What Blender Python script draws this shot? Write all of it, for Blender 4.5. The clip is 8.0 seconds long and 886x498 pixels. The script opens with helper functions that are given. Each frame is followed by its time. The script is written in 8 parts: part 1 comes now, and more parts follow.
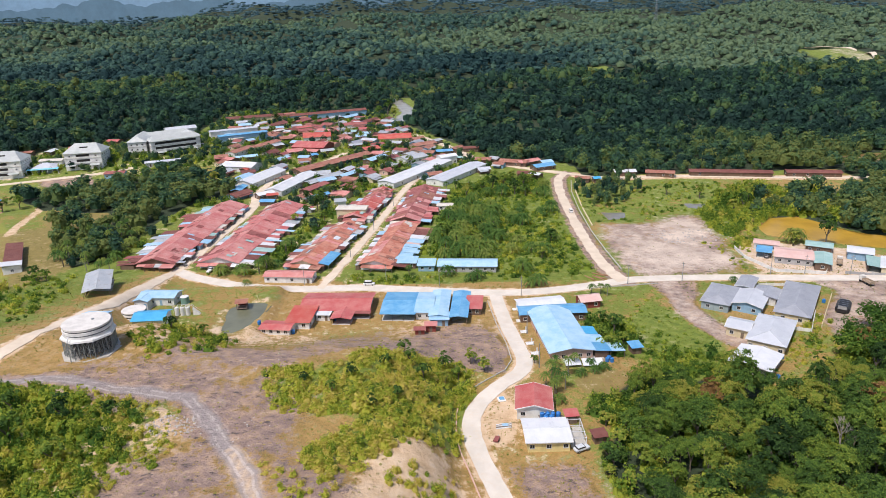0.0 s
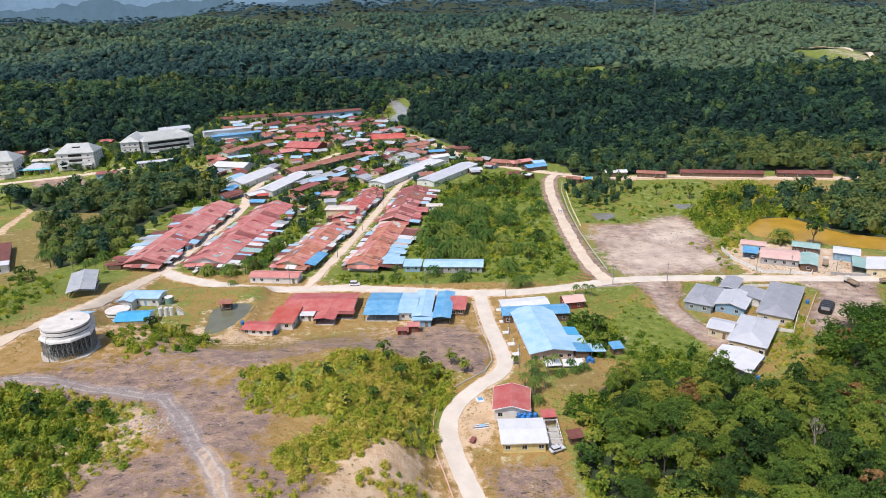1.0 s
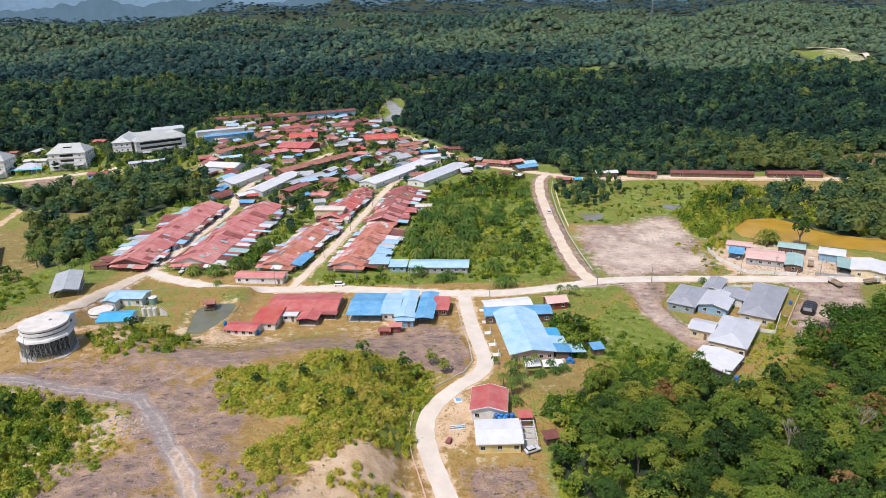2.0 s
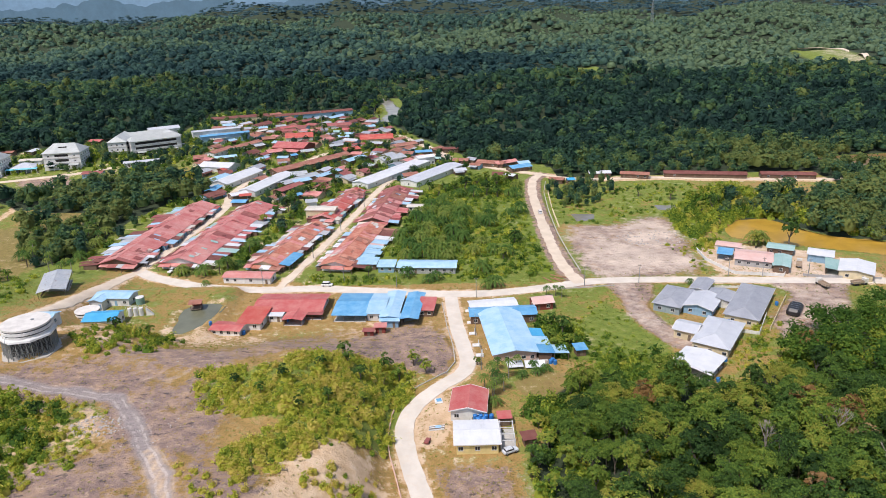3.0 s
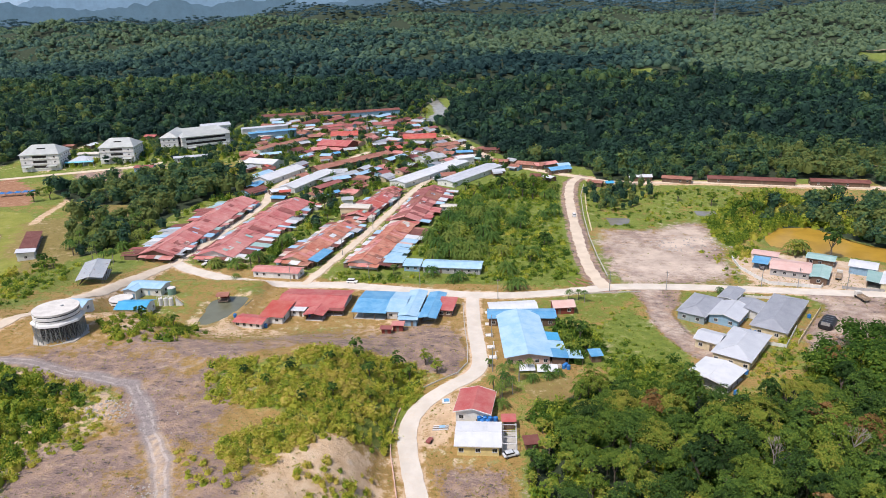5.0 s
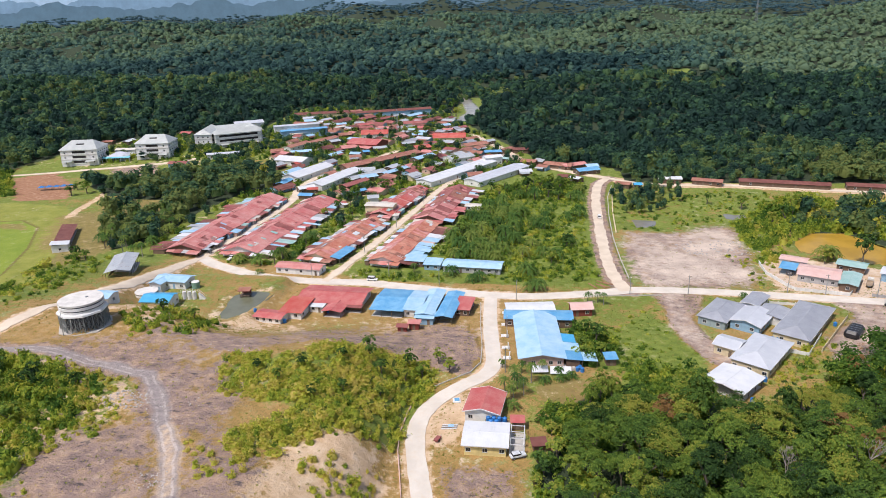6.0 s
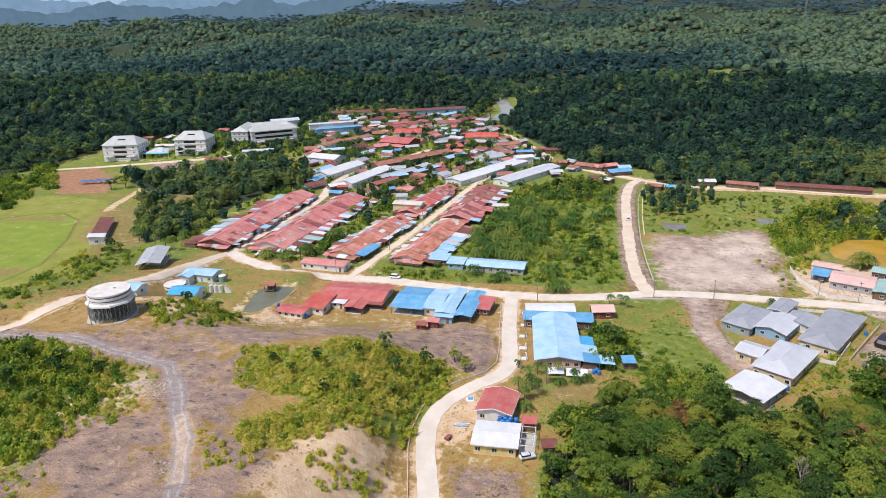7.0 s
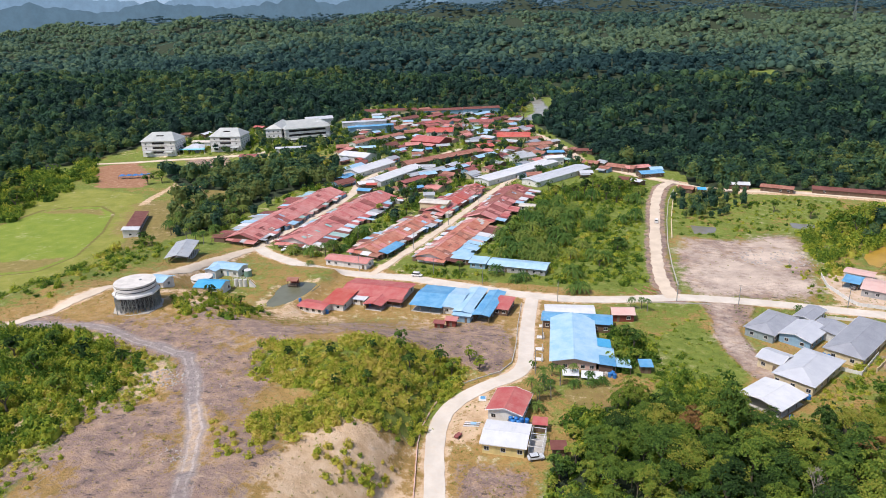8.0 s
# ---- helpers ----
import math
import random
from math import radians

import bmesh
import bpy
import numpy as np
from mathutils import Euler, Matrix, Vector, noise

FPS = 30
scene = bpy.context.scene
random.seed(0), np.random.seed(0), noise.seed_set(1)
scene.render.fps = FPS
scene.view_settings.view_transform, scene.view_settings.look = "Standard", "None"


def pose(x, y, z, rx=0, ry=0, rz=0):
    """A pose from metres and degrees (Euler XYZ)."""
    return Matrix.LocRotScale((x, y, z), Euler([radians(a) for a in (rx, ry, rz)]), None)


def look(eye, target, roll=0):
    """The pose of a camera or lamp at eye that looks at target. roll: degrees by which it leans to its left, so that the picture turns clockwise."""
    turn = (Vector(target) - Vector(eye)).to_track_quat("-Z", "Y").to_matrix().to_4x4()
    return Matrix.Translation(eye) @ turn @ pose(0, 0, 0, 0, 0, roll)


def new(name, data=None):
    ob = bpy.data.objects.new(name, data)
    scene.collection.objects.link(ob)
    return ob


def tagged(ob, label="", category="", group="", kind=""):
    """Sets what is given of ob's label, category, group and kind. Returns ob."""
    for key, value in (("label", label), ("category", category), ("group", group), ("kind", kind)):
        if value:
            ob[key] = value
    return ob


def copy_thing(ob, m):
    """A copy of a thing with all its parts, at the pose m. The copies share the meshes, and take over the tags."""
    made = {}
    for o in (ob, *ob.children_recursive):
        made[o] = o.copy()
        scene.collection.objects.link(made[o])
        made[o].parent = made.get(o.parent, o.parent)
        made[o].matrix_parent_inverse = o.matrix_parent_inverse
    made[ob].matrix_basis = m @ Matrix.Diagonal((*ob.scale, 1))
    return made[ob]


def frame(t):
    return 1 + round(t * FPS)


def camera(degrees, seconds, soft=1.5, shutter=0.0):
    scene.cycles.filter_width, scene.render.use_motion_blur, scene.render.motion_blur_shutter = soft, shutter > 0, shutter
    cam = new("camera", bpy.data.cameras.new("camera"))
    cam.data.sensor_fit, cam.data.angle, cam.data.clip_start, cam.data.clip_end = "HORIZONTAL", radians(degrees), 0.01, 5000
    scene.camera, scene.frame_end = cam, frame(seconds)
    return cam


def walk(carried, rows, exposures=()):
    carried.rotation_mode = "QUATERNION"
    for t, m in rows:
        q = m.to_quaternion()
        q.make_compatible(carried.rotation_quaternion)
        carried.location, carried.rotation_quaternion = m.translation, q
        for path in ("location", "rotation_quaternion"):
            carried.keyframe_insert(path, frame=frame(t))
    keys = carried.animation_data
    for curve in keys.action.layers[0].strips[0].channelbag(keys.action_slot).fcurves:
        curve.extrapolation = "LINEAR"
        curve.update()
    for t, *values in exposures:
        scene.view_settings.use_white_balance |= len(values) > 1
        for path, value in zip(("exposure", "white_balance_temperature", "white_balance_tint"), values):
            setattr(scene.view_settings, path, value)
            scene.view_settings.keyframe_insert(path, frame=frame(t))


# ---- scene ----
# ---- camera and its walk ----
cam = camera(66.2, 8.0, soft=0.75)


def eye(t, x, y, z, yaw, pitch, roll):
    return (t, pose(x, y, z, 90 + pitch, 0, yaw) @ pose(0, 0, 0, 0, 0, roll))


walk(cam, [
    eye(0.0, -17.965, -144.13, 106.61, 0.470, -19.434, -1.775),
    eye(0.5, -14.833, -144.15, 106.63, 0.530, -19.432, -1.766),
    eye(1.0, -11.680, -144.17, 106.63, 0.528, -19.427, -1.755),
    eye(1.5, -8.600, -144.19, 106.65, 0.505, -19.427, -1.735),
    eye(2.0, -5.471, -144.22, 106.66, 0.525, -19.424, -1.715),
    eye(3.5, 3.690, -144.25, 106.72, 1.167, -19.420, -1.708),
    eye(4.0, 6.640, -144.16, 106.66, 2.100, -19.388, -1.695),
    eye(4.5, 9.660, -144.06, 106.62, 3.845, -19.335, -1.676),
    eye(6.0, 18.692, -143.61, 106.52, 8.590, -19.264, -1.645),
    eye(6.5, 21.720, -143.36, 106.47, 10.290, -19.247, -1.644),
    eye(7.0, 24.735, -143.08, 106.42, 11.930, -19.235, -1.642),
    eye(7.5, 27.707, -142.74, 106.35, 13.553, -19.205, -1.630),
    eye(8.0, 30.694, -142.36, 106.30, 15.162, -19.205, -1.612),
], [(0.0, -0.1, 6500, 16), (8.0, -0.1, 6500, 16)])

# ---- world, sun, exposure ----
SUN_ELEVATION, SUN_FROM = 60.0, (-0.62, -0.78)
world = bpy.data.worlds.new("world")
scene.world = world
world.use_nodes = True
sky = world.node_tree.nodes.new("ShaderNodeTexSky")
sky.sky_type = "NISHITA"
sky.sun_disc = False
sky.sun_elevation = radians(SUN_ELEVATION)
sky.sun_rotation = math.atan2(SUN_FROM[0], SUN_FROM[1])
sky.altitude = 100
sky.dust_density = 2.0
background = world.node_tree.nodes["Background"]
background.inputs["Strength"].default_value = 0.15
world.node_tree.links.new(sky.outputs["Color"], background.inputs["Color"])

sun = new("sun", bpy.data.lights.new("sun", "SUN"))
sun.data.energy, sun.data.angle, sun.data.color = 4.05, radians(0.53), (1.0, 0.95, 0.87)
lift = math.tan(radians(SUN_ELEVATION)) * math.hypot(*SUN_FROM)
sun.matrix_world = look((SUN_FROM[0] * 300, SUN_FROM[1] * 300, lift * 300), (0, 0, 0))
scene.view_settings.exposure = 0.0

# ---- materials ----
rng = random.Random(7)


class Nodes:
    """A small builder for node materials."""

    def __init__(self, name, rough=0.85, metal=0.0):
        self.mat = bpy.data.materials.new(name)
        self.mat.use_nodes = True
        self.tree = self.mat.node_tree
        self.bsdf = self.tree.nodes["Principled BSDF"]
        self.bsdf.inputs["Roughness"].default_value = rough
        self.bsdf.inputs["Metallic"].default_value = metal
        self.where = self.tree.nodes.new("ShaderNodeNewGeometry").outputs["Position"]

    def link(self, a, b):
        self.tree.links.new(a, b)

    def node(self, kind, **inputs):
        made = self.tree.nodes.new(kind)
        for key, value in inputs.items():
            socket = made.inputs[key.replace("_", " ")]
            if isinstance(value, bpy.types.NodeSocket):
                self.link(value, socket)
            else:
                socket.default_value = value
        return made

    def noise(self, size, detail=4.0, rough=0.6, vector=None):
        n = self.node("ShaderNodeTexNoise", Scale=1.0 / size, Detail=detail, Roughness=rough)
        self.link(vector or self.where, n.inputs["Vector"])
        return n.outputs["Fac"]

    def local(self):
        return self.tree.nodes.new("ShaderNodeTexCoord").outputs["Object"]

    def math(self, op, a, b=0.0, clamp=False):
        n = self.tree.nodes.new("ShaderNodeMath")
        n.operation, n.use_clamp = op, clamp
        for socket, value in zip(n.inputs, (a, b)):
            if isinstance(value, bpy.types.NodeSocket):
                self.link(value, socket)
            else:
                socket.default_value = value
        return n.outputs[0]

    def step(self, value, lo, hi):
        n = self.node("ShaderNodeMapRange", From_Min=lo, From_Max=hi)
        n.interpolation_type = "SMOOTHSTEP"
        self.link(value, n.inputs["Value"])
        return n.outputs["Result"]

    def ramp(self, fac, *stops):
        n = self.tree.nodes.new("ShaderNodeValToRGB")
        els = n.color_ramp.elements
        while len(els) < len(stops):
            els.new(0.5)
        for el, (at, colour) in zip(els, stops):
            el.position, el.color = at, (*colour, 1)
        self.link(fac, n.inputs["Fac"])
        return n.outputs["Color"]

    def mix(self, fac, a, b, blend="MIX"):
        n = self.tree.nodes.new("ShaderNodeMix")
        n.data_type, n.blend_type = "RGBA", blend
        for at, value in ((0, fac), (6, a), (7, b)):
            if isinstance(value, bpy.types.NodeSocket):
                self.link(value, n.inputs[at])
            else:
                n.inputs[at].default_value = value if at == 0 else (*value, 1)
        return n.outputs[2]

    def attr(self, name, out="Color"):
        n = self.tree.nodes.new("ShaderNodeAttribute")
        n.attribute_name = name
        return n.outputs[out]

    def random(self):
        return self.tree.nodes.new("ShaderNodeObjectInfo").outputs["Random"]

    def island(self):
        return self.tree.nodes.new("ShaderNodeNewGeometry").outputs["Random Per Island"]

    def colour(self, value):
        self.link(value, self.bsdf.inputs["Base Color"])
        return self

    def rough(self, value):
        self.link(value, self.bsdf.inputs["Roughness"])
        return self

    def bump(self, fac, strength=0.3, distance=0.1):
        b = self.node("ShaderNodeBump", Strength=strength, Distance=distance)
        self.link(fac, b.inputs["Height"])
        self.link(b.outputs["Normal"], self.bsdf.inputs["Normal"])
        return self


def shade(colour, k):
    return tuple(min(1.0, c * k) for c in colour)


MATS = {}


def sheet_metal(key, colour, fade, rust=0.0, rough=0.5):
    """Corrugated roofing: ribs along the slope, sheets that faded unevenly, stains and some rust."""
    if key in MATS:
        return MATS[key]
    m = Nodes(key, rough)
    at = m.local()
    base = m.mix(m.step(m.noise(4.0, 5, vector=at), 0.32, 0.7), colour, fade)
    base = m.mix(m.math("MULTIPLY", m.random(), 0.36), base, shade(colour, 0.74))
    streak = m.node("ShaderNodeMapping", Scale=(0.9, 0.12, 0.12))
    m.link(at, streak.inputs["Vector"])
    dirt = m.step(m.noise(0.55, 5, 0.7, streak.outputs["Vector"]), 0.52, 0.78)
    base = m.mix(m.math("MULTIPLY", dirt, 0.28), base, shade(fade, 0.5))
    if rust:
        spots = m.step(m.noise(1.6, 6, 0.7, at), 0.62 - 0.25 * rust, 0.72)
        base = m.mix(m.math("MULTIPLY", spots, 0.8), base, (0.16, 0.07, 0.04))
    wave = m.node("ShaderNodeTexWave", Scale=1.6)
    wave.bands_direction = "X"
    m.link(at, wave.inputs["Vector"])
    m.colour(base).bump(wave.outputs["Fac"], 0.35, 0.05)
    MATS[key] = m.mat
    return m.mat


def plaster(key, colour, stain=0.5):
    if key in MATS:
        return MATS[key]
    m = Nodes(key, 0.9)
    base = m.mix(m.step(m.noise(2.5, 5), 0.35, 0.75), colour, shade(colour, 0.78))
    streak = m.node("ShaderNodeMapping", Scale=(1.2, 1.2, 0.15))
    m.link(m.where, streak.inputs["Vector"])
    base = m.mix(m.math("MULTIPLY", m.step(m.noise(0.6, 5, 0.7, streak.outputs["Vector"]), 0.5, 0.8), stain), base, shade(colour, 0.45))
    m.colour(base).bump(m.noise(0.15, 3), 0.15, 0.02)
    MATS[key] = m.mat
    return m.mat


def plain(key, colour, rough=0.7, metal=0.0, vary=0.25):
    if key in MATS:
        return MATS[key]
    m = Nodes(key, rough, metal)
    m.colour(m.mix(m.step(m.noise(0.5, 4), 0.3, 0.7), colour, shade(colour, 1 - vary))).bump(m.noise(0.08, 3), 0.1, 0.01)
    MATS[key] = m.mat
    return m.mat


ROOF = {
    "red": sheet_metal("roof_red", (0.48, 0.095, 0.09), (0.55, 0.22, 0.19)),
    "orange": sheet_metal("roof_orange_red", (0.50, 0.075, 0.055), (0.56, 0.19, 0.14)),
    "pink": sheet_metal("roof_faded_pink", (0.56, 0.19, 0.17), (0.64, 0.34, 0.30)),
    "faded_red": sheet_metal("roof_faded_red", (0.52, 0.14, 0.13), (0.60, 0.27, 0.24)),
    "terracotta": sheet_metal("roof_terracotta", (0.47, 0.15, 0.095), (0.62, 0.31, 0.22), 0.2, 0.7),
    "pale_pink": sheet_metal("roof_pale_pink", (0.66, 0.42, 0.37), (0.70, 0.52, 0.47)),
    "rust": sheet_metal("roof_rusty", (0.31, 0.115, 0.08), (0.45, 0.235, 0.17), 0.5, 0.75),
    "maroon": sheet_metal("roof_maroon", (0.28, 0.075, 0.07), (0.38, 0.15, 0.13), 0.3, 0.7),
    "brown": sheet_metal("roof_brown", (0.16, 0.05, 0.04), (0.25, 0.10, 0.08), 0.4, 0.75),
    "blue": sheet_metal("roof_blue", (0.085, 0.32, 0.58), (0.22, 0.47, 0.68)),
    "pale_blue": sheet_metal("roof_pale_blue", (0.30, 0.53, 0.72), (0.46, 0.65, 0.78)),
    "sky": sheet_metal("roof_sky_blue", (0.05, 0.36, 0.66), (0.10, 0.46, 0.74)),
    "white": sheet_metal("roof_white", (0.70, 0.72, 0.74), (0.60, 0.63, 0.66)),
    "cream": sheet_metal("roof_cream", (0.68, 0.64, 0.56), (0.56, 0.52, 0.46)),
    "grey": sheet_metal("roof_grey", (0.30, 0.32, 0.36), (0.38, 0.40, 0.44)),
    "pale_grey": sheet_metal("roof_pale_grey", (0.50, 0.53, 0.58), (0.58, 0.61, 0.65)),
    "school_grey": sheet_metal("roof_school_grey", (0.42, 0.45, 0.44), (0.51, 0.54, 0.52)),
    "teal": sheet_metal("roof_teal", (0.28, 0.47, 0.44), (0.42, 0.56, 0.54)),
    "zinc": sheet_metal("roof_zinc", (0.38, 0.42, 0.46), (0.50, 0.52, 0.53), 0.25, 0.55),
}
WALL = {
    "white": plaster("wall_white", (0.74, 0.74, 0.72)),
    "cream": plaster("wall_cream", (0.68, 0.58, 0.38)),
    "yellow": plaster("wall_yellow", (0.70, 0.58, 0.26)),
    "pink": plaster("wall_pink", (0.66, 0.45, 0.38)),
    "grey": plaster("wall_grey", (0.40, 0.40, 0.40)),
    "teal": plaster("wall_teal", (0.30, 0.37, 0.39)),
    "blue": plaster("wall_blue", (0.26, 0.43, 0.58)),
    "timber": plaster("wall_timber", (0.17, 0.11, 0.075), 0.6),
    "red": plaster("wall_red_timber", (0.24, 0.055, 0.04), 0.5),
}
TIMBER = plain("weathered_timber", (0.20, 0.15, 0.11), 0.85)
STEEL = plain("galvanised_steel", (0.36, 0.39, 0.40), 0.45, 0.6)
CONCRETE = plaster("concrete", (0.50, 0.48, 0.44), 0.6)
PALE_CONCRETE = plaster("pale_concrete", (0.66, 0.64, 0.60), 0.45)
FASCIA = plain("white_fascia", (0.74, 0.74, 0.73), 0.6)
DARK = plain("interior_shade", (0.025, 0.023, 0.022), 0.9)
GLASS = plain("window_glass", (0.03, 0.035, 0.04), 0.15)
TANK_BLUE = plain("blue_plastic", (0.03, 0.20, 0.55), 0.4)
RUBBER = plain("tyre_rubber", (0.02, 0.02, 0.02), 0.8)

# ---- small mesh helpers ----
def mesh_of(name, verts, faces, material=None, smooth=False):
    me = bpy.data.meshes.new(name)
    me.from_pydata([tuple(v) for v in verts], [], [tuple(f) for f in faces])
    if material:
        me.materials.append(material)
    if smooth:
        me.polygons.foreach_set("use_smooth", [True] * len(me.polygons))
    me.update()
    return me


def bm_mesh(name, bm, material=None):
    me = bpy.data.meshes.new(name)
    bm.normal_update()
    bm.to_mesh(me)
    bm.free()
    if material:
        me.materials.append(material)
    return me


def part(name, bm, material, parent, label=""):
    """One bmesh or mesh as a part under a thing."""
    me = bm if isinstance(bm, bpy.types.Mesh) else bm_mesh(name, bm, material)
    ob = new(name, me)
    ob.parent = parent
    return tagged(ob, label)


def thing(name, x, y, z, yaw, label, category, group="", kind=""):
    ob = new(name)
    ob.empty_display_size = 0.5
    ob.matrix_basis = pose(x, y, z, 0, 0, yaw)
    return tagged(ob, label, category, group, kind)


def box(bm, x, y, z, sx, sy, sz, yaw=0.0, bevel=0.0):
    """A box whose base centre is at x, y, z."""
    m = pose(x, y, z + sz / 2, 0, 0, yaw) @ Matrix.Diagonal((sx, sy, sz, 1))
    made = bmesh.ops.create_cube(bm, size=1, matrix=m)["verts"]
    if bevel:
        bmesh.ops.bevel(bm, geom=list({e for v in made for e in v.link_edges}), offset=bevel, segments=1, affect="EDGES")
    return bm


def bar(bm, a, b, w):
    """A square bar from a to b."""
    a, b = Vector(a), Vector(b)
    m = Matrix.Translation((a + b) / 2) @ (b - a).to_track_quat("Z", "Y").to_matrix().to_4x4() @ Matrix.Diagonal((w, w, (b - a).length, 1))
    bmesh.ops.create_cube(bm, size=1, matrix=m)
    return bm


def drum(bm, x, y, z, r1, r2, h, n=20):
    bmesh.ops.create_cone(bm, cap_ends=True, segments=n, radius1=r1, radius2=r2, depth=h, matrix=pose(x, y, z + h / 2))
    return bm


# ---- the lie of the land ----
def ease(u):
    u = np.clip(u, 0, 1)
    return u * u * (3 - 2 * u)


def near_poly(x, y, poly):
    """Signed distance to a polygon, negative inside."""
    x, y = np.asarray(x, float), np.asarray(y, float)
    best, inside = np.full(x.shape, 1e9), np.zeros(x.shape, bool)
    for (ax, ay), (bx, by) in zip(poly, poly[1:] + poly[:1]):
        dx, dy = bx - ax, by - ay
        k = np.clip(((x - ax) * dx + (y - ay) * dy) / (dx * dx + dy * dy), 0, 1)
        best = np.minimum(best, np.hypot(x - ax - k * dx, y - ay - k * dy))
        cross = ((ay > y) != (by > y)) & (x < (bx - ax) * (y - ay) / ((by - ay) or 1e-9) + ax)
        inside ^= cross
    return np.where(inside, -best, best)


def near_line(x, y, line):
    x, y = np.asarray(x, float), np.asarray(y, float)
    best = np.full(x.shape, 1e9)
    for (ax, ay), (bx, by) in zip(line, line[1:]):
        dx, dy = bx - ax, by - ay
        k = np.clip(((x - ax) * dx + (y - ay) * dy) / (dx * dx + dy * dy), 0, 1)
        best = np.minimum(best, np.hypot(x - ax - k * dx, y - ay - k * dy))
    return best


def wobble(x, y, size, seed=0.0):
    """Smooth uneven values, about -1 to 1."""
    u, v = x / size, y / size
    return (np.sin(u * 1.3 + 2.1 * np.sin(v * 0.9 + seed) + seed) + np.sin(v * 1.7 + 1.7 * np.sin(u * 1.1 - seed) + 2 * seed)
            + 0.6 * np.sin(u * 3.1 - v * 2.3 + seed * 3) + 0.5 * np.sin(u * 2.2 + v * 3.7 - seed)) / 3.1


FISH_POND = [(-98, 71), (-100, 82), (-101, 91), (-98, 96), (-88, 95), (-87, 88), (-90, 76), (-94, 70)]
SWAMP_POND = [(67, 218), (80, 216), (78, 205), (68, 203)]
SWAMP_POOL = [(117, 231), (130, 229), (126, 219), (117, 221)]
YELLOW_POND = [(136, 168), (138, 181), (150, 194), (164, 195), (170, 187), (177, 171), (191, 161), (216, 151), (252, 142), (252, 122), (216, 131), (190, 140), (173, 148), (152, 158)]
FAR_POND = [(255, 313), (268, 338), (330, 345), (340, 300), (285, 302)]
PONDS = [(FISH_POND, 2.2, 2.0), (SWAMP_POND, 1.2, -2.2), (SWAMP_POOL, 1.2, -2.2), (YELLOW_POND, 3.0, -1.0), (FAR_POND, 3.0, -0.6)]


FLATS = [(-420, 300), (-400, 440), (-250, 500), (-255, 620), (-60, 620), (-58, 760), (-40, 560), (40, 370), (80, 300)]


def land(x, y):
    x, y = np.asarray(x, float), np.asarray(y, float)
    # rocky hill with the water tank, cut steeply by the road
    u = np.clip((-17.5 - x) / 30, 0, 1)
    edge = 75 + 20 * ease((-80 - x) / 40)
    steep = ease((-132 - x) / 12)
    rise = u * (2 - u) * (ease((edge - y) / 55) * (1 - steep) + np.clip((138 - y) / 96, 0, 1) * steep) * ease((x + 215) / 45)
    z = 16.5 * rise + rise * (0.7 * wobble(x, y, 9) + 0.25 * wobble(x, y, 3.5, 2.0))
    # sandy mound above the lane
    z = z + 3.5 * np.exp(-((x + 25) / 9) ** 2 - ((y + 12) / 14) ** 2)
    # rise at the bend of the lane
    z = z + 1.6 * np.exp(-((x - 5) / 30) ** 2 - ((y - 40) / 30) ** 2)
    # bare dome of rock above the lane
    z = z + 2.4 * np.exp(-((x + 12) / 9) ** 2 - ((y - 54) / 10) ** 2)
    # low swampy land past the junction
    z = z - 2.2 * np.exp(-((x - 95) / 45) ** 2 - ((y - 205) / 50) ** 2)
    # shelf of the pump station and the fish pond
    shelf = ease((x + 137) / 8) * ease((-82 - x) / 6) * ease((y - 60) / 8) * ease((118 - y) / 8)
    z = z + (3.0 - z) * shelf
    # terrace of the school
    z = z + 5.5 * ease((-130 - x) / 80) * ease((y - 300) / 70)
    # low rolls under the forest, none in the village
    roll = ease((y - 400) / 160) * ease((near_poly(x, y, FLATS) - 5) / 60)
    z = z + roll * (7 + 8 * wobble(x, y, 62, 3.3) + 4 * wobble(x, y, 27, 1.9))
    # hills far off
    far = ease((y - 650) / 900)
    z = z + far * (40 + 40 * wobble(x, y, 230, 0.7) + 22 * wobble(x, y, 95, 2.2) + 8 * wobble(x, y, 45, 1.2))
    z = z + 95 * ease((y - 1800) / 1400) * (0.8 + 0.45 * wobble(x, y, 420, 4.0)) * (0.75 + 0.25 * ease((x + 900) / 1500))
    return z


def ground_height(x, y):
    z = land(x, y)
    for poly, depth, level in PONDS:
        d = near_poly(x, y, poly)
        z = np.where(d < 6, z + (np.minimum(z, level + 0.25) - z) * ease((6 - d) / 5.0) - depth * ease((0.5 - d) / 3.0), z)
    return z


def gz(x, y):
    return float(ground_height(np.array([x]), np.array([y]))[0])


# ---- roads on the plan ----
LANE = [(0, 104), (0.6, 92), (2, 74), (4.2, 55), (5, 45), (2.5, 38), (-3, 32.5), (-9, 25), (-12.6, 17), (-13, 9), (-11.8, 1), (-9.5, -8), (-7, -17), (-4, -30), (0, -55)]
MAIN = [(-139, 138), (-130, 131), (-117, 124), (-103, 118), (-86, 114), (-71, 113), (-54, 113), (-30, 109), (-16, 106.5), (0, 104), (15, 104), (31, 106.5), (47, 111), (60, 114), (87, 114), (110, 112), (133, 110), (157, 108), (190, 106), (240, 108), (300, 118)]
WEST = [(-139, 138), (-140.5, 126), (-141, 113), (-142, 90), (-143, 72), (-144.5, 55), (-145.5, 42), (-148, 30), (-151, 18), (-158, 7), (-175, -4), (-200, -20), (-240, -40)]
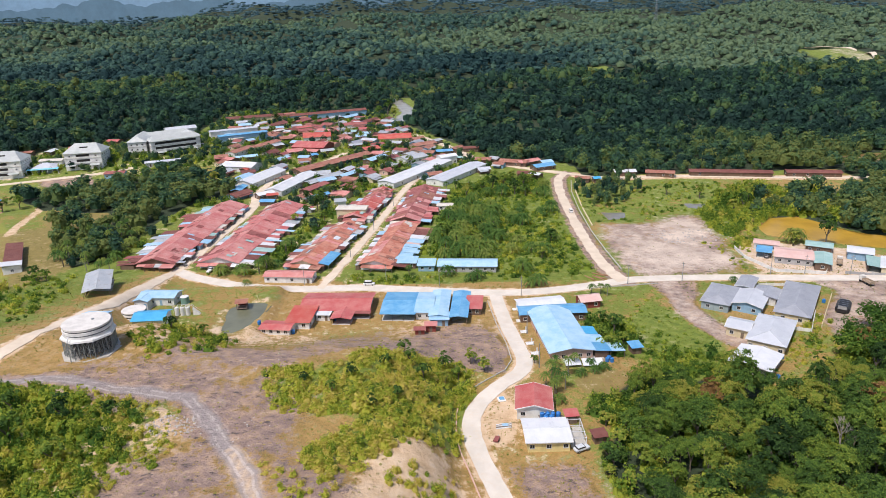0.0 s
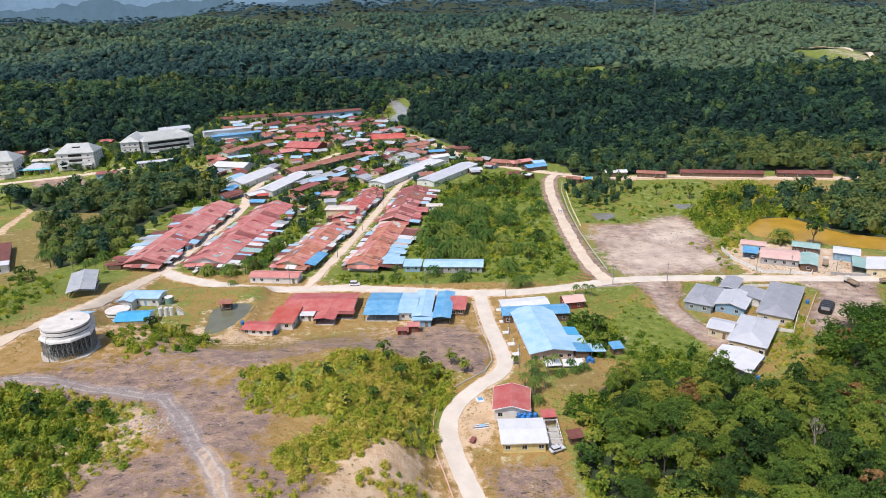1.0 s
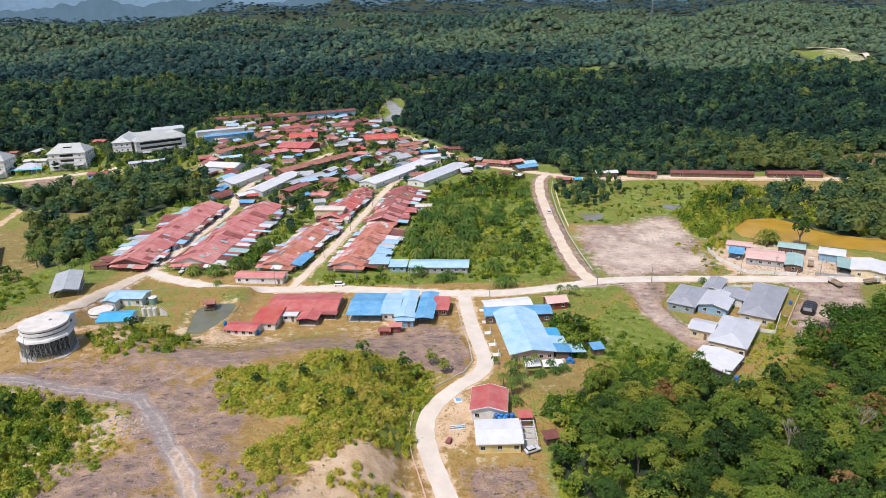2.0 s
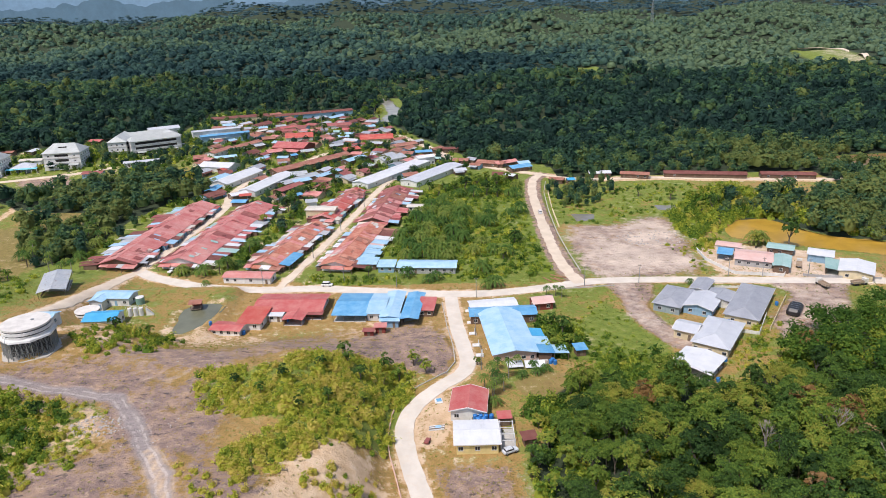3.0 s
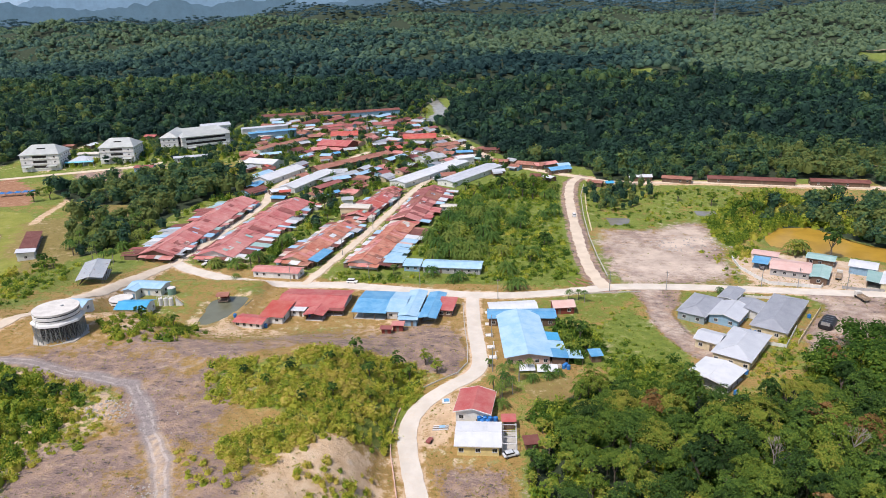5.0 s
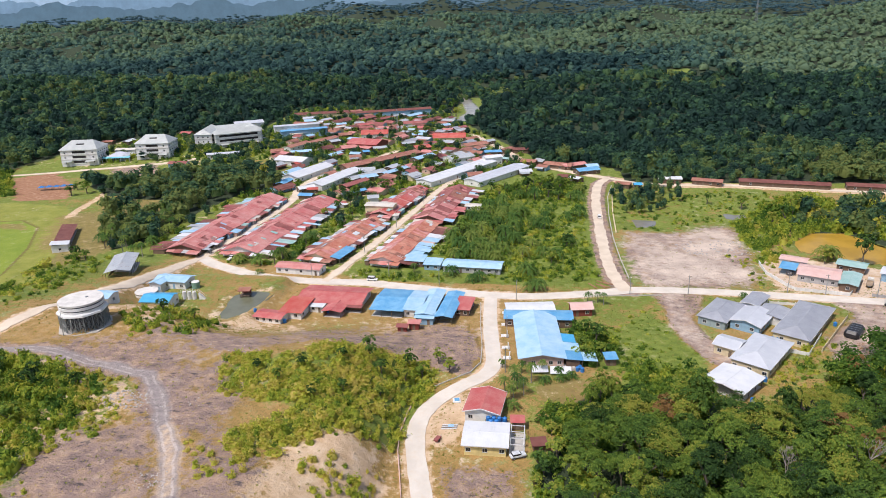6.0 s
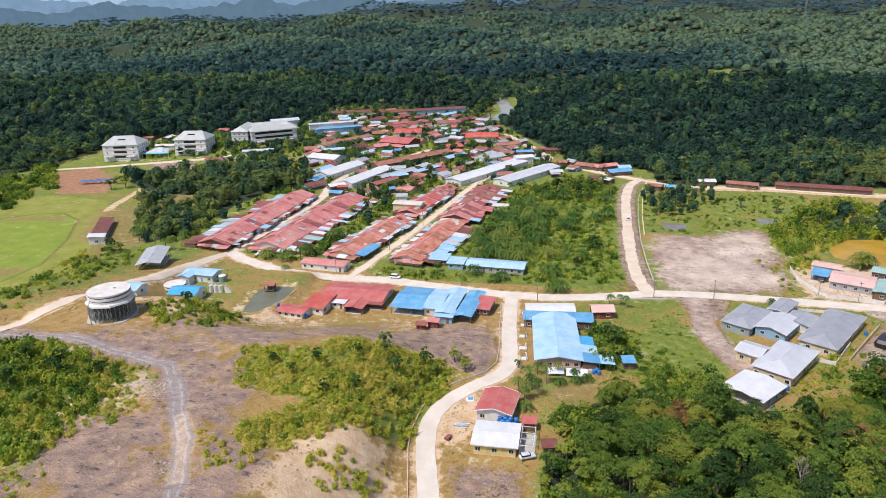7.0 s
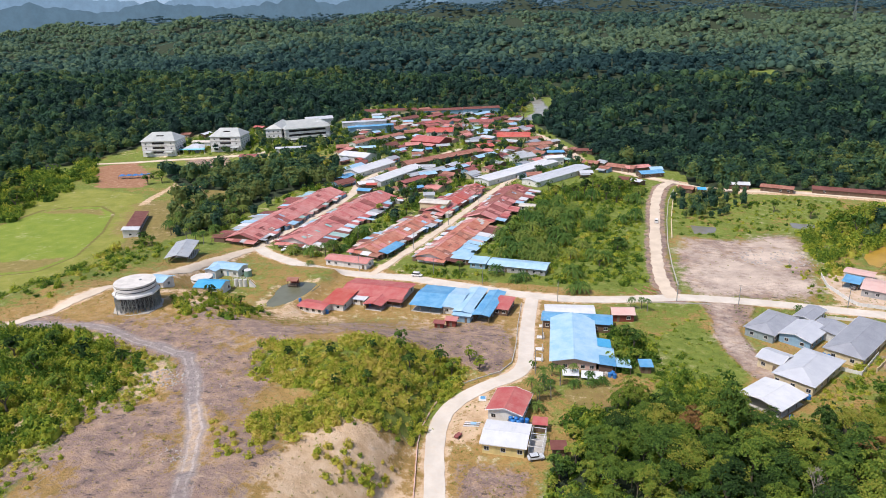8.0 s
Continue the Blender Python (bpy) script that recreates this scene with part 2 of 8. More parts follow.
LONG_STREET = [(-139, 138), (-137, 157), (-134, 195), (-131, 228), (-133, 250), (-137, 268), (-136, 300), (-131, 325), (-122, 342), (-108, 368), (-98, 395)]
MID_STREET = [(-71, 113), (-66.5, 136), (-60, 171), (-53, 215), (-46, 262), (-38, 300), (-26, 333), (-15, 362), (-8, 392)]
HILL_ROAD = [(53, 112), (50, 126), (48.5, 145), (48.5, 180), (49.5, 221), (51, 257), (55, 288), (62, 304)]
BRIDGE_ROAD = [(62, 304), (50, 313), (35, 325), (18, 342), (2, 362), (-8, 392), (-25, 430), (-45, 470)]
ASPHALT = [(70, 112), (69.5, 98), (69, 85), (71, 72), (75, 61), (79, 54)]
TRACK = [(-152, 13), (-140, 14.5), (-122, 15.5), (-105, 10), (-94, 7.5), (-84, 4), (-75, -7), (-68.5, -17), (-61, -27), (-54, -41), (-46, -58)]
EAST_FRONT = [(62, 304), (80, 291), (100, 287), (133, 287), (180, 278), (230, 271), (300, 268)]

ROCK_YARD = [(60, 118), (57, 140), (59, 171), (62, 192), (84, 192), (104, 207), (117, 207), (113, 180), (112, 160), (106, 118)]
PALE_ROCK = [(96, 188), (113, 187), (109, 160), (88, 152), (80, 165)]
LORRY_YARD = [(128, 109), (158, 107), (146, 84), (128, 56), (110, 52), (113, 75), (131, 96)]
ROCK_NORTH = [(-113, 24), (-106, 35), (-91, 42), (-71, 36), (-62, 62), (-45, 70), (-17, 78), (-5, 76), (-4, 62), (-3, 46), (-9, 46), (-14, 60), (-34, 36), (-55, 26), (-66, 18), (-55, 6), (-50, -12), (-38, -24), (-36, -60), (-100, -60), (-96, -40), (-92, -24), (-82, -14), (-88, -2), (-104, 2), (-122, 8), (-148, 8), (-148, 24)]
ROCK_DOME = [(-39, 52), (-29, 58), (-15, 67), (-3, 65), (0, 50), (-3, 38), (-12, 42), (-33, 45)]
SANDY_SPLASH = [(-70.5, -17), (-66, -16), (-59, -26), (-52, -41), (-56, -43), (-63, -29)]
SAND_MOUND = [(-30, -60), (-40, -24), (-37, -12), (-30, -6), (-22, -7), (-16, -12), (-13, -24), (-12, -60)]
PITCH = [(-304, 176), (-291, 187), (-275, 191), (-256, 179), (-236, 146), (-221, 110), (-223, 89), (-240, 80), (-312, 92)]
SPORTS = [(-346, 220), (-312, 230), (-267, 221), (-250, 201), (-234, 171), (-212, 135), (-196, 100), (-205, 66), (-340, 60)]
PITCH_NORTH = [(-306, 172), (-290, 183), (-270, 185), (-258, 174), (-275, 176), (-292, 172)]
PITCH_SOUTH = [(-224, 108), (-226, 90), (-242, 83), (-300, 90), (-300, 98), (-250, 96)]
RED_FIELD = [(-363, 291), (-342, 310), (-300, 272), (-281, 238), (-312, 231)]
NOTCH = [(-252, 231), (-238, 241), (-215, 240), (-201, 213), (-217, 206), (-229, 197)]
PLAZA = [(-308, 322), (-277, 334), (-258, 315), (-263, 287), (-285, 299)]
SPORTS_PATH = [(-252, 200), (-258, 225), (-261, 244), (-268, 262)]
RIVER_TREES = [(-54, 585), (-22, 484), (0, 430), (18, 404), (28, 376), (48, 360), (72, 330), (95, 360), (40, 450), (0, 520), (-20, 600)]
WEST_WOOD = [(-356, 186), (-378, 225), (-402, 262), (-430, 272), (-520, 310), (-520, 180), (-390, 160)]
HALL_YARD = [(19, 34), (28, 39), (40, 40), (40, 33), (29, 27), (20, 27)]
SCHOOL_CLUMP = [(-290, 276), (-292, 292), (-268, 284), (-240, 250), (-258, 246), (-272, 256)]
HOUSE_YARD = [(20, 30), (23, 39), (43, 43), (43, 35), (36, 28)]
VILLAGE = [(-176, 150), (-172, 250), (-150, 262), (-150, 300), (-190, 345), (-240, 322), (-330, 322), (-385, 330), (-392, 385), (-330, 425), (-240, 470), (-250, 610), (-95, 615), (-58, 522), (-26, 446), (6, 374), (18, 338), (-20, 280), (-18, 220), (-24, 128), (-62, 118), (-95, 128), (-132, 132)]
NEAR_WOOD = [(19, -5), (24, 8), (22, 24), (30, 30), (42, 40), (52, 32), (66, 36), (75, 29), (86, 31), (104, 45), (116, 58), (128, 68), (150, 80), (215, 95), (200, -80), (30, -80), (22, -40)]
GROVE = [(-213, 172), (-228, 210), (-246, 255), (-262, 296), (-240, 318), (-200, 333), (-166, 306), (-150, 266), (-172, 252), (-178, 200), (-176, 160), (-190, 146)]
HOUSE_APRON = [(-9, 3), (-8, 14), (-5, 26), (-0.5, 31), (0, 20), (-1, 4)]
FORE_ROCK = [(-5, -4), (14, -4), (17, -20), (6, -45), (-2, -30)]
APRON = [(62, 112), (82, 111), (78, 98), (72, 86), (66, 88)]
FIELD = [(36, 78), (46, 79), (60, 98), (66, 76), (73, 58), (66, 33), (40, 28), (44, 46), (34, 47)]
POND_WOOD = [(142, 198), (150, 199), (166, 199), (173, 190), (180, 174), (193, 164), (217, 154), (255, 145), (300, 142), (300, 262), (245, 258), (215, 236), (185, 224), (160, 226)]
EAST_YARD = [(112, 118), (112, 150), (125, 155), (150, 150), (176, 130), (176, 108), (140, 113)]
NORTH_GREEN = [(-22, 200), (-20, 262), (-4, 280), (14, 304), (44, 298), (46, 268), (2, 250)]

THICKET = [(-64, 2), (-67, 17), (-52, 19), (-24, 42), (-16, 46), (-9, 29), (-15, 9), (-16, 1), (-27, -9), (-37, -20), (-43, -28), (-52, -20), (-41, -5), (-58, -5)]
LEAFY_SLOPE = [(-168, 0), (-152, 8), (-141, 13), (-122, 15), (-103, 10), (-90, 4), (-83, -2), (-84, -8), (-81, -17), (-84, -26), (-85, -36), (-84, -75), (-200, -75), (-190, -8)]

# ---- the ground, one sheet ----
CLEARINGS = [((186, 865), 42, 36), ((590, 930), 55, 75), ((-66, 640), 13, 110)]


def graded(lo, hi, fine, far_lo, far_hi, grow=1.13):
    mid = np.arange(lo, hi + fine, fine)
    out, step = [hi + fine], fine
    while out[-1] < far_hi:
        step *= grow
        out.append(out[-1] + step)
    back, step = [lo - fine], fine
    while back[-1] > far_lo:
        step *= grow
        back.append(back[-1] - step)
    return np.concatenate([back[::-1], mid, out])


def ground_material():
    m = Nodes("ground_cover", 0.95)
    cover, more, third = m.attr("cover"), m.attr("more"), m.attr("third")
    sep, sep2, sep3 = [m.node("ShaderNodeSeparateColor") for _ in range(3)]
    m.link(cover, sep.inputs[0]), m.link(more, sep2.inputs[0]), m.link(third, sep3.inputs[0])
    rock, soil, lush = sep.outputs[0], sep.outputs[1], sep.outputs[2]
    pale, floor, turf = sep2.outputs[0], sep2.outputs[1], sep2.outputs[2]
    big, mid, fine = m.noise(14, 5), m.noise(3.2, 6, 0.65), m.noise(0.6, 5, 0.7)
    jag = m.math("ADD", m.math("ADD", m.math("MULTIPLY", m.math("SUBTRACT", mid, 0.5), 1.5), m.math("MULTIPLY", m.math("SUBTRACT", big, 0.5), 1.0)), m.math("MULTIPLY", m.math("SUBTRACT", fine, 0.5), 0.7))

    def edge(weight, soft=0.14):
        return m.step(m.math("ADD", weight, jag), 0.5 - soft, 0.5 + soft)

    dry = m.ramp(mid, (0.25, (0.25, 0.17, 0.045)), (0.5, (0.38, 0.235, 0.08)), (0.75, (0.45, 0.315, 0.17)))
    dry = m.mix(m.step(fine, 0.45, 0.75), dry, (0.19, 0.165, 0.045))
    green = m.ramp(mid, (0.3, (0.10, 0.15, 0.018)), (0.55, (0.17, 0.22, 0.030)), (0.75, (0.25, 0.26, 0.055)))
    green = m.mix(m.step(fine, 0.54, 0.8), green, (0.075, 0.125, 0.016))
    strata = m.node("ShaderNodeMapping", Scale=(0.62, 1.0, 1.0), Rotation=(0, 0, 0.5))
    m.link(m.where, strata.inputs["Vector"])
    bed = m.noise(2.4, 8, 0.72, strata.outputs["Vector"])
    stone = m.ramp(m.noise(5.5, 8, 0.7), (0.30, (0.18, 0.128, 0.118)), (0.5, (0.32, 0.225, 0.185)), (0.66, (0.50, 0.34, 0.225)))
    stone = m.mix(m.step(bed, 0.56, 0.64), stone, (0.48, 0.35, 0.25))
    stone = m.mix(m.step(bed, 0.44, 0.36), stone, (0.10, 0.078, 0.078))
    stone = m.mix(m.step(m.noise(0.9, 6, 0.75), 0.56, 0.66), stone, (0.38, 0.28, 0.09))
    earth = m.ramp(mid, (0.28, (0.45, 0.30, 0.165)), (0.5, (0.59, 0.425, 0.27)), (0.72, (0.70, 0.55, 0.38)))
    light = m.ramp(big, (0.3, (0.43, 0.335, 0.275)), (0.65, (0.70, 0.585, 0.48)))
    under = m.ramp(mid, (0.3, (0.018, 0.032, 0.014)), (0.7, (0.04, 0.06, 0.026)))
    mown = m.ramp(m.noise(9, 5), (0.3, (0.18, 0.21, 0.025)), (0.6, (0.27, 0.28, 0.05)), (0.75, (0.34, 0.29, 0.08)))
    base = m.mix(edge(lush), dry, green)
    base = m.mix(m.step(turf, 0.35, 0.65), base, mown)
    base = m.mix(m.step(sep3.outputs[2], 0.4, 0.6), base, m.ramp(m.noise(7, 4), (0.3, (0.16, 0.24, 0.02)), (0.7, (0.24, 0.30, 0.035))))
    rim = m.math("MULTIPLY", m.step(sep3.outputs[2], 0.02, 0.3), m.step(sep3.outputs[2], 0.75, 0.5))
    base = m.mix(rim, base, (0.17, 0.15, 0.035))
    worn = m.ramp(mid, (0.3, (0.20, 0.15, 0.05)), (0.7, (0.32, 0.22, 0.08)))
    base = m.mix(m.math("MULTIPLY", edge(sep3.outputs[1]), 0.8), base, worn)
    base = m.mix(edge(soil), base, earth)
    russet = m.ramp(mid, (0.3, (0.26, 0.12, 0.06)), (0.7, (0.42, 0.23, 0.13)))
    base = m.mix(edge(sep3.outputs[0]), base, russet)
    base = m.mix(edge(rock), base, stone)
    base = m.mix(edge(pale, 0.42), base, light)
    # the track: a dusty band, and many wheel lines that wander and part
    aside = m.attr("aside", "Fac")
    wander = m.math("ADD", aside, m.math("ADD", m.math("MULTIPLY", m.math("SUBTRACT", m.noise(11, 2), 0.5), 2.4), m.math("MULTIPLY", m.math("SUBTRACT", m.noise(3.0, 2), 0.5), 0.5)))
    band = m.step(m.math("ADD", m.math("ABSOLUTE", wander), m.math("MULTIPLY", m.math("SUBTRACT", mid, 0.5), 3.0)), 2.8, 1.2)
    dust = m.ramp(m.noise(2.0, 6, 0.7), (0.3, (0.255, 0.22, 0.212)), (0.7, (0.39, 0.335, 0.315)))
    base = m.mix(m.math("MULTIPLY", band, m.step(soil, 0.9, 0.5)), base, dust)
    for at, wide, much in ((0.95, 0.42, 0.6), (-0.95, 0.42, 0.6), (2.4, 0.3, 0.25)):
        rut = m.step(m.math("ABSOLUTE", m.math("SUBTRACT", wander, at)), wide, wide * 0.35)
        base = m.mix(m.math("MULTIPLY", m.math("MULTIPLY", rut, m.step(m.noise(4.0, 5, 0.7), 0.38, 0.6)), much), base, (0.56, 0.49, 0.44))
    # ground turns very dark green where closed woodland stands
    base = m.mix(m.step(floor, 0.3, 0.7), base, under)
    ledges = m.math("MULTIPLY", m.math("MULTIPLY", bed, 4.5), m.step(rock, 0.25, 0.6))
    m.colour(base).bump(m.math("ADD", ledges, m.math("ADD", fine, m.math("MULTIPLY", mid, 2.0))), 0.8, 0.35)
    return m.mat


def soft_in(x, y, poly, width=3.0):
    return np.clip(0.5 - near_poly(x, y, poly) / (2 * width), 0, 1)


def forest_amount(x, y):
    """1 where closed woodland stands."""
    f = ease((y - 318 - 12 * wobble(x, y, 40)) / 20) * ease((near_poly(x, y, VILLAGE) - 2) / 7)
    f = np.where((x > 20) & (x < 68), f * ease((y - 330) / 15), f)
    f = np.maximum(f, ease((x - 165) / 20) * ease((y - 186 - 0.25 * (200 - x)) / 10) * np.where(x < 236, ease((242 - y) / 8), 1) * ease((near_poly(x, y, FAR_POND) - 4) / 8))
    f = np.maximum(f, np.where((x > 72) & (x < 420), ease((y - 292 - 3 * wobble(x, y, 9)) / 4), 0))
    f = np.where((x > 62) & (x < 238) & (y > 266) & (y < 293), 0, f)
    # the wooded slope by the lane, and the grove between school and long houses
    for poly in (NEAR_WOOD, GROVE, POND_WOOD, RIVER_TREES, SCHOOL_CLUMP, WEST_WOOD):
        f = np.maximum(f, ease(((6 if poly is POND_WOOD else 2) - near_poly(x, y, poly) + 2.5 * wobble(x, y, 14)) / 5))
    far_west = ease((-430 - x + 0.35 * (y - 150)) / 20) * ease((y + 60) / 20)
    f = np.clip(np.maximum(f, far_west), 0, 1)
    f = f * ease((near_poly(x, y, FAR_POND) + 1) / 4) * ease((near_poly(x, y, NOTCH) + 4) / 5) * ease((near_poly(x, y, PLAZA) + 2) / 5)
    for (cx, cy), rx, ry in CLEARINGS:
        f = np.where(((x - cx) / rx) ** 2 + ((y - cy) / ry) ** 2 < 1, 0, f)
    return f


xs = graded(-260, 200, 1.8, -4200, 4200, 1.11)
ys = graded(-60, 330, 1.8, -400, 4650, 1.08)
gx, gy = np.meshgrid(xs, ys)
gzv = ground_height(gx, gy)
count_x, count_y = len(xs), len(ys)
ids = np.arange(count_x * count_y).reshape(count_y, count_x)
quads = np.stack([ids[:-1, :-1], ids[:-1, 1:], ids[1:, 1:], ids[1:, :-1]], -1).reshape(-1, 4)


def quick_mesh(name, verts, quads, material, smooth=True):
    me = bpy.data.meshes.new(name)
    n = quads.shape[1]
    me.vertices.add(len(verts))
    me.vertices.foreach_set("co", np.ascontiguousarray(verts, np.float32).ravel())
    me.loops.add(quads.size)
    me.loops.foreach_set("vertex_index", np.ascontiguousarray(quads, np.int32).ravel())
    me.polygons.add(len(quads))
    me.polygons.foreach_set("loop_start", np.arange(0, quads.size, n, dtype=np.int32))
    me.polygons.foreach_set("use_smooth", np.full(len(quads), smooth))
    me.materials.append(material)
    me.update(calc_edges=True)
    return me


def store(me, name, rgba):
    a = me.attributes.new(name, "FLOAT_COLOR", "POINT")
    a.data.foreach_set("color", np.ascontiguousarray(rgba, np.float32).ravel())


ground_mesh = quick_mesh("ground", np.stack([gx, gy, gzv], -1).reshape(-1, 3), quads, ground_material())
fx, fy = gx.ravel(), gy.ravel()
rock = (1 - 0.8 * soft_in(fx, fy, SANDY_SPLASH, 2)) * (1 - 0.75 * soft_in(fx, fy, SAND_MOUND, 4)) * np.maximum.reduce([0.72 * soft_in(fx, fy, ROCK_NORTH, 8) + 0.3 * wobble(fx, fy, 10, 4) * soft_in(fx, fy, ROCK_NORTH, 8), (0.95 + 0.35 * wobble(fx, fy, 9, 1)) * soft_in(fx, fy, ROCK_YARD, 6), soft_in(fx, fy, LORRY_YARD, 3), np.clip(1.0 - (near_line(fx, fy, HILL_ROAD) - 3) / 4, 0, 0.8),
                          np.clip(1.15 - near_line(fx, fy, TRACK) / 5, 0, 1), np.clip(1.6 - near_line(fx, fy, ASPHALT) / 4, 0, 1.2), 0.8 * soft_in(fx, fy, PLAZA, 4), soft_in(fx, fy, APRON, 2), 0.7 * soft_in(fx, fy, FORE_ROCK, 4), 1.25 * soft_in(fx, fy, ROCK_DOME, 3)])
soil = np.maximum.reduce([1.0 * soft_in(fx, fy, SAND_MOUND, 4), 0.95 * soft_in(fx, fy, HOUSE_APRON, 2), 1.0 * soft_in(fx, fy, EAST_YARD, 3), 0.36 * soft_in(fx, fy, [(-90, 68), (-88, 80), (-60, 84), (-30, 80), (-4, 82), (-4, 74), (-40, 70)], 5), 0.8 * soft_in(fx, fy, SANDY_SPLASH, 2), (0.42 + 0.24 * wobble(fx, fy, 12, 6)) * ease((12 - fx) / 15) * ease((95 - fy) / 20) * ease((fx + 135) / 10), 0.30 * soft_in(fx, fy, VILLAGE, 6), 0.2 * soft_in(fx, fy, HOUSE_YARD, 3), 0.2 * soft_in(fx, fy, HALL_YARD, 2)]
                         + [np.clip(0.95 - (near_line(fx, fy, l) - w) / 4, 0, 0.9) for l, w in ((LANE, 1.5), (MAIN, 2), (WEST, 1.5), (HILL_ROAD, 2), (MID_STREET, 0.8), (TRACK, -1.5), (SPORTS_PATH, 0.5), (LONG_STREET, 1), (BRIDGE_ROAD, 2), (EAST_FRONT, 4))])
pale = np.maximum.reduce([(0.62 + 0.42 * wobble(fx, fy, 14, 2)) * soft_in(fx, fy, ROCK_YARD, 7), 0.42 * soft_in(fx, fy, LORRY_YARD, 4), 0.85 * soft_in(fx, fy, PALE_ROCK, 6), 0.5 * soft_in(fx, fy, EAST_YARD, 2), 0.45 * np.clip(1.6 - near_line(fx, fy, ASPHALT) / 4, 0, 1), np.clip(0.62 - near_line(fx, fy, [(600, 1010), (612, 950), (596, 860)]) / 40, 0, 0.6)])
lush = np.clip(0.28 + 0.28 * ease((fx - 8) / 18) + 0.3 * wobble(fx, fy, 45, 1.0) + 0.45 * ease((-140 - fx) / 30), 0, 1)
lush = np.where((fx > -60) & (fy > 300), 0.95, lush)
lush = np.where((fx > 50) & (fx < 150) & (fy > 196) & (fy < 300), np.maximum(lush, 0.7), lush)
lush = np.where((fx > -60) & (fx < 48) & (fy > 116) & (fy < 320), 0.9, lush)
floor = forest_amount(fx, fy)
turf = np.maximum(soft_in(fx, fy, SPORTS, 3) * 0.8, soft_in(fx, fy, PITCH, 1))
lush = np.where(fx < -170, np.maximum(lush, 0.62 + 0.2 * wobble(fx, fy, 30, 2)), lush)
lush = np.maximum.reduce([lush, 0.5 * soft_in(fx, fy, [(-138, 62), (-138, 112), (-82, 112), (-84, 64)], 5), 0.75 * soft_in(fx, fy, VILLAGE, 6), 0.95 * soft_in(fx, fy, FIELD, 4), np.where(fy > 500, 0.8, 0), np.where((fx < -88) & (fy < 10), 0.75, 0), 0.95 * soft_in(fx, fy, LEAFY_SLOPE, 4), 0.85 * soft_in(fx, fy, THICKET, 4)])
ones = np.ones_like(fx)
soil = np.maximum(soil, 0.42 * np.clip(1.4 - np.abs(near_poly(fx, fy, FISH_POND) - 2.0) / 2.5, 0, 1))
soil = soil * (1 - 0.8 * soft_in(fx, fy, ROCK_DOME, 3)) * (1 - 0.75 * soft_in(fx, fy, THICKET, 4))
store(ground_mesh, "cover", np.stack([rock, soil, lush, ones], -1))
worn_turf = np.maximum.reduce([0.75 * soft_in(fx, fy, [(-262, 200), (-232, 222), (-196, 214), (-188, 150), (-196, 110), (-236, 152)], 8), 1.2 * soft_in(fx, fy, HALL_YARD, 2), 0.9 * soft_in(fx, fy, NOTCH, 4), soft_in(fx, fy, PITCH_NORTH, 3), soft_in(fx, fy, PITCH_SOUTH, 3)])
store(ground_mesh, "third", np.stack([soft_in(fx, fy, RED_FIELD, 1.5) * 1.1, worn_turf, soft_in(fx, fy, PITCH, 1.0), ones], -1))
aside = np.full(fx.shape, 30.0)
for (ax, ay), (bx, by) in zip(TRACK, TRACK[1:]):
    long = math.hypot(bx - ax, by - ay)
    k = np.clip(((fx - ax) * (bx - ax) + (fy - ay) * (by - ay)) / long ** 2, 0, 1)
    d = np.hypot(fx - ax - k * (bx - ax), fy - ay - k * (by - ay))
    left = np.sign((bx - ax) * (fy - ay) - (by - ay) * (fx - ax))
    aside = np.where(d < np.abs(aside), d * left, aside)
side_way = ground_mesh.attributes.new("aside", "FLOAT", "POINT")
side_way.data.foreach_set("value", aside.astype(np.float32))
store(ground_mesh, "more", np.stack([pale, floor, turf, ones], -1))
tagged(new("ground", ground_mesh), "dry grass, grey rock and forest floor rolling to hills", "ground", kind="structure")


# ---- roads ----
def smooth_line(line, step=2.0):
    pts = [Vector((x, y, 0)) for x, y in line]
    out = []
    for n in range(len(pts) - 1):
        a, b, c, d = pts[max(n - 1, 0)], pts[n], pts[n + 1], pts[min(n + 2, len(pts) - 1)]
        count = max(1, int((c - b).length / step))
        for k in range(count):
            u = k / count
            out.append(0.5 * ((2 * b) + (c - a) * u + (2 * a - 5 * b + 4 * c - d) * u * u + (3 * b - a - 3 * c + d) * u ** 3))
    out.append(pts[-1])
    return out


def strip(line, width, lift, thick=0.25, across=4, ragged=0.0, seed=1):
    """Top and sides of a ribbon laid on the land."""
    path = smooth_line(line)
    r = random.Random(seed)
    verts, faces, row = [], [], across + 3
    for n, p in enumerate(path):
        ahead = (path[min(n + 1, len(path) - 1)] - path[max(n - 1, 0)]).normalized()
        side = Vector((ahead.y, -ahead.x, 0))
        half = width / 2 + ragged * (r.random() - 0.5)
        q = [p + side * half * (2 * k / across - 1) for k in range(across + 1)]
        z = [gz(v.x, v.y) for v in q]
        for k, v in enumerate(q):
            verts.append((v.x, v.y, z[k] + lift))
        verts.append((q[0].x, q[0].y, z[0] - thick))
        verts.append((q[-1].x, q[-1].y, z[-1] - thick))
    for n in range(len(path) - 1):
        a, b = n * row, (n + 1) * row
        for k in range(across):
            faces.append((a + k, b + k, b + k + 1, a + k + 1))
        faces.append((a + across + 1, b + across + 1, b, a))
        faces.append((a + across, b + across, b + across + 2, a + across + 2))
    return verts, faces


def road_material(name, light, dark, dust):
    m = Nodes(name, 0.9)
    base = m.mix(m.step(m.noise(6, 5), 0.3, 0.7), light, dark)
    base = m.mix(m.math("MULTIPLY", m.step(m.noise(1.3, 6, 0.7), 0.45, 0.75), 0.6), base, dust)
    m.colour(base).bump(m.noise(0.3, 4), 0.3, 0.03)
    return m.mat


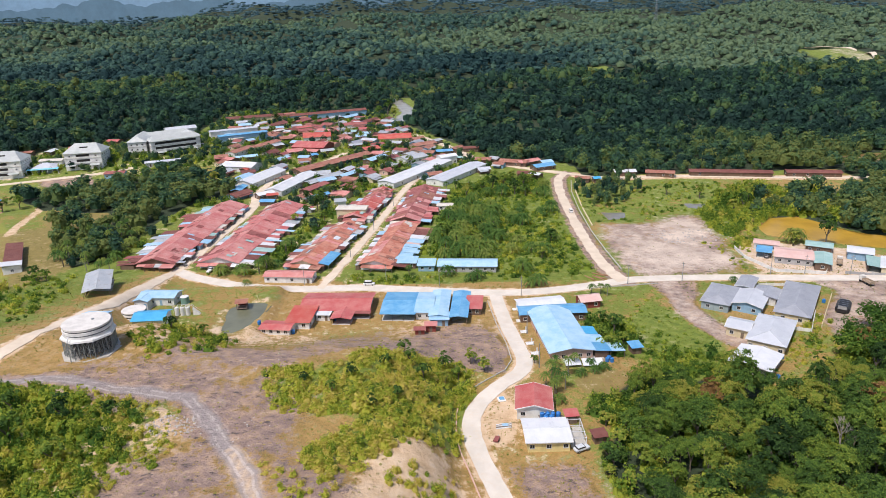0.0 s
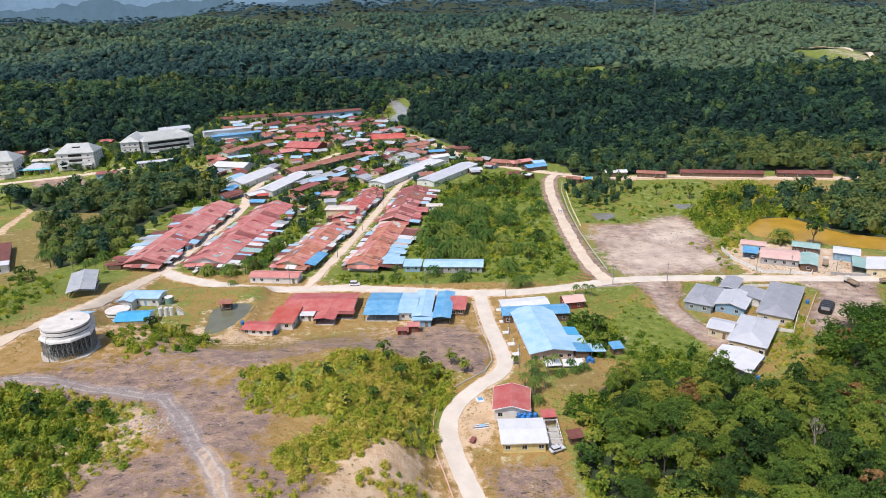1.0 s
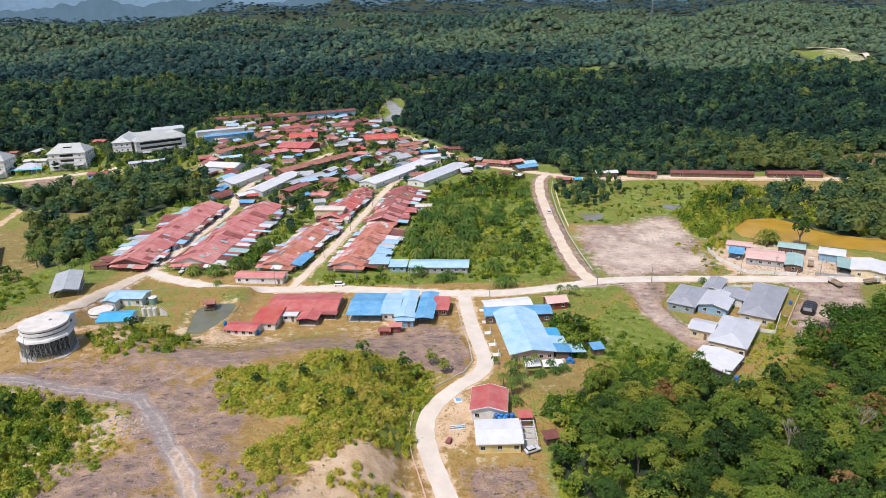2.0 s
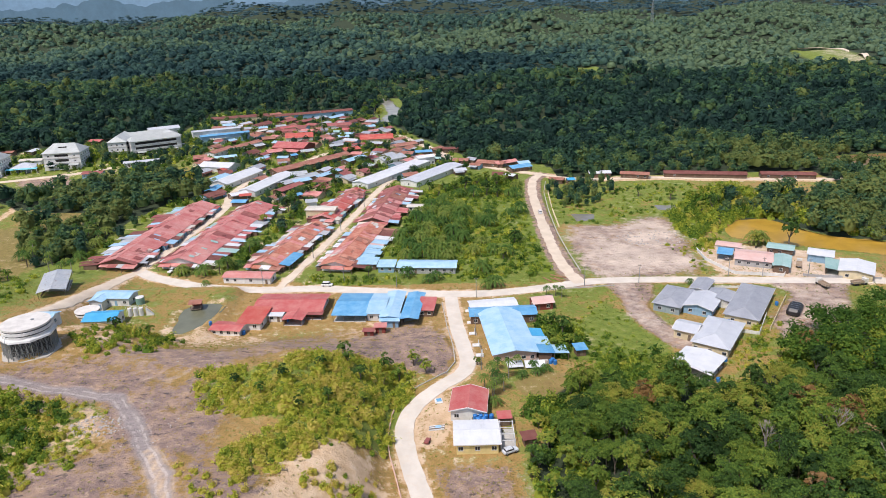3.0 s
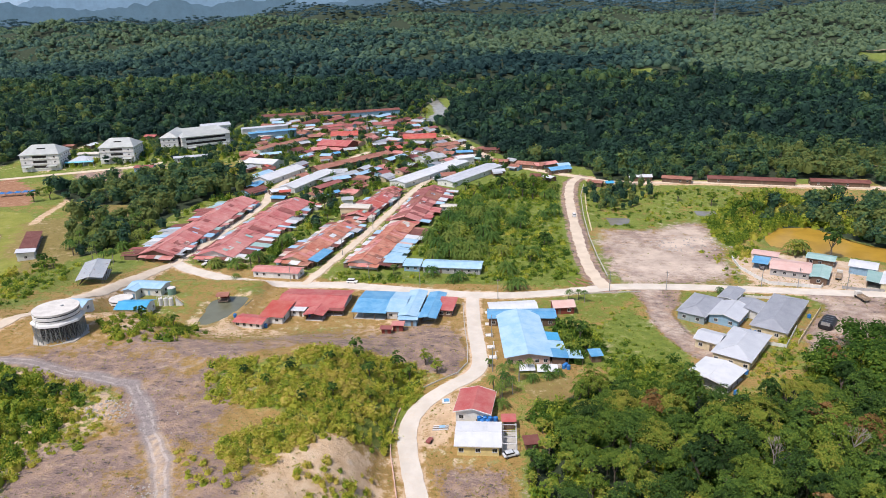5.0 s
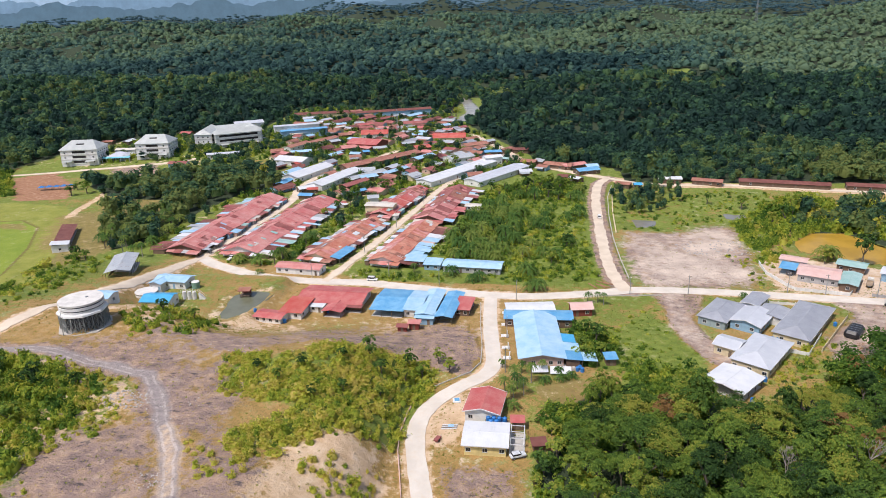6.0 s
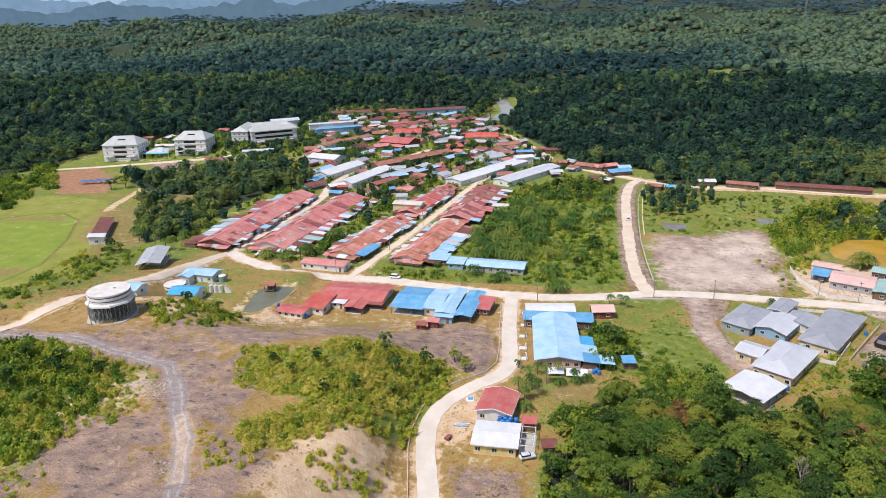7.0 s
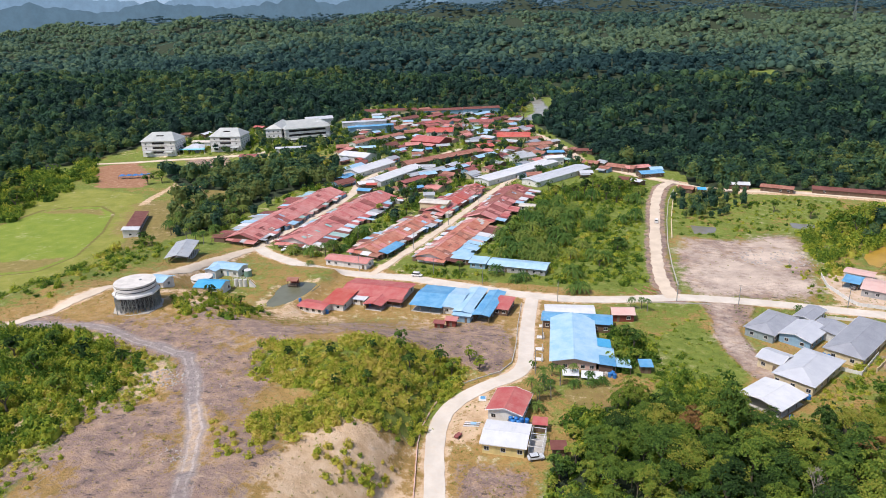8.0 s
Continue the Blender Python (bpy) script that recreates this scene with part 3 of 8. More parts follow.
CONCRETE_ROAD = road_material("concrete_road", (0.67, 0.62, 0.545), (0.57, 0.52, 0.45), (0.62, 0.52, 0.40))
GRAVEL_ROAD = road_material("gravel_road", (0.68, 0.585, 0.465), (0.57, 0.475, 0.365), (0.66, 0.54, 0.40))

for n, (line, width, mat, label) in enumerate((
        (LANE, 5.0, CONCRETE_ROAD, "pale concrete lane bending below the rocky hill"),
        (MAIN, 6.0, CONCRETE_ROAD, "pale dusty concrete road through the village"),
        (WEST, 4.2, GRAVEL_ROAD, "narrow pale lane climbing to the water tank"),
        (LONG_STREET, 4.6, GRAVEL_ROAD, "pale lane between the red long houses"),
        (MID_STREET, 3.8, GRAVEL_ROAD, "pale straight street between long houses"),
        (HILL_ROAD, 5.2, GRAVEL_ROAD, "pale gravel road with earth verges"),
        (BRIDGE_ROAD, 5.5, GRAVEL_ROAD, "pale dusty road into the old village"),
        (EAST_FRONT, 4.5, GRAVEL_ROAD, "earth path in front of the eastern rows"))):
    v, f = strip(line, width, 0.16 + 0.012 * n, ragged=0.9 if mat is GRAVEL_ROAD else 0.25, seed=n)
    tagged(new("road", mesh_of("road", v, f, mat)), label, "road", kind="structure")


# ---- water ----
def water_material(name, colour, rough=0.12):
    m = Nodes(name, rough)
    m.colour(m.mix(m.step(m.noise(9, 4), 0.3, 0.7), colour, shade(colour, 0.75))).bump(m.noise(0.8, 3), 0.08, 0.03)
    return m.mat


def pool(poly, level, mat, label, name="pond"):
    cx, cy = sum(p[0] for p in poly) / len(poly), sum(p[1] for p in poly) / len(poly)
    ring = smooth_line(poly + poly[:1], 3.0)
    verts = [(cx, cy, level)] + [(p.x + (p.x - cx) * 0.12, p.y + (p.y - cy) * 0.12, level) for p in ring]
    faces = [(0, n, n + 1) for n in range(1, len(ring))]
    tagged(new(name, mesh_of(name, verts, faces, mat)), label, "water", kind="structure")


pool(FISH_POND, 2.0, water_material("pond_water", (0.17, 0.175, 0.115), 0.2), "still green-brown fish pond with earth banks")
pool(SWAMP_POND, -2.2, water_material("swamp_water", (0.24, 0.23, 0.20)), "shallow grey pool in the swampy grass")
pool(SWAMP_POOL, -2.2, water_material("swamp_water", (0.24, 0.23, 0.20)), "shallow grey pool in the swampy grass")
v, f = strip([(-64, 552), (-61, 575), (-60, 629), (-74, 700), (-90, 760)], 14, 0.3, ragged=5.0)
v2, f2 = strip([(570, 1020), (617, 985), (622, 930), (600, 850), (560, 790)], 7, 0.6)
tagged(new("road", mesh_of("road", v2, f2, GRAVEL_ROAD)), "pale forest road through a distant clearing", "road", kind="structure")
tagged(new("river", mesh_of("river", v, f, water_material("river_water", (0.40, 0.38, 0.33), 0.2))), "pale muddy river between dark trees", "water", kind="structure")
pool(YELLOW_POND, -1.0, water_material("ochre_water", (0.48, 0.29, 0.04), 0.35), "opaque ochre-yellow muddy pond")
pool(FAR_POND, -0.6, water_material("ochre_water_far", (0.24, 0.155, 0.055), 0.35), "dull ochre pond at the edge of the wood")

# ---- vegetation ----
def foliage(name, stops, rough=0.65, thin=0.35, grain=0.0):
    """Leaves: hue from the plant's tint, which in forests also holds sun and shade, each leaf a little different, some
    light through them.
    """
    m = Nodes(name, rough)
    tint = m.attr("tint", "Fac")
    value = m.math("ADD", m.math("ADD", tint, m.math("MULTIPLY", m.math("SUBTRACT", m.island(), 0.5), 0.42)),
                   m.math("MULTIPLY", m.math("SUBTRACT", m.noise(1.1, 3), 0.5), 0.35), clamp=True)
    colour = m.ramp(value, *stops)
    m.colour(colour)
    if grain:
        m.bump(m.noise(grain, 3, 0.6), 1.0, 0.8 * grain)
    m.bsdf.inputs["Specular IOR Level"].default_value = 0.12
    glow = m.node("ShaderNodeBsdfTranslucent")
    m.link(colour, glow.inputs["Color"])
    both = m.node("ShaderNodeMixShader")
    both.inputs[0].default_value = thin
    m.link(m.bsdf.outputs[0], both.inputs[1])
    m.link(glow.outputs[0], both.inputs[2])
    m.link(both.outputs[0], m.tree.nodes["Material Output"].inputs["Surface"])
    return m.mat


def tree_foliage(name, stops):
    """The same for single trees: hue from each tree's own chance."""
    m = Nodes(name, 0.65)
    value = m.math("ADD", m.math("ADD", m.math("MULTIPLY", m.random(), 0.9), m.math("MULTIPLY", m.math("SUBTRACT", m.island(), 0.5), 0.42)),
                   m.math("MULTIPLY", m.math("SUBTRACT", m.noise(1.6, 3), 0.5), 0.5), clamp=True)
    colour = m.ramp(value, *stops)
    m.colour(colour)
    m.bsdf.inputs["Specular IOR Level"].default_value = 0.12
    glow = m.node("ShaderNodeBsdfTranslucent")
    m.link(colour, glow.inputs["Color"])
    both = m.node("ShaderNodeMixShader")
    both.inputs[0].default_value = 0.35
    m.link(m.bsdf.outputs[0], both.inputs[1])
    m.link(glow.outputs[0], both.inputs[2])
    m.link(both.outputs[0], m.tree.nodes["Material Output"].inputs["Surface"])
    return m.mat


FOREST_LEAF = foliage("forest_leaves", ((0.0, (0.018, 0.046, 0.038)), (0.3, (0.032, 0.080, 0.058)), (0.6, (0.062, 0.138, 0.068)), (0.85, (0.13, 0.20, 0.066)), (1.0, (0.19, 0.23, 0.068))), grain=0.9)
# far foliage: the blue of distance haze is mixed into the leaf colour
HAZE_HILL_LEAF = foliage("haze_hill_leaves", ((0.0, (0.018, 0.052, 0.056)), (0.4, (0.044, 0.102, 0.094)), (0.75, (0.092, 0.178, 0.130)), (1.0, (0.170, 0.250, 0.135))), grain=1.6)
HAZE_RIDGE_LEAF = foliage("haze_ridge_leaves", ((0.0, (0.036, 0.090, 0.125)), (0.5, (0.065, 0.135, 0.160)), (1.0, (0.12, 0.20, 0.19))), grain=2.5)
GRASS_LEAF = foliage("grass_blades", ((0.0, (0.085, 0.14, 0.022)), (0.4, (0.19, 0.23, 0.035)), (0.7, (0.33, 0.29, 0.075)), (1.0, (0.42, 0.33, 0.13))), thin=0.4)
BUSH_LEAF = foliage("bush_leaves", ((0.0, (0.05, 0.12, 0.022)), (0.3, (0.13, 0.23, 0.034)), (0.55, (0.32, 0.40, 0.05)), (0.8, (0.50, 0.50, 0.07)), (1.0, (0.60, 0.50, 0.13))), thin=0.48)
TREE_LEAF = tree_foliage("tree_leaves", ((0.0, (0.026, 0.060, 0.018)), (0.25, (0.068, 0.138, 0.030)), (0.55, (0.145, 0.235, 0.038)), (0.8, (0.25, 0.31, 0.046)), (1.0, (0.38, 0.34, 0.07))))
PALM_LEAF = tree_foliage("palm_leaves", ((0.0, (0.05, 0.12, 0.028)), (0.5, (0.115, 0.205, 0.042)), (1.0, (0.25, 0.29, 0.065))))
DRY_LEAF = tree_foliage("withered_leaves", ((0.0, (0.21, 0.125, 0.045)), (0.5, (0.33, 0.19, 0.075)), (1.0, (0.38, 0.28, 0.16))))
BARK = plain("bark", (0.17, 0.14, 0.11), 0.9)
PALE_BARK = plain("pale_bark", (0.36, 0.32, 0.28), 0.9)

CUBE_FACES = np.array([(0, 1, 3, 2), (4, 6, 7, 5), (0, 4, 5, 1), (2, 3, 7, 6), (0, 2, 6, 4), (1, 5, 7, 3)])


def core(r, h, z, fine=1):
    """A rough closed hull inside a crown."""
    v = np.array([(i, j, k) for i in (-1, 1) for j in (-1, 1) for k in (-1, 1)], float) / math.sqrt(3)
    return v * (r, r, h) + (0, 0, z), CUBE_FACES.copy()


def leaf_quads(centres, normals, sizes, rg):
    n = len(centres)
    normals = normals / np.linalg.norm(normals, axis=1, keepdims=True)
    other = rg.normal(size=(n, 3))
    u = np.cross(normals, other)
    u /= np.linalg.norm(u, axis=1, keepdims=True)
    w = np.cross(normals, u)
    a = sizes[:, None]
    b = a * rg.uniform(0.55, 1.0, (n, 1))
    lift = normals * a * rg.uniform(-0.35, 0.1, (n, 1))
    v = np.stack([centres - u * a + lift, centres - w * b, centres + u * a + lift, centres + w * b], 1)
    return v.reshape(-1, 3), np.arange(4 * n).reshape(-1, 4)


def crown(r, h, z, lobes, leaves, size, seed, flat=0.0, hull=0.62):
    """A crown of lobes covered in leaf sprays, with gaps and an uneven outline."""
    rg = np.random.default_rng(seed)
    ang = rg.uniform(0, 2 * math.pi, lobes)
    out = np.sqrt(rg.uniform(0.0, 1, lobes)) * 0.62
    mid = np.stack([np.cos(ang) * out * r, np.sin(ang) * out * r, z + h * rg.uniform(-0.35, 0.35, lobes) * (1 - flat)], -1)
    span = r * rg.uniform(0.36, 0.62, lobes)
    pick = rg.integers(0, lobes, leaves)
    d = rg.normal(size=(leaves, 3))
    d[:, 2] = np.abs(d[:, 2]) * 1.1 - 0.45
    d /= np.linalg.norm(d, axis=1, keepdims=True)
    k = span[pick][:, None] * rg.uniform(0.8, 1.12, (leaves, 1))
    c = mid[pick] + d * k * (1, 1, min(1.0, h / r) * 0.9)
    nrm = 0.75 * d + rg.normal(size=(leaves, 3)) * 0.33 + (0, 0, 0.75)
    v, f = leaf_quads(c, nrm, size * rg.uniform(0.6, 1.35, leaves), rg)
    cv, cf = core(r * hull, h * hull, z)
    return np.concatenate([v, cv]), np.concatenate([f, cf + len(v)])


def bough_crown(r, h, z, boughs, leaves, size, seed, droop=0.35):
    """A crown of flat leafy boughs standing out at all heights, with dark gaps between them."""
    rg = np.random.default_rng(seed)
    k = np.arange(boughs)
    up = 1 - 1.3 * (k + 0.5) / boughs + rg.uniform(-0.08, 0.08, boughs)
    ang = k * 2.399963 + rg.uniform(-0.5, 0.5, boughs)
    flat = np.sqrt(np.clip(1 - up * up, 0.02, 1))
    out = np.stack([np.cos(ang) * flat, np.sin(ang) * flat, up], -1)
    reach = rg.uniform(0.5, 0.98, (boughs, 1))
    mid = out * reach * (r, r, h) + (0, 0, z)
    axis = out * (0.55, 0.55, 0.3) + (0, 0, 0.8) + rg.normal(size=(boughs, 3)) * 0.12
    axis /= np.linalg.norm(axis, axis=1, keepdims=True)
    e1 = np.cross(axis, rg.normal(size=(boughs, 3)))
    e1 /= np.linalg.norm(e1, axis=1, keepdims=True)
    e2 = np.cross(axis, e1)
    span = r * rg.uniform(0.2, 0.46, boughs)
    pick = rg.choice(boughs, leaves, p=span ** 1.6 / np.sum(span ** 1.6))
    turn, rho = rg.uniform(0, 2 * math.pi, leaves), np.sqrt(rg.uniform(0.0, 1.0, leaves))
    # fingers: the rim of a bough is cut into sprays
    rho = rho * (0.72 + 0.28 * np.cos(turn * 5 + pick * 1.7))
    spoke = e1[pick] * np.cos(turn)[:, None] + e2[pick] * np.sin(turn)[:, None]
    a = span[pick][:, None]
    c = mid[pick] + spoke * a * rho[:, None] + axis[pick] * a * (0.42 * rg.uniform(0.3, 1.0, (leaves, 1)) - droop * rho[:, None] ** 2)
    nrm = axis[pick] + 0.5 * spoke * rho[:, None] + rg.normal(size=(leaves, 3)) * 0.42
    v, f = leaf_quads(c, nrm, size * rg.uniform(0.6, 1.4, leaves), rg)
    cv, cf = core(r * 0.42, h * 0.42, z)
    return np.concatenate([v, cv]), np.concatenate([f, cf + len(v)])


def shrub(r, h, stems, leaves, size, seed):
    """Arching leafy stems from one root over a low dark heart; triangles only."""
    rg = np.random.default_rng(seed)
    a = rg.uniform(0, 2 * math.pi, stems)
    q = np.sqrt(rg.uniform(0.02, 1.0, stems)) * r
    tip = np.stack([np.cos(a) * q, np.sin(a) * q, h * rg.uniform(0.55, 1.2, stems) * (1 - 0.35 * (q / r) ** 2)], -1)
    pick = rg.integers(0, stems, leaves)
    w = rg.uniform(0.3, 1.0, (leaves, 1)) ** 0.75
    c = tip[pick] * np.concatenate([w, w, w ** 0.7], 1) + rg.normal(size=(leaves, 3)) * (0.15 * r, 0.15 * r, 0.1 * h)
    nrm = rg.normal(size=(leaves, 3)) * 0.5 + tip[pick] * (0.4, 0.4, 0.0) + (0, 0, 0.8)
    nrm /= np.linalg.norm(nrm, axis=1, keepdims=True)
    u = np.cross(nrm, rg.normal(size=(leaves, 3)))
    u /= np.linalg.norm(u, axis=1, keepdims=True)
    b = np.cross(nrm, u)
    s = size * rg.uniform(0.6, 1.4, (leaves, 1))
    tri = np.stack([c + u * s * 1.2, c - u * s * 0.6 + b * s * 0.75, c - u * s * 0.6 - b * s * 0.75 - nrm * s * 0.3], 1).reshape(-1, 3)
    t = np.arange(6) * math.pi / 3
    low = np.stack([np.cos(t) * r * 0.72, np.sin(t) * r * 0.72, np.full(6, -0.15)], -1)
    high = np.stack([np.cos(t) * r * 0.55, np.sin(t) * r * 0.55, h * rg.uniform(0.3, 0.5, 6)], -1)
    hull = np.concatenate([low, high, [(0, 0, h * 0.55)]])
    faces = []
    for k in range(6):
        n = (k + 1) % 6
        faces += [(k, n, n + 6), (k, n + 6, k + 6), (k + 6, n + 6, 12)]
    return np.concatenate([tri, hull]), np.concatenate([np.arange(3 * leaves).reshape(-1, 3), np.array(faces) + 3 * leaves])


def round_tree(r, h, base, lobes, sprays, size, around, seed, full=1.0):
    """A far tree: an uneven dome of lobes down to the ground, with sprays of leaves standing out of it; triangles only."""
    rg = np.random.default_rng(seed)
    ang = rg.uniform(0, 2 * math.pi, lobes)
    out = np.sqrt(rg.uniform(0.1, 1, lobes)) * 0.55 * r
    mid = np.stack([np.cos(ang) * out, np.sin(ang) * out, base + h * rg.uniform(0.25, 0.75, lobes)], -1)
    mid[0] = (0, 0, base + h * 0.8)
    span = r * rg.uniform(0.38, 0.6, lobes)
    rings = []
    for level, wide in ((-0.25, 0.62), (0.4, 0.66), (0.74, 0.42))[:3 if around > 6 else 2]:
        a = (np.arange(around) + rg.uniform(-0.3, 0.3, around)) * 2 * math.pi / around
        w = r * wide * full * rg.uniform(0.76, 1.0, around)
        rings.append(np.stack([np.cos(a) * w, np.sin(a) * w, base + h * (level + rg.uniform(-0.1, 0.1, around))], -1))
    hull = np.concatenate(rings + [[(0, 0, base + h * (0.9 + 0.45 * (full - 1)))]])
    faces = []
    for q in range(len(rings) - 1):
        for k in range(around):
            a, b = q * around + k, q * around + (k + 1) % around
            faces += [(a, b, b + around), (a, b + around, a + around)]
    last = (len(rings) - 1) * around
    faces += [(last + k, last + (k + 1) % around, len(hull) - 1) for k in range(around)]
    pick = rg.integers(0, lobes, sprays)
    d = rg.normal(size=(sprays, 3))
    d[:, 2] = np.abs(d[:, 2]) * 1.1 - 0.3
    d /= np.linalg.norm(d, axis=1, keepdims=True)
    c = mid[pick] + d * span[pick][:, None] * rg.uniform(0.85, 1.1, (sprays, 1)) * (1, 1, min(1.0, h / r))
    nrm = d + rg.normal(size=(sprays, 3)) * (0.3 if full == 1.0 else 0.16) + (0, 0, 0.45)
    nrm /= np.linalg.norm(nrm, axis=1, keepdims=True)
    u = np.cross(nrm, rg.normal(size=(sprays, 3)))
    u /= np.linalg.norm(u, axis=1, keepdims=True)
    w = np.cross(nrm, u)
    s = size * rg.uniform(0.6, 1.35, (sprays, 1))
    tri = np.stack([c + u * s, c - u * s * 0.6 + w * s * 0.9, c - u * s * 0.6 - w * s * 0.9 - nrm * s * 0.3], 1).reshape(-1, 3)
    return np.concatenate([tri, hull]), np.concatenate([np.arange(3 * sprays).reshape(-1, 3), np.array(faces) + 3 * sprays])


def scatter(name, templates, x, y, z, scale, tint, material, label, category, seed=0, squash=None):
    """Many plants as one mesh of kind stuff."""
    rg = np.random.default_rng(seed)
    n = len(x)
    kind, spin = rg.integers(0, len(templates), n), rg.uniform(0, 2 * math.pi, n)
    tall = np.ones(n) if squash is None else squash
    all_v, all_f, all_t, base = [], [], [], 0
    for k, (tv, tf) in enumerate(templates):
        i = np.nonzero(kind == k)[0]
        if not len(i):
            continue
        c, s = np.cos(spin[i])[:, None], np.sin(spin[i])[:, None]
        sc = scale[i][:, None]
        vx = (tv[None, :, 0] * c - tv[None, :, 1] * s) * sc + x[i][:, None]
        vy = (tv[None, :, 0] * s + tv[None, :, 1] * c) * sc + y[i][:, None]
        vz = tv[None, :, 2] * sc * tall[i][:, None] + z[i][:, None]
        all_v.append(np.stack([vx, vy, vz], -1).reshape(-1, 3))
        all_f.append((tf[None] + (np.arange(len(i)) * len(tv))[:, None, None] + base).reshape(-1, tf.shape[1]))
        all_t.append(np.repeat(tint[i], len(tv)))
        base += len(i) * len(tv)
    me = quick_mesh(name, np.concatenate(all_v), np.concatenate(all_f), material)
    a = me.attributes.new("tint", "FLOAT", "POINT")
    a.data.foreach_set("value", np.concatenate(all_t).astype(np.float32))
    return tagged(new(name, me), label, category, kind="stuff")


def jittered(x0, x1, y0, y1, step, seed):
    rg = np.random.default_rng(seed)
    x, y = np.meshgrid(np.arange(x0, x1, step), np.arange(y0, y1, step))
    x, y = x.ravel() + rg.uniform(-0.48, 0.48, x.size) * step, y.ravel() + rg.uniform(-0.48, 0.48, x.size) * step
    return x, y, rg


def in_wedge(x, y, left=1.2, right=0.76):
    d = y + 150
    return (x > -left * d - 20) & (x < right * d + 45)


def open_far(x, y):
    keep = np.ones(len(x), bool)
    for (cx, cy), rx, ry in CLEARINGS:
        keep &= ((x - cx) / rx) ** 2 + ((y - cy) / ry) ** 2 > 1
    return keep


# closed forest, middle distance
fine_crowns = [round_tree(4.4, 4.6, 4.5, 11, 150, 0.76, 7, 50 + k) for k in range(7)]
mid_crowns = [round_tree(4.6, 5.0, 5.0, 8, 42, 1.25, 7, 10 + k, 1.1) for k in range(8)]


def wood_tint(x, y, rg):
    # tint also paints light: middle forest dark as under cloud, other stretches sunlit
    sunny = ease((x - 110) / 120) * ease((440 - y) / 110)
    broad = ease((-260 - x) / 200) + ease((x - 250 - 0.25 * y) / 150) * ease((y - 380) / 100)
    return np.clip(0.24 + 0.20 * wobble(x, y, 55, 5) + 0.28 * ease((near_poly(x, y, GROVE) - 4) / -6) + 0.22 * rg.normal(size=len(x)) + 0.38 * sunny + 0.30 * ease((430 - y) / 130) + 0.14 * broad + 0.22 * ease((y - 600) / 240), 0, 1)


x, y, rg = jittered(-700, 560, 80, 430, 6.4, 3)
ok = in_wedge(x, y) & (rg.random(len(x)) < forest_amount(x, y)) & open_far(x, y) & ((y > 130) | (x < -260))
x, y = x[ok], y[ok]
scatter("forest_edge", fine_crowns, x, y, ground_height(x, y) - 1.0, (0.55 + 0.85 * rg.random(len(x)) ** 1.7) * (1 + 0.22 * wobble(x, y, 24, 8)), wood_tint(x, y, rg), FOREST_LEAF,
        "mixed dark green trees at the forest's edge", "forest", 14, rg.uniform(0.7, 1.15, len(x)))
x, y, rg = jittered(-1150, 900, 430, 860, 7.3, 3)
ok = in_wedge(x, y) & (rg.random(len(x)) < forest_amount(x, y)) & open_far(x, y)
x, y = x[ok], y[ok]
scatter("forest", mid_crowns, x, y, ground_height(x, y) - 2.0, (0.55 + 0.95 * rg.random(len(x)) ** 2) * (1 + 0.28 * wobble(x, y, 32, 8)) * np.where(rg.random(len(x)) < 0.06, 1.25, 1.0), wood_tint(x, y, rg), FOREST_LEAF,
        "dense rainforest of rounded crowns, tinted dark as under cloud", "forest", 4, rg.uniform(0.65, 1.1, len(x)))

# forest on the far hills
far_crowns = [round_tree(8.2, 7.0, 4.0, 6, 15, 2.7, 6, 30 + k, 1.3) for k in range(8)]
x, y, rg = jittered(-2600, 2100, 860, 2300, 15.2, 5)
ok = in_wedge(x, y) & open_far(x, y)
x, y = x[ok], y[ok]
# sunlit patches and brighter far slopes are put into the tint
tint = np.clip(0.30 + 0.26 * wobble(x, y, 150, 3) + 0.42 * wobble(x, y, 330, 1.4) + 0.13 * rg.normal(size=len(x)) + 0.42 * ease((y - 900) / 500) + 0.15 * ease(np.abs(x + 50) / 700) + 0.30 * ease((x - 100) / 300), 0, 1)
scatter("hill_forest", far_crowns, x, y, ground_height(x, y) - 1.0, rg.uniform(0.7, 1.35, len(x)), tint, HAZE_HILL_LEAF,
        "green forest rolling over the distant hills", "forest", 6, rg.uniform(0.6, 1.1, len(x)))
x, y, rg = jittered(-4200, 3600, 2300, 3300, 27, 8)
ok = in_wedge(x, y, 1.2, 0.76)
x, y = x[ok], y[ok]
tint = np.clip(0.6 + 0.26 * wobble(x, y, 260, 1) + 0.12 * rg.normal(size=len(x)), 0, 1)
scatter("ridge_forest", far_crowns[:3], x, y, ground_height(x, y) + 1.0, rg.uniform(1.0, 1.7, len(x)), tint, HAZE_RIDGE_LEAF,
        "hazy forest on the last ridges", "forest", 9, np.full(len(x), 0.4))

# ---- houses ----
def slope_mesh(x0, x1, y0, z0, y1, z1, mat, thick=0.07, cut0=0.0, cut1=0.0):
    """One roof slope from its eave (y0, z0) to its ridge (y1, z1); cuts shorten the ridge for hips."""
    top = [(x0, y0, z0), (x1, y0, z0), (x1 - cut1, y1, z1), (x0 + cut0, y1, z1)]
    if y1 < y0:
        top = top[::-1]
    verts = [(a, b, c + thick) for a, b, c in top] + top
    faces = [(0, 1, 2, 3), (7, 6, 5, 4)] + [(n, n + 4, (n + 1) % 4 + 4, (n + 1) % 4) for n in range(4)]
    return mesh_of("roof_slope", verts, faces, mat)


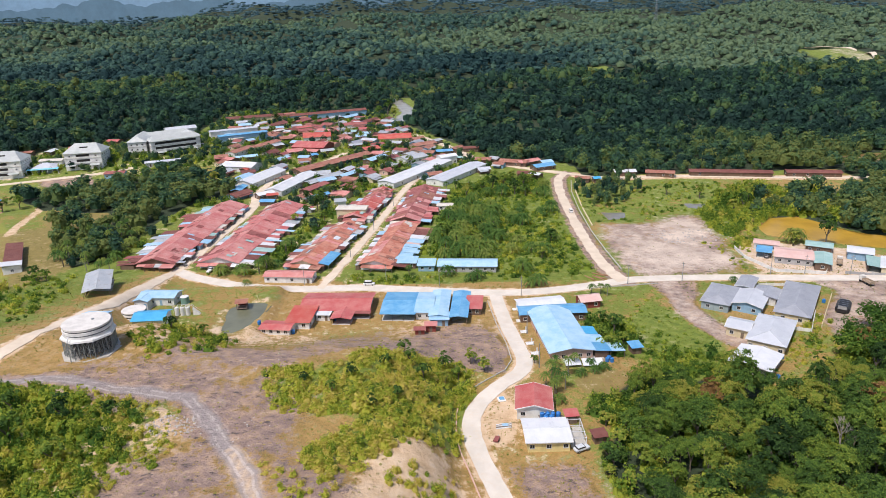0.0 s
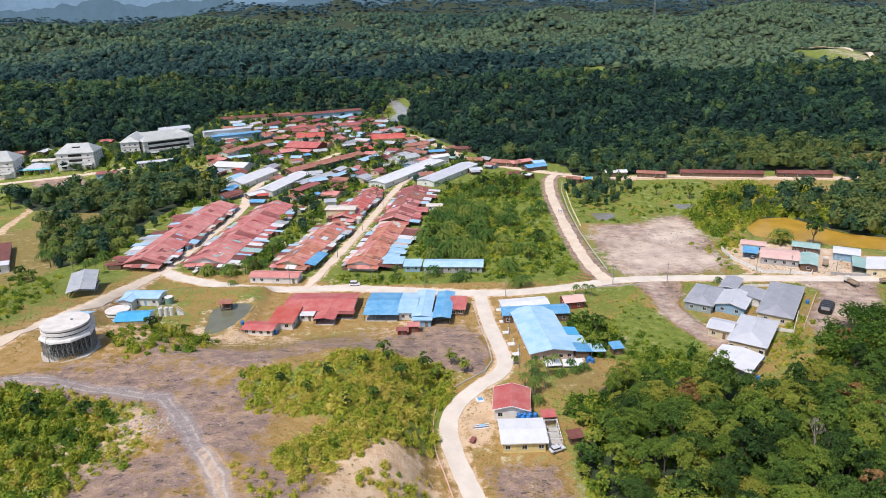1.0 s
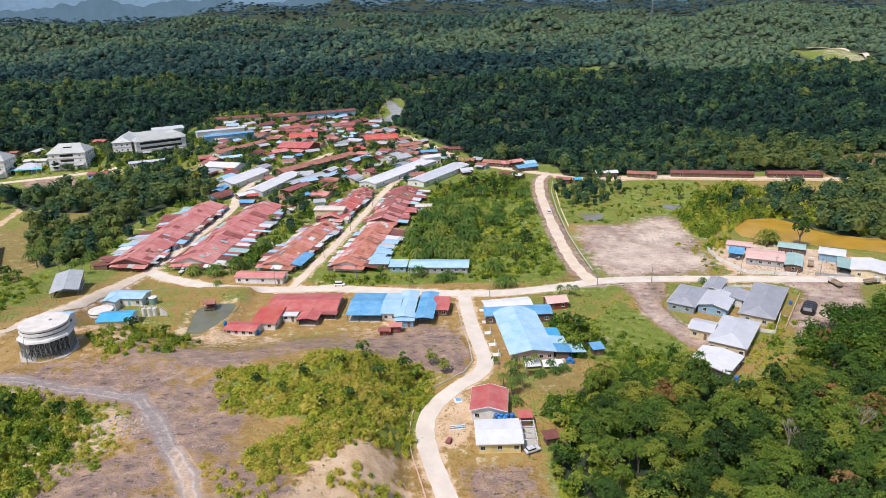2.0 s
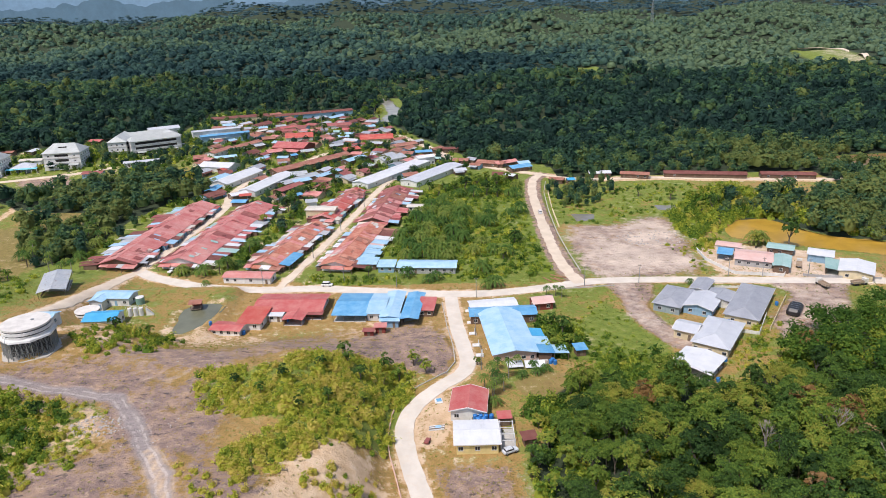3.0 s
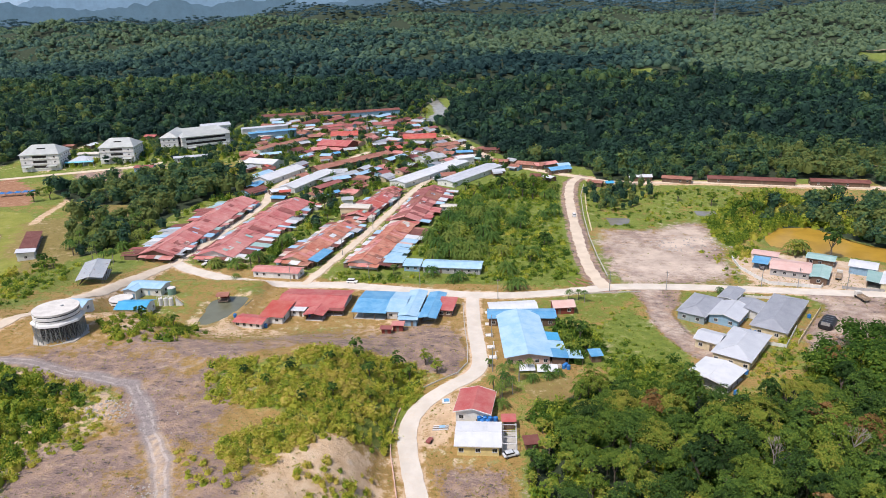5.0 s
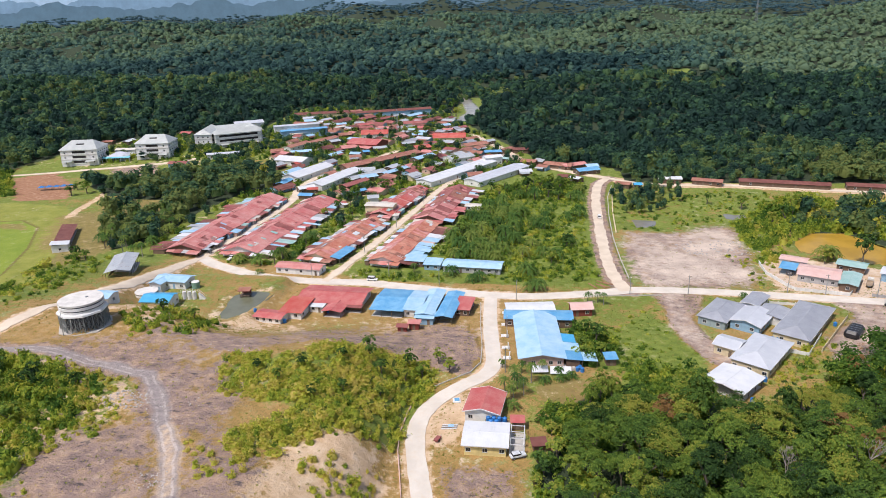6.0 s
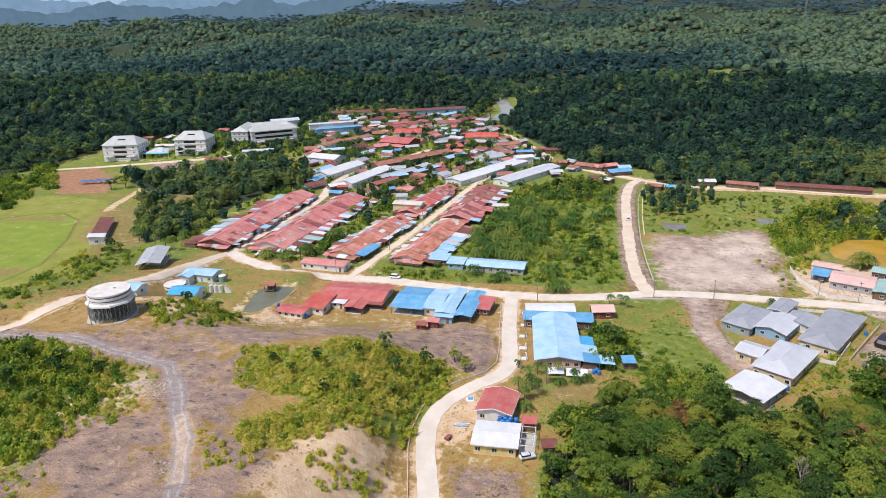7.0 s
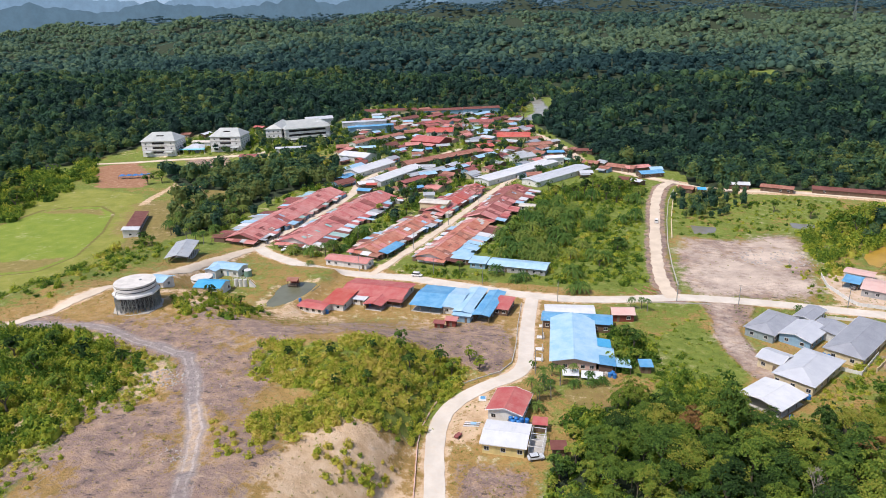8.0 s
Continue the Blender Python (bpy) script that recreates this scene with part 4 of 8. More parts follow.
def hip_mesh(x0, y0, y1, z0, x1, z1, mat, thick=0.07):
    ym = (y0 + y1) / 2
    top = [(x0, y0, z0), (x0, y1, z0), (x1, ym, z1)]
    if x1 > x0:
        top = top[::-1]
    verts = [(a, b, c + thick) for a, b, c in top] + top
    faces = [(0, 1, 2), (5, 4, 3)] + [(n, n + 3, (n + 1) % 3 + 3, (n + 1) % 3) for n in range(3)]
    return mesh_of("roof_hip", verts, faces, mat)


def window_meshes():
    bm = bmesh.new()
    for x in (-0.62, 0.0, 0.62):
        box(bm, x, 0, 0, 0.08 if x else 0.05, 0.09, 1.2)
    for z in (0.0, 1.12):
        box(bm, 0, -0.004, z, 1.32, 0.1, 0.08)
    frame_mesh = bm_mesh("window_frame", bm, FASCIA)
    bm = bmesh.new()
    box(bm, 0, 0, 0.04, 1.2, 0.04, 1.12)
    pane = bm_mesh("pane", bm, GLASS)
    bm = bmesh.new()
    box(bm, 0, 0, -0.1, 1.5, 0.22, 0.08, bevel=0.02)
    return frame_mesh, pane, bm_mesh("window_sill", bm, CONCRETE)


WINDOW_FRAME, PANE, SILL = window_meshes()


def door_mesh(mat):
    bm = bmesh.new()
    box(bm, 0, 0, 0, 0.95, 0.08, 2.05)
    for z in (0.25, 1.15):
        box(bm, 0, -0.03, z, 0.6, 0.06, 0.7, bevel=0.01)
    return bm_mesh("door", bm, mat)


DOOR_WOOD, DOOR_BLUE = door_mesh(TIMBER), door_mesh(WALL["blue"])
POST = bm_mesh("post", box(bmesh.new(), 0, 0, 0, 0.14, 0.14, 1.0), TIMBER)
POST_PALE = bm_mesh("post", box(bmesh.new(), 0, 0, 0, 0.2, 0.2, 1.0), FASCIA)


def opening(home, kind, x, y, z, yaw):
    """A window with its pane and sill, or a door."""
    if kind == "window":
        w = part("window", WINDOW_FRAME, None, home)
        w.matrix_basis = pose(x, y, z, 0, 0, yaw)
        part("pane", PANE, None, w)
        if home.matrix_basis.translation.y < 150:
            part("window_sill", SILL, None, w)
    else:
        d = part("door", DOOR_BLUE if kind == "blue_door" else DOOR_WOOD, None, home)
        d.matrix_basis = pose(x, y, z, 0, 0, yaw)


def post(home, x, y, z0, z1, pale=False):
    p = part("post", POST_PALE if pale else POST, None, home)
    p.matrix_basis = Matrix.Translation((x, y, z0)) @ Matrix.Diagonal((1, 1, z1 - z0, 1))


def fill_openings(home, L, W, base, plan):
    """plan: what stands along each side (s, n, e, w), one letter a bay: w window, d door, b blue door, - nothing."""
    for side, bays in plan.items():
        for n, bay in enumerate(bays):
            if bay == "-":
                continue
            span = L if side in "sn" else W
            u = span * ((n + 0.5) / len(bays) - 0.5)
            kind = {"w": "window", "d": "door", "b": "blue_door"}[bay]
            z = base + (0.95 if bay == "w" else 0.02)
            x, y, yaw = {"s": (u, -W / 2 - 0.02, 0), "n": (-u, W / 2 + 0.02, 180), "e": (L / 2 + 0.02, u, 90), "w": (-L / 2 - 0.02, -u, -90)}[side]
            opening(home, kind, x, y, z, yaw)


def gable_walls(L, W, z0, z1, rise, mat):
    """Walls with gable ends; the ridge runs along x."""
    h = L / 2, W / 2
    verts = [(-h[0], -h[1], z0), (h[0], -h[1], z0), (h[0], h[1], z0), (-h[0], h[1], z0),
             (-h[0], -h[1], z1), (h[0], -h[1], z1), (h[0], h[1], z1), (-h[0], h[1], z1), (-h[0], 0, z1 + rise), (h[0], 0, z1 + rise)]
    faces = [(0, 1, 5, 4), (2, 3, 7, 6), (1, 2, 6, 9, 5), (3, 0, 4, 8, 7)]
    return mesh_of("wall", verts, faces, mat)


def lean_to(home, x0, x1, y0, y1, z0, z1, mat, posts=True, ground=0.0, pale=False):
    """A mono-pitch roof from the high edge (y1, z1) out to the low edge (y0, z0), on posts."""
    part("lean_to_roof", slope_mesh(x0, x1, y0, z0, y1, z1, mat), None, home)
    if posts:
        inset = 0.25 if y0 < y1 else -0.25
        count = max(2, int((x1 - x0) / 3.2) + 1)
        for n in range(count):
            post(home, x0 + 0.2 + (x1 - x0 - 0.4) * n / (count - 1), y0 + inset, ground - 0.6, z0 + 0.05, pale)


HOUSE_WORDS = {"red": "red", "orange": "orange-red", "pink": "faded pink", "pale_pink": "pale pink", "rust": "rusty red", "maroon": "dark maroon", "brown": "rusty brown",
               "blue": "blue", "pale_blue": "pale blue", "sky": "bright sky-blue", "white": "white", "cream": "cream", "grey": "dark grey",
               "pale_grey": "pale grey", "teal": "grey-green", "zinc": "dull zinc"}
WALL_WORDS = {"white": "white", "cream": "cream", "yellow": "yellow", "pink": "pink", "grey": "grey", "teal": "teal", "blue": "blue", "timber": "dark timber", "red": "red timber"}


def house(x, y, yaw, L, W, roof, wall="timber", eave=2.8, shape="gable", pitch=15, over=0.6, plan=None, label="", name="house",
          category="house", group="village houses", z=None, is_open=False, fascia=False):
    """A house with its ridge along its own x axis. Returns the thing; parts: wall, slopes, ridge, windows, doors."""
    z = gz(x, y) if z is None else z
    label = label or f"village house with a {HOUSE_WORDS[roof]} metal roof and {WALL_WORDS[wall]} walls"
    home = thing(name, x, y, z, yaw, label, category, group)
    mat, l2, w2 = ROOF[roof], L / 2, W / 2
    rise = math.tan(radians(pitch)) * w2
    iw, il = W - 2 * over, L - 2 * over
    drop = math.tan(radians(pitch)) * over
    if is_open:
        # posts all round, and a low timber screen at the back
        for sx in range(max(2, int(il / 3.5)) + 1):
            u = -il / 2 + il * sx / max(2, int(il / 3.5))
            post(home, u, -iw / 2, -1.0, eave + drop)
            post(home, u, iw / 2, -1.0, eave + (drop if shape != "mono" else 2 * rise - drop))
        part("floor", box(bmesh.new(), 0, 0, -0.6, il, iw, 0.68), CONCRETE, home)
        part("screen", box(bmesh.new(), 0, iw / 2 - 0.2, 0, il * 0.9, 0.1, 1.6), WALL[wall], home)
        plan = {}
    if shape == "gable":
        if not is_open:
            part("wall", gable_walls(il, iw, -1.0, eave + drop, rise - drop - 0.02, WALL[wall]), None, home)
        part("roof_slope", slope_mesh(-l2, l2, -w2, eave, 0, eave + rise, mat), None, home)
        part("roof_slope", slope_mesh(-l2, l2, w2, eave, 0, eave + rise, mat), None, home)
        part("ridge_cap", box(bmesh.new(), 0, 0, eave + rise + 0.03, L + 0.05, 0.4, 0.09), mat, home)
    elif shape == "hip":
        cut = min(w2, l2 * 0.9)
        if not is_open:
            part("wall", gable_walls(il, iw, -1.0, eave + drop - 0.03, 0.0, WALL[wall]), None, home)
        part("roof_slope", slope_mesh(-l2, l2, -w2, eave, 0, eave + rise, mat, cut0=cut, cut1=cut), None, home)
        part("roof_slope", slope_mesh(-l2, l2, w2, eave, 0, eave + rise, mat, cut0=cut, cut1=cut), None, home)
        part("roof_hip", hip_mesh(-l2, -w2, w2, eave, -l2 + cut, eave + rise, mat), None, home)
        part("roof_hip", hip_mesh(l2, -w2, w2, eave, l2 - cut, eave + rise, mat), None, home)
        if L > W + 1:
            part("ridge_cap", box(bmesh.new(), 0, 0, eave + rise + 0.03, L - 2 * cut, 0.4, 0.09), mat, home)
        for sx in (-1, 1):
            for sy in (-1, 1):
                part("hip_cap", bar(bmesh.new(), (sx * l2, sy * w2, eave + 0.07), (sx * (l2 - cut), 0, eave + rise + 0.07), 0.14), mat, home)
    else:
        if not is_open:
            part("wall", gable_walls(il, iw, -1.0, eave, 0.0, WALL[wall]), None, home)
        part("roof_slope", slope_mesh(-l2, l2, -w2, eave + 0.05, w2, eave + 2 * rise + 0.05, mat), None, home)
    if fascia:
        for sy in (-1, 1):
            part("fascia", box(bmesh.new(), 0, sy * (w2 + 0.03), eave - 0.16, L + 0.12, 0.06, 0.26), FASCIA, home)
        if shape == "gable":
            for sx in (-1, 1):
                bm = bmesh.new()
                for sy in (-1, 1):
                    bar(bm, (sx * (l2 + 0.05), sy * (w2 + 0.05), eave - 0.02), (sx * (l2 + 0.05), 0, eave + rise - 0.02), 0.2)
                part("barge_board", bm, FASCIA, home)
    if plan is None:
        bays = max(2, int(il / 3.2))
        r = random.Random(int(x * 7 + y * 13))
        plan = {"s": "".join(r.choice("wwwd-") for _ in range(bays)), "e": "w-w"[: max(1, int(iw / 3))], "w": "ww"[: max(1, int(iw / 4))]}
        if y > 240:
            plan = {"s": plan["s"][:4], "w": "w"}
    fill_openings(home, il, iw, 0.0, plan)
    return home


# ---- long houses ----
def long_house(x0, y0, x1, y1, W, palette, patches, seed, eave=2.7, unit=7.0, pitch=17, front=1, label="", skirts=(5.0, 5.0), end_wall="white", cover=0.75):
    """A row of dwellings under one ridge: every unit has its own slopes of its own age, with lean-tos patched on along both sides."""
    r = random.Random(seed)
    L = math.hypot(x1 - x0, y1 - y0)
    cx, cy, yaw = (x0 + x1) / 2, (y0 + y1) / 2, math.degrees(math.atan2(y1 - y0, x1 - x0))
    home = thing("long_house", cx, cy, gz(cx, cy), yaw, label, "long house", "long houses")
    n = max(2, round(L / unit))
    w2, rise = W / 2, math.tan(radians(pitch)) * W / 2
    ends = [-L / 2 + L * k / n for k in range(n + 1)]
    part("wall", gable_walls(L - 1, W - 1.2, -1.0, eave + 0.15, rise - 0.22, WALL[end_wall]), None, home)
    for k in range(n):
        lift = r.uniform(-0.12, 0.16)
        a, b = ends[k] - (0.15 if k else 0.5), ends[k + 1] + (0.15 if k < n - 1 else 0.5)
        # each slope in two or three runs of sheets of different age
        for side in (-1, 1):
            cuts = [a] + sorted(r.uniform(a + 1, b - 1) for _ in range(r.choice((0, 1, 1, 2)))) + [b]
            for c, d in zip(cuts, cuts[1:]):
                if d - c < 0.4:
                    continue
                tone = ROOF[r.choice(palette)]
                part("roof_slope", slope_mesh(c, d + 0.08, side * (w2 + r.uniform(-0.2, 0.5)), eave + lift, 0, eave + rise + lift + r.uniform(0, 0.03), tone), None, home)
        part("ridge_cap", box(bmesh.new(), (a + b) / 2, 0, eave + rise + lift + 0.04, b - a, 0.42, 0.1), ROOF[palette[0]], home)
    # odd sheets laid over leaks
    tilt = rise / w2
    for _ in range(int(L / 3.2)):
        u, side, long, deep = r.uniform(-L / 2 + 2, L / 2 - 2), r.choice((-1, 1)), r.uniform(0.8, 4.5), r.uniform(0.8, 3.5)
        v0 = r.uniform(0.4, w2 - deep)
        z_hi, z_lo = eave + rise - v0 * tilt + 0.32, eave + rise - (v0 + deep) * tilt + 0.32
        part("roof_patch", slope_mesh(u, u + long, side * (v0 + deep), z_lo, side * v0, z_hi, ROOF[r.choice(patches + palette)], 0.04), None, home)
    for side, depth in ((-1, skirts[0]), (1, skirts[1])):
        at = -L / 2
        while at < L / 2 - 2:
            wide = r.uniform(2.2, 6.5)
            if r.random() < cover:
                far = depth * r.uniform(0.45, 1.1)
                high = eave - r.uniform(0.0, 0.3)
                low = max(1.9, high - far * r.uniform(0.06, 0.14))
                lean_to(home, at, min(at + wide - 0.1, L / 2), side * (w2 + far), side * (w2 - 0.2), low, high, ROOF[r.choice(patches)])
                if r.random() < 0.75:
                    bm = bmesh.new()
                    box(bm, at + wide / 2, side * (w2 + far * 0.42), -0.8, wide * 0.9, far * 0.7, 0.8 + low - 0.12)
                    part("annex", bm, WALL[r.choice(("timber", "timber", "white", "grey", "blue", "pink"))], home)
            at += wide
    for side in (-1, 1):
        for k in range(n):
            u = (ends[k] + ends[k + 1]) / 2
            for du, kind in ((-1.7, "window"), (0.3, "door"), (2.0, "window")):
                opening(home, kind, (u + du), side * (w2 - 0.58), 0.95 if kind == "window" else 0.02, 0 if side < 0 else 180)
    for e in (-1, 1):
        for u in (-0.25, 0.25):
            opening(home, "window", e * (L / 2 - 0.48), u * W, 0.95, 90 * e)
        at = -w2 - r.uniform(0, 2)
        while at < w2 - 1.5:
            wide, far = r.uniform(3.0, 6.5), r.uniform(1.8, 4.6)
            end_roof(home, e, L / 2 + far, L / 2 - 0.4, at, min(at + wide, w2 + 1.5), eave - r.uniform(0.5, 0.8), eave - 0.05, ROOF[r.choice(patches + palette)])
            at += wide + 0.1
    return home


def end_roof(home, e, x0, x1, y0, y1, z0, z1, mat):
    """A lean roof over the gable end: from its low edge at x0 up to the wall at x1, on two posts."""
    low = [(e * x0, y0, z0), (e * x0, y1, z0), (e * x1, y1, z1), (e * x1, y0, z1)]
    verts = low + [(a, b, c + 0.07) for a, b, c in low]
    faces = [(3, 2, 1, 0), (4, 5, 6, 7)] + [(n, (n + 1) % 4, (n + 1) % 4 + 4, n + 4) for n in range(4)]
    part("lean_to_roof", mesh_of("lean_to_roof", verts, faces, mat), None, home)
    for y in (y0 + 0.2, y1 - 0.2):
        post(home, e * (x0 - 0.25), y, -0.6, z0 + 0.05)


RED_ROW = ["pink", "pink", "faded_red", "pink", "faded_red", "faded_red", "pink", "maroon"]
RUST_ROW = ["terracotta", "terracotta", "rust", "pink", "terracotta"]
PATCH_A = ["red", "maroon", "white", "zinc", "pink", "brown", "maroon", "pale_blue", "cream", "teal", "pink"]
PATCH_B = ["pale_blue", "pale_pink", "white", "rust", "cream", "zinc", "pale_blue", "brown", "white"]
long_house(-150, 141, -144, 238, 18, RED_ROW, PATCH_A, 3, label="long row of dwellings under weathered red roofs with patched lean-tos", skirts=(4.0, 11.0), end_wall="timber", cover=0.95)
long_house(-121, 140, -110, 234, 19, RED_ROW, PATCH_A, 5, label="long row under faded red roofs with a white end wall", skirts=(9.0, 3.4), end_wall="white", cover=0.95)
blue_front = long_house(-82, 135, -69, 194, 14, RUST_ROW, PATCH_B, 8, label="long row under rust-red roofs with blue and white patches", skirts=(3.6, 5.5), end_wall="cream", cover=0.95)
lean_to(blue_front, -29, -13, -11.6, -6.6, 2.5, 3.25, ROOF["blue"])
long_house(-50, 132, -40, 190, 14, RUST_ROW, PATCH_B, 11, label="long row under brick-red hipped roofs with pale patched lean-tos", skirts=(8.5, 3.4), end_wall="white", cover=0.95)
long_house(-68, 204, -57, 264, 13, ["red", "rust", "pink", "orange"], PATCH_A, 14, label="long row under red roofs beside the dusty street", skirts=(3.0, 5.5), end_wall="timber", cover=0.9)
long_house(-40, 196, -31, 264, 16, ["maroon", "rust", "pink", "maroon"], PATCH_A, 17, label="long row under dull maroon roofs beside the dusty street", skirts=(7.0, 3.0), end_wall="timber", cover=0.9)

# ---- old village ----
house(-162.2, 546.2, 68, 24.6, 10, "maroon", "timber", eave=2.8)
house(-146.6, 549.8, 56, 21.8, 9, "maroon", "timber", eave=2.8)
house(-134.4, 576.2, 48, 15.3, 9, "zinc", "timber", eave=2.8)
house(-118.4, 579.8, 61, 25.0, 10, "pale_blue", "timber", eave=2.8)
house(-106.7, 525.2, 14, 24.4, 13, "maroon", "white", eave=3)
house(-104.0, 484.5, -10, 10.8, 9, "teal", "timber", eave=2.8)
house(-153.7, 507.6, 42, 16.0, 9, "red", "cream", eave=3)
house(-131.9, 460.0, 10, 24.7, 20, "orange", "white", eave=4)
house(-126.1, 408.5, -16, 28.9, 22, "red", "red", eave=5)
house(-93.5, 497.0, 6, 11.1, 9, "red", "white", eave=2.8)
house(-91.0, 473.0, -10, 12.2, 8, "pale_blue", "timber", eave=2.8)
house(-62.0, 446.8, 7, 29.0, 20, "orange", "cream", eave=3.2)
house(-42.1, 437.4, 33, 11.9, 10, "rust", "timber", eave=2.8)
house(-36.2, 411.6, 34, 21.9, 11, "rust", "pink", eave=2.8)
house(-26.2, 425.4, 51, 12.0, 8, "zinc", "timber", eave=2.8)
house(-43.3, 359.1, 41, 21.7, 14, "zinc", "white", eave=3)
house(-17.2, 347.1, 27, 14.0, 9, "white", "white", eave=5.5)
house(-19.2, 380.3, 11, 13.4, 8, "blue", "timber", eave=2.8)
house(-9.1, 390.3, 62, 14.8, 7, "rust", "timber", eave=2.8)
house(2.7, 389.6, 0, 14.3, 8, "brown", "timber", eave=2.8)
house(13.5, 391.4, -9, 7.2, 7, "zinc", "timber", eave=2.8)
house(-7.4, 353.7, -24, 7.7, 6, "teal", "timber", eave=2.8)
house(9.8, 345.1, -18, 11.9, 9, "rust", "timber", eave=2.8)
house(18.4, 346.9, -37, 8.3, 9, "zinc", "timber", eave=2.8)
house(30.9, 334.3, -24, 21.1, 10, "rust", "timber", eave=2.8)
house(40.5, 333.9, 30, 18.5, 9, "pink", "timber", eave=2.8)
house(49.0, 318.6, 25, 16.6, 10, "blue", "timber", eave=2.8)
house(52.8, 330.2, 16, 9.1, 9, "pale_blue", "timber", eave=2.8)
house(41.0, 293.8, -41, 8.8, 7, "white", "timber", eave=2.8)
house(36.1, 297.7, -14, 13.9, 8, "brown", "timber", eave=2.8)
house(-101.2, 350.6, 52, 73.0, 13, "rust", "timber", eave=3)
house(-100.1, 299.1, 58, 33.7, 9, "zinc", "timber", eave=2.8)
house(-83.1, 312.6, 61, 25.8, 7, "pale_blue", "timber", eave=2.8)
house(-70.9, 360.0, 60, 22.1, 9, "pale_blue", "timber", eave=2.8)
house(-78.5, 397.6, 33, 14.2, 12, "orange", "timber", eave=3)
house(-92.9, 416.8, 28, 12.5, 8, "zinc", "timber", eave=2.8)
house(-118.5, 289.4, 73, 50.1, 13, "white", "white", eave=3.4)
house(-130.3, 262.8, 40, 11.3, 8, "white", "timber", eave=2.8)
house(-97.7, 294.4, 40, 12.9, 9, "pale_blue", "timber", eave=2.8)
house(-101.8, 276.0, 63, 23.3, 8, "maroon", "timber", eave=2.8)
house(-94.0, 255.2, 50, 11.1, 6, "blue", "timber", eave=2.8)
house(-143.8, 307.3, 71, 42.0, 15, "white", "white", eave=3.4)
house(-157.3, 307.3, 73, 20.9, 9, "pale_blue", "timber", eave=2.8)
house(-166.0, 340.9, -17, 26.5, 16, "white", "white", eave=3.2)
house(-159.7, 332.5, 60, 9.4, 7, "orange", "timber", eave=2.8)
house(-180.2, 387.1, 72, 27.1, 10, "rust", "white", eave=3)
house(-168.3, 415.6, 64, 34.8, 10, "rust", "white", eave=3)
house(-169.3, 366.5, 25, 16.6, 8, "pale_blue", "timber", eave=2.8)
house(-194.3, 440.2, 43, 25.3, 12, "cream", "teal", eave=3)
house(-157.9, 417.6, 47, 9.9, 9, "zinc", "timber", eave=2.8)
house(-138.4, 398.2, 28, 16.2, 12, "pink", "timber", eave=2.8)
house(-125.9, 397.6, -31, 17.9, 9, "pink", "timber", eave=2.8)
house(-126.4, 372.0, -8, 9.0, 8, "pale_blue", "timber", eave=2.8)
house(-120.8, 379.9, 39, 5.9, 7, "blue", "timber", eave=2.8)
house(-113.0, 395.7, 27, 11.8, 9, "zinc", "timber", eave=2.8)
house(-150.1, 277.9, 85, 14.5, 7, "blue", "timber", eave=2.8)
house(-155.5, 277.8, 64, 7.7, 6, "sky", "timber", eave=2.8)
house(-123.9, 245.6, -6, 9.4, 7, "blue", "timber", eave=2.6)
house(-124.8, 260.1, 15, 7.4, 6, "orange", "timber", eave=2.6)
house(-80.2, 238.7, 14, 7.2, 8, "zinc", "white", eave=3.5)
house(-183.1, 583.5, 40, 13.2, 8, "rust", "timber", eave=2.8)
house(-172.3, 483.2, 50, 12.7, 6, "cream", "timber", eave=2.6)
house(-302.0, 437.7, -9, 11.7, 9, "red", "timber", eave=2.8)
house(-319.4, 411.0, 21, 14.6, 8, "red", "timber", eave=2.8)
house(-352.4, 394.8, 5, 10.0, 8, "rust", "timber", eave=2.8)
house(-335.6, 398.1, 93, 14.1, 7, "white", "timber", eave=2.8)
house(-313.5, 360.3, 4, 17.3, 8, "cream", "white", eave=3)
house(-250.7, 325.9, 5, 14.3, 9, "maroon", "blue", eave=3)
house(-224.9, 349.8, 21, 27.4, 7, "pale_grey", "white", eave=2.8)
house(-255.9, 468.8, 32, 26.9, 14, "pale_grey", "white", eave=7)
house(69.5, 281.1, -24, 9.8, 7, "rust", "timber", eave=2.6)
house(77.6, 279.5, 10, 5.3, 6, "sky", "timber", eave=2.6)
house(99.4, 294.7, -1, 14.8, 8, "white", "timber", eave=2.8)
house(121.3, 289.3, -18, 18.6, 8, "rust", "timber", eave=2.8)

# ---- houses by the lane ----
yellow = house(6.0, 5.7, 0.5, 11.8, 11.0, "white", "yellow", eave=3.0, pitch=7, shape="gable", plan={"s": "w-w-w", "e": "wdw", "w": "ww"},
               label="yellow bungalow with a low white metal roof beside the lane", group="houses by the lane", fascia=True)
red = house(4.6, 19.8, 84, 12.0, 10.4, "red", "white", eave=3.2, pitch=15, plan={"w": "w-w", "s": "www", "n": "ww"},
            label="white house with a red metal roof and two gable windows", group="houses by the lane", fascia=True)
big_blue = house(18.6, 63.0, 95.5, 34, 15.2, "pale_blue", "pink", eave=3.2, pitch=10, over=0.9, plan={"w": "dw-ww", "s": "wdwwdw", "n": "wdww"},
                 label="large hall under a wide pale blue metal roof", group="houses by the lane")
house(18.6, 79.6, 2, 24.5, 8.5, "blue", "timber", eave=3.3, pitch=12, label="cross wing with a bright blue metal roof", group="houses by the lane")
house(15.5, 86.5, 8, 18, 8.0, "white", "white", eave=3.4, pitch=9, label="back wing under a bleached white roof", group="houses by the lane")
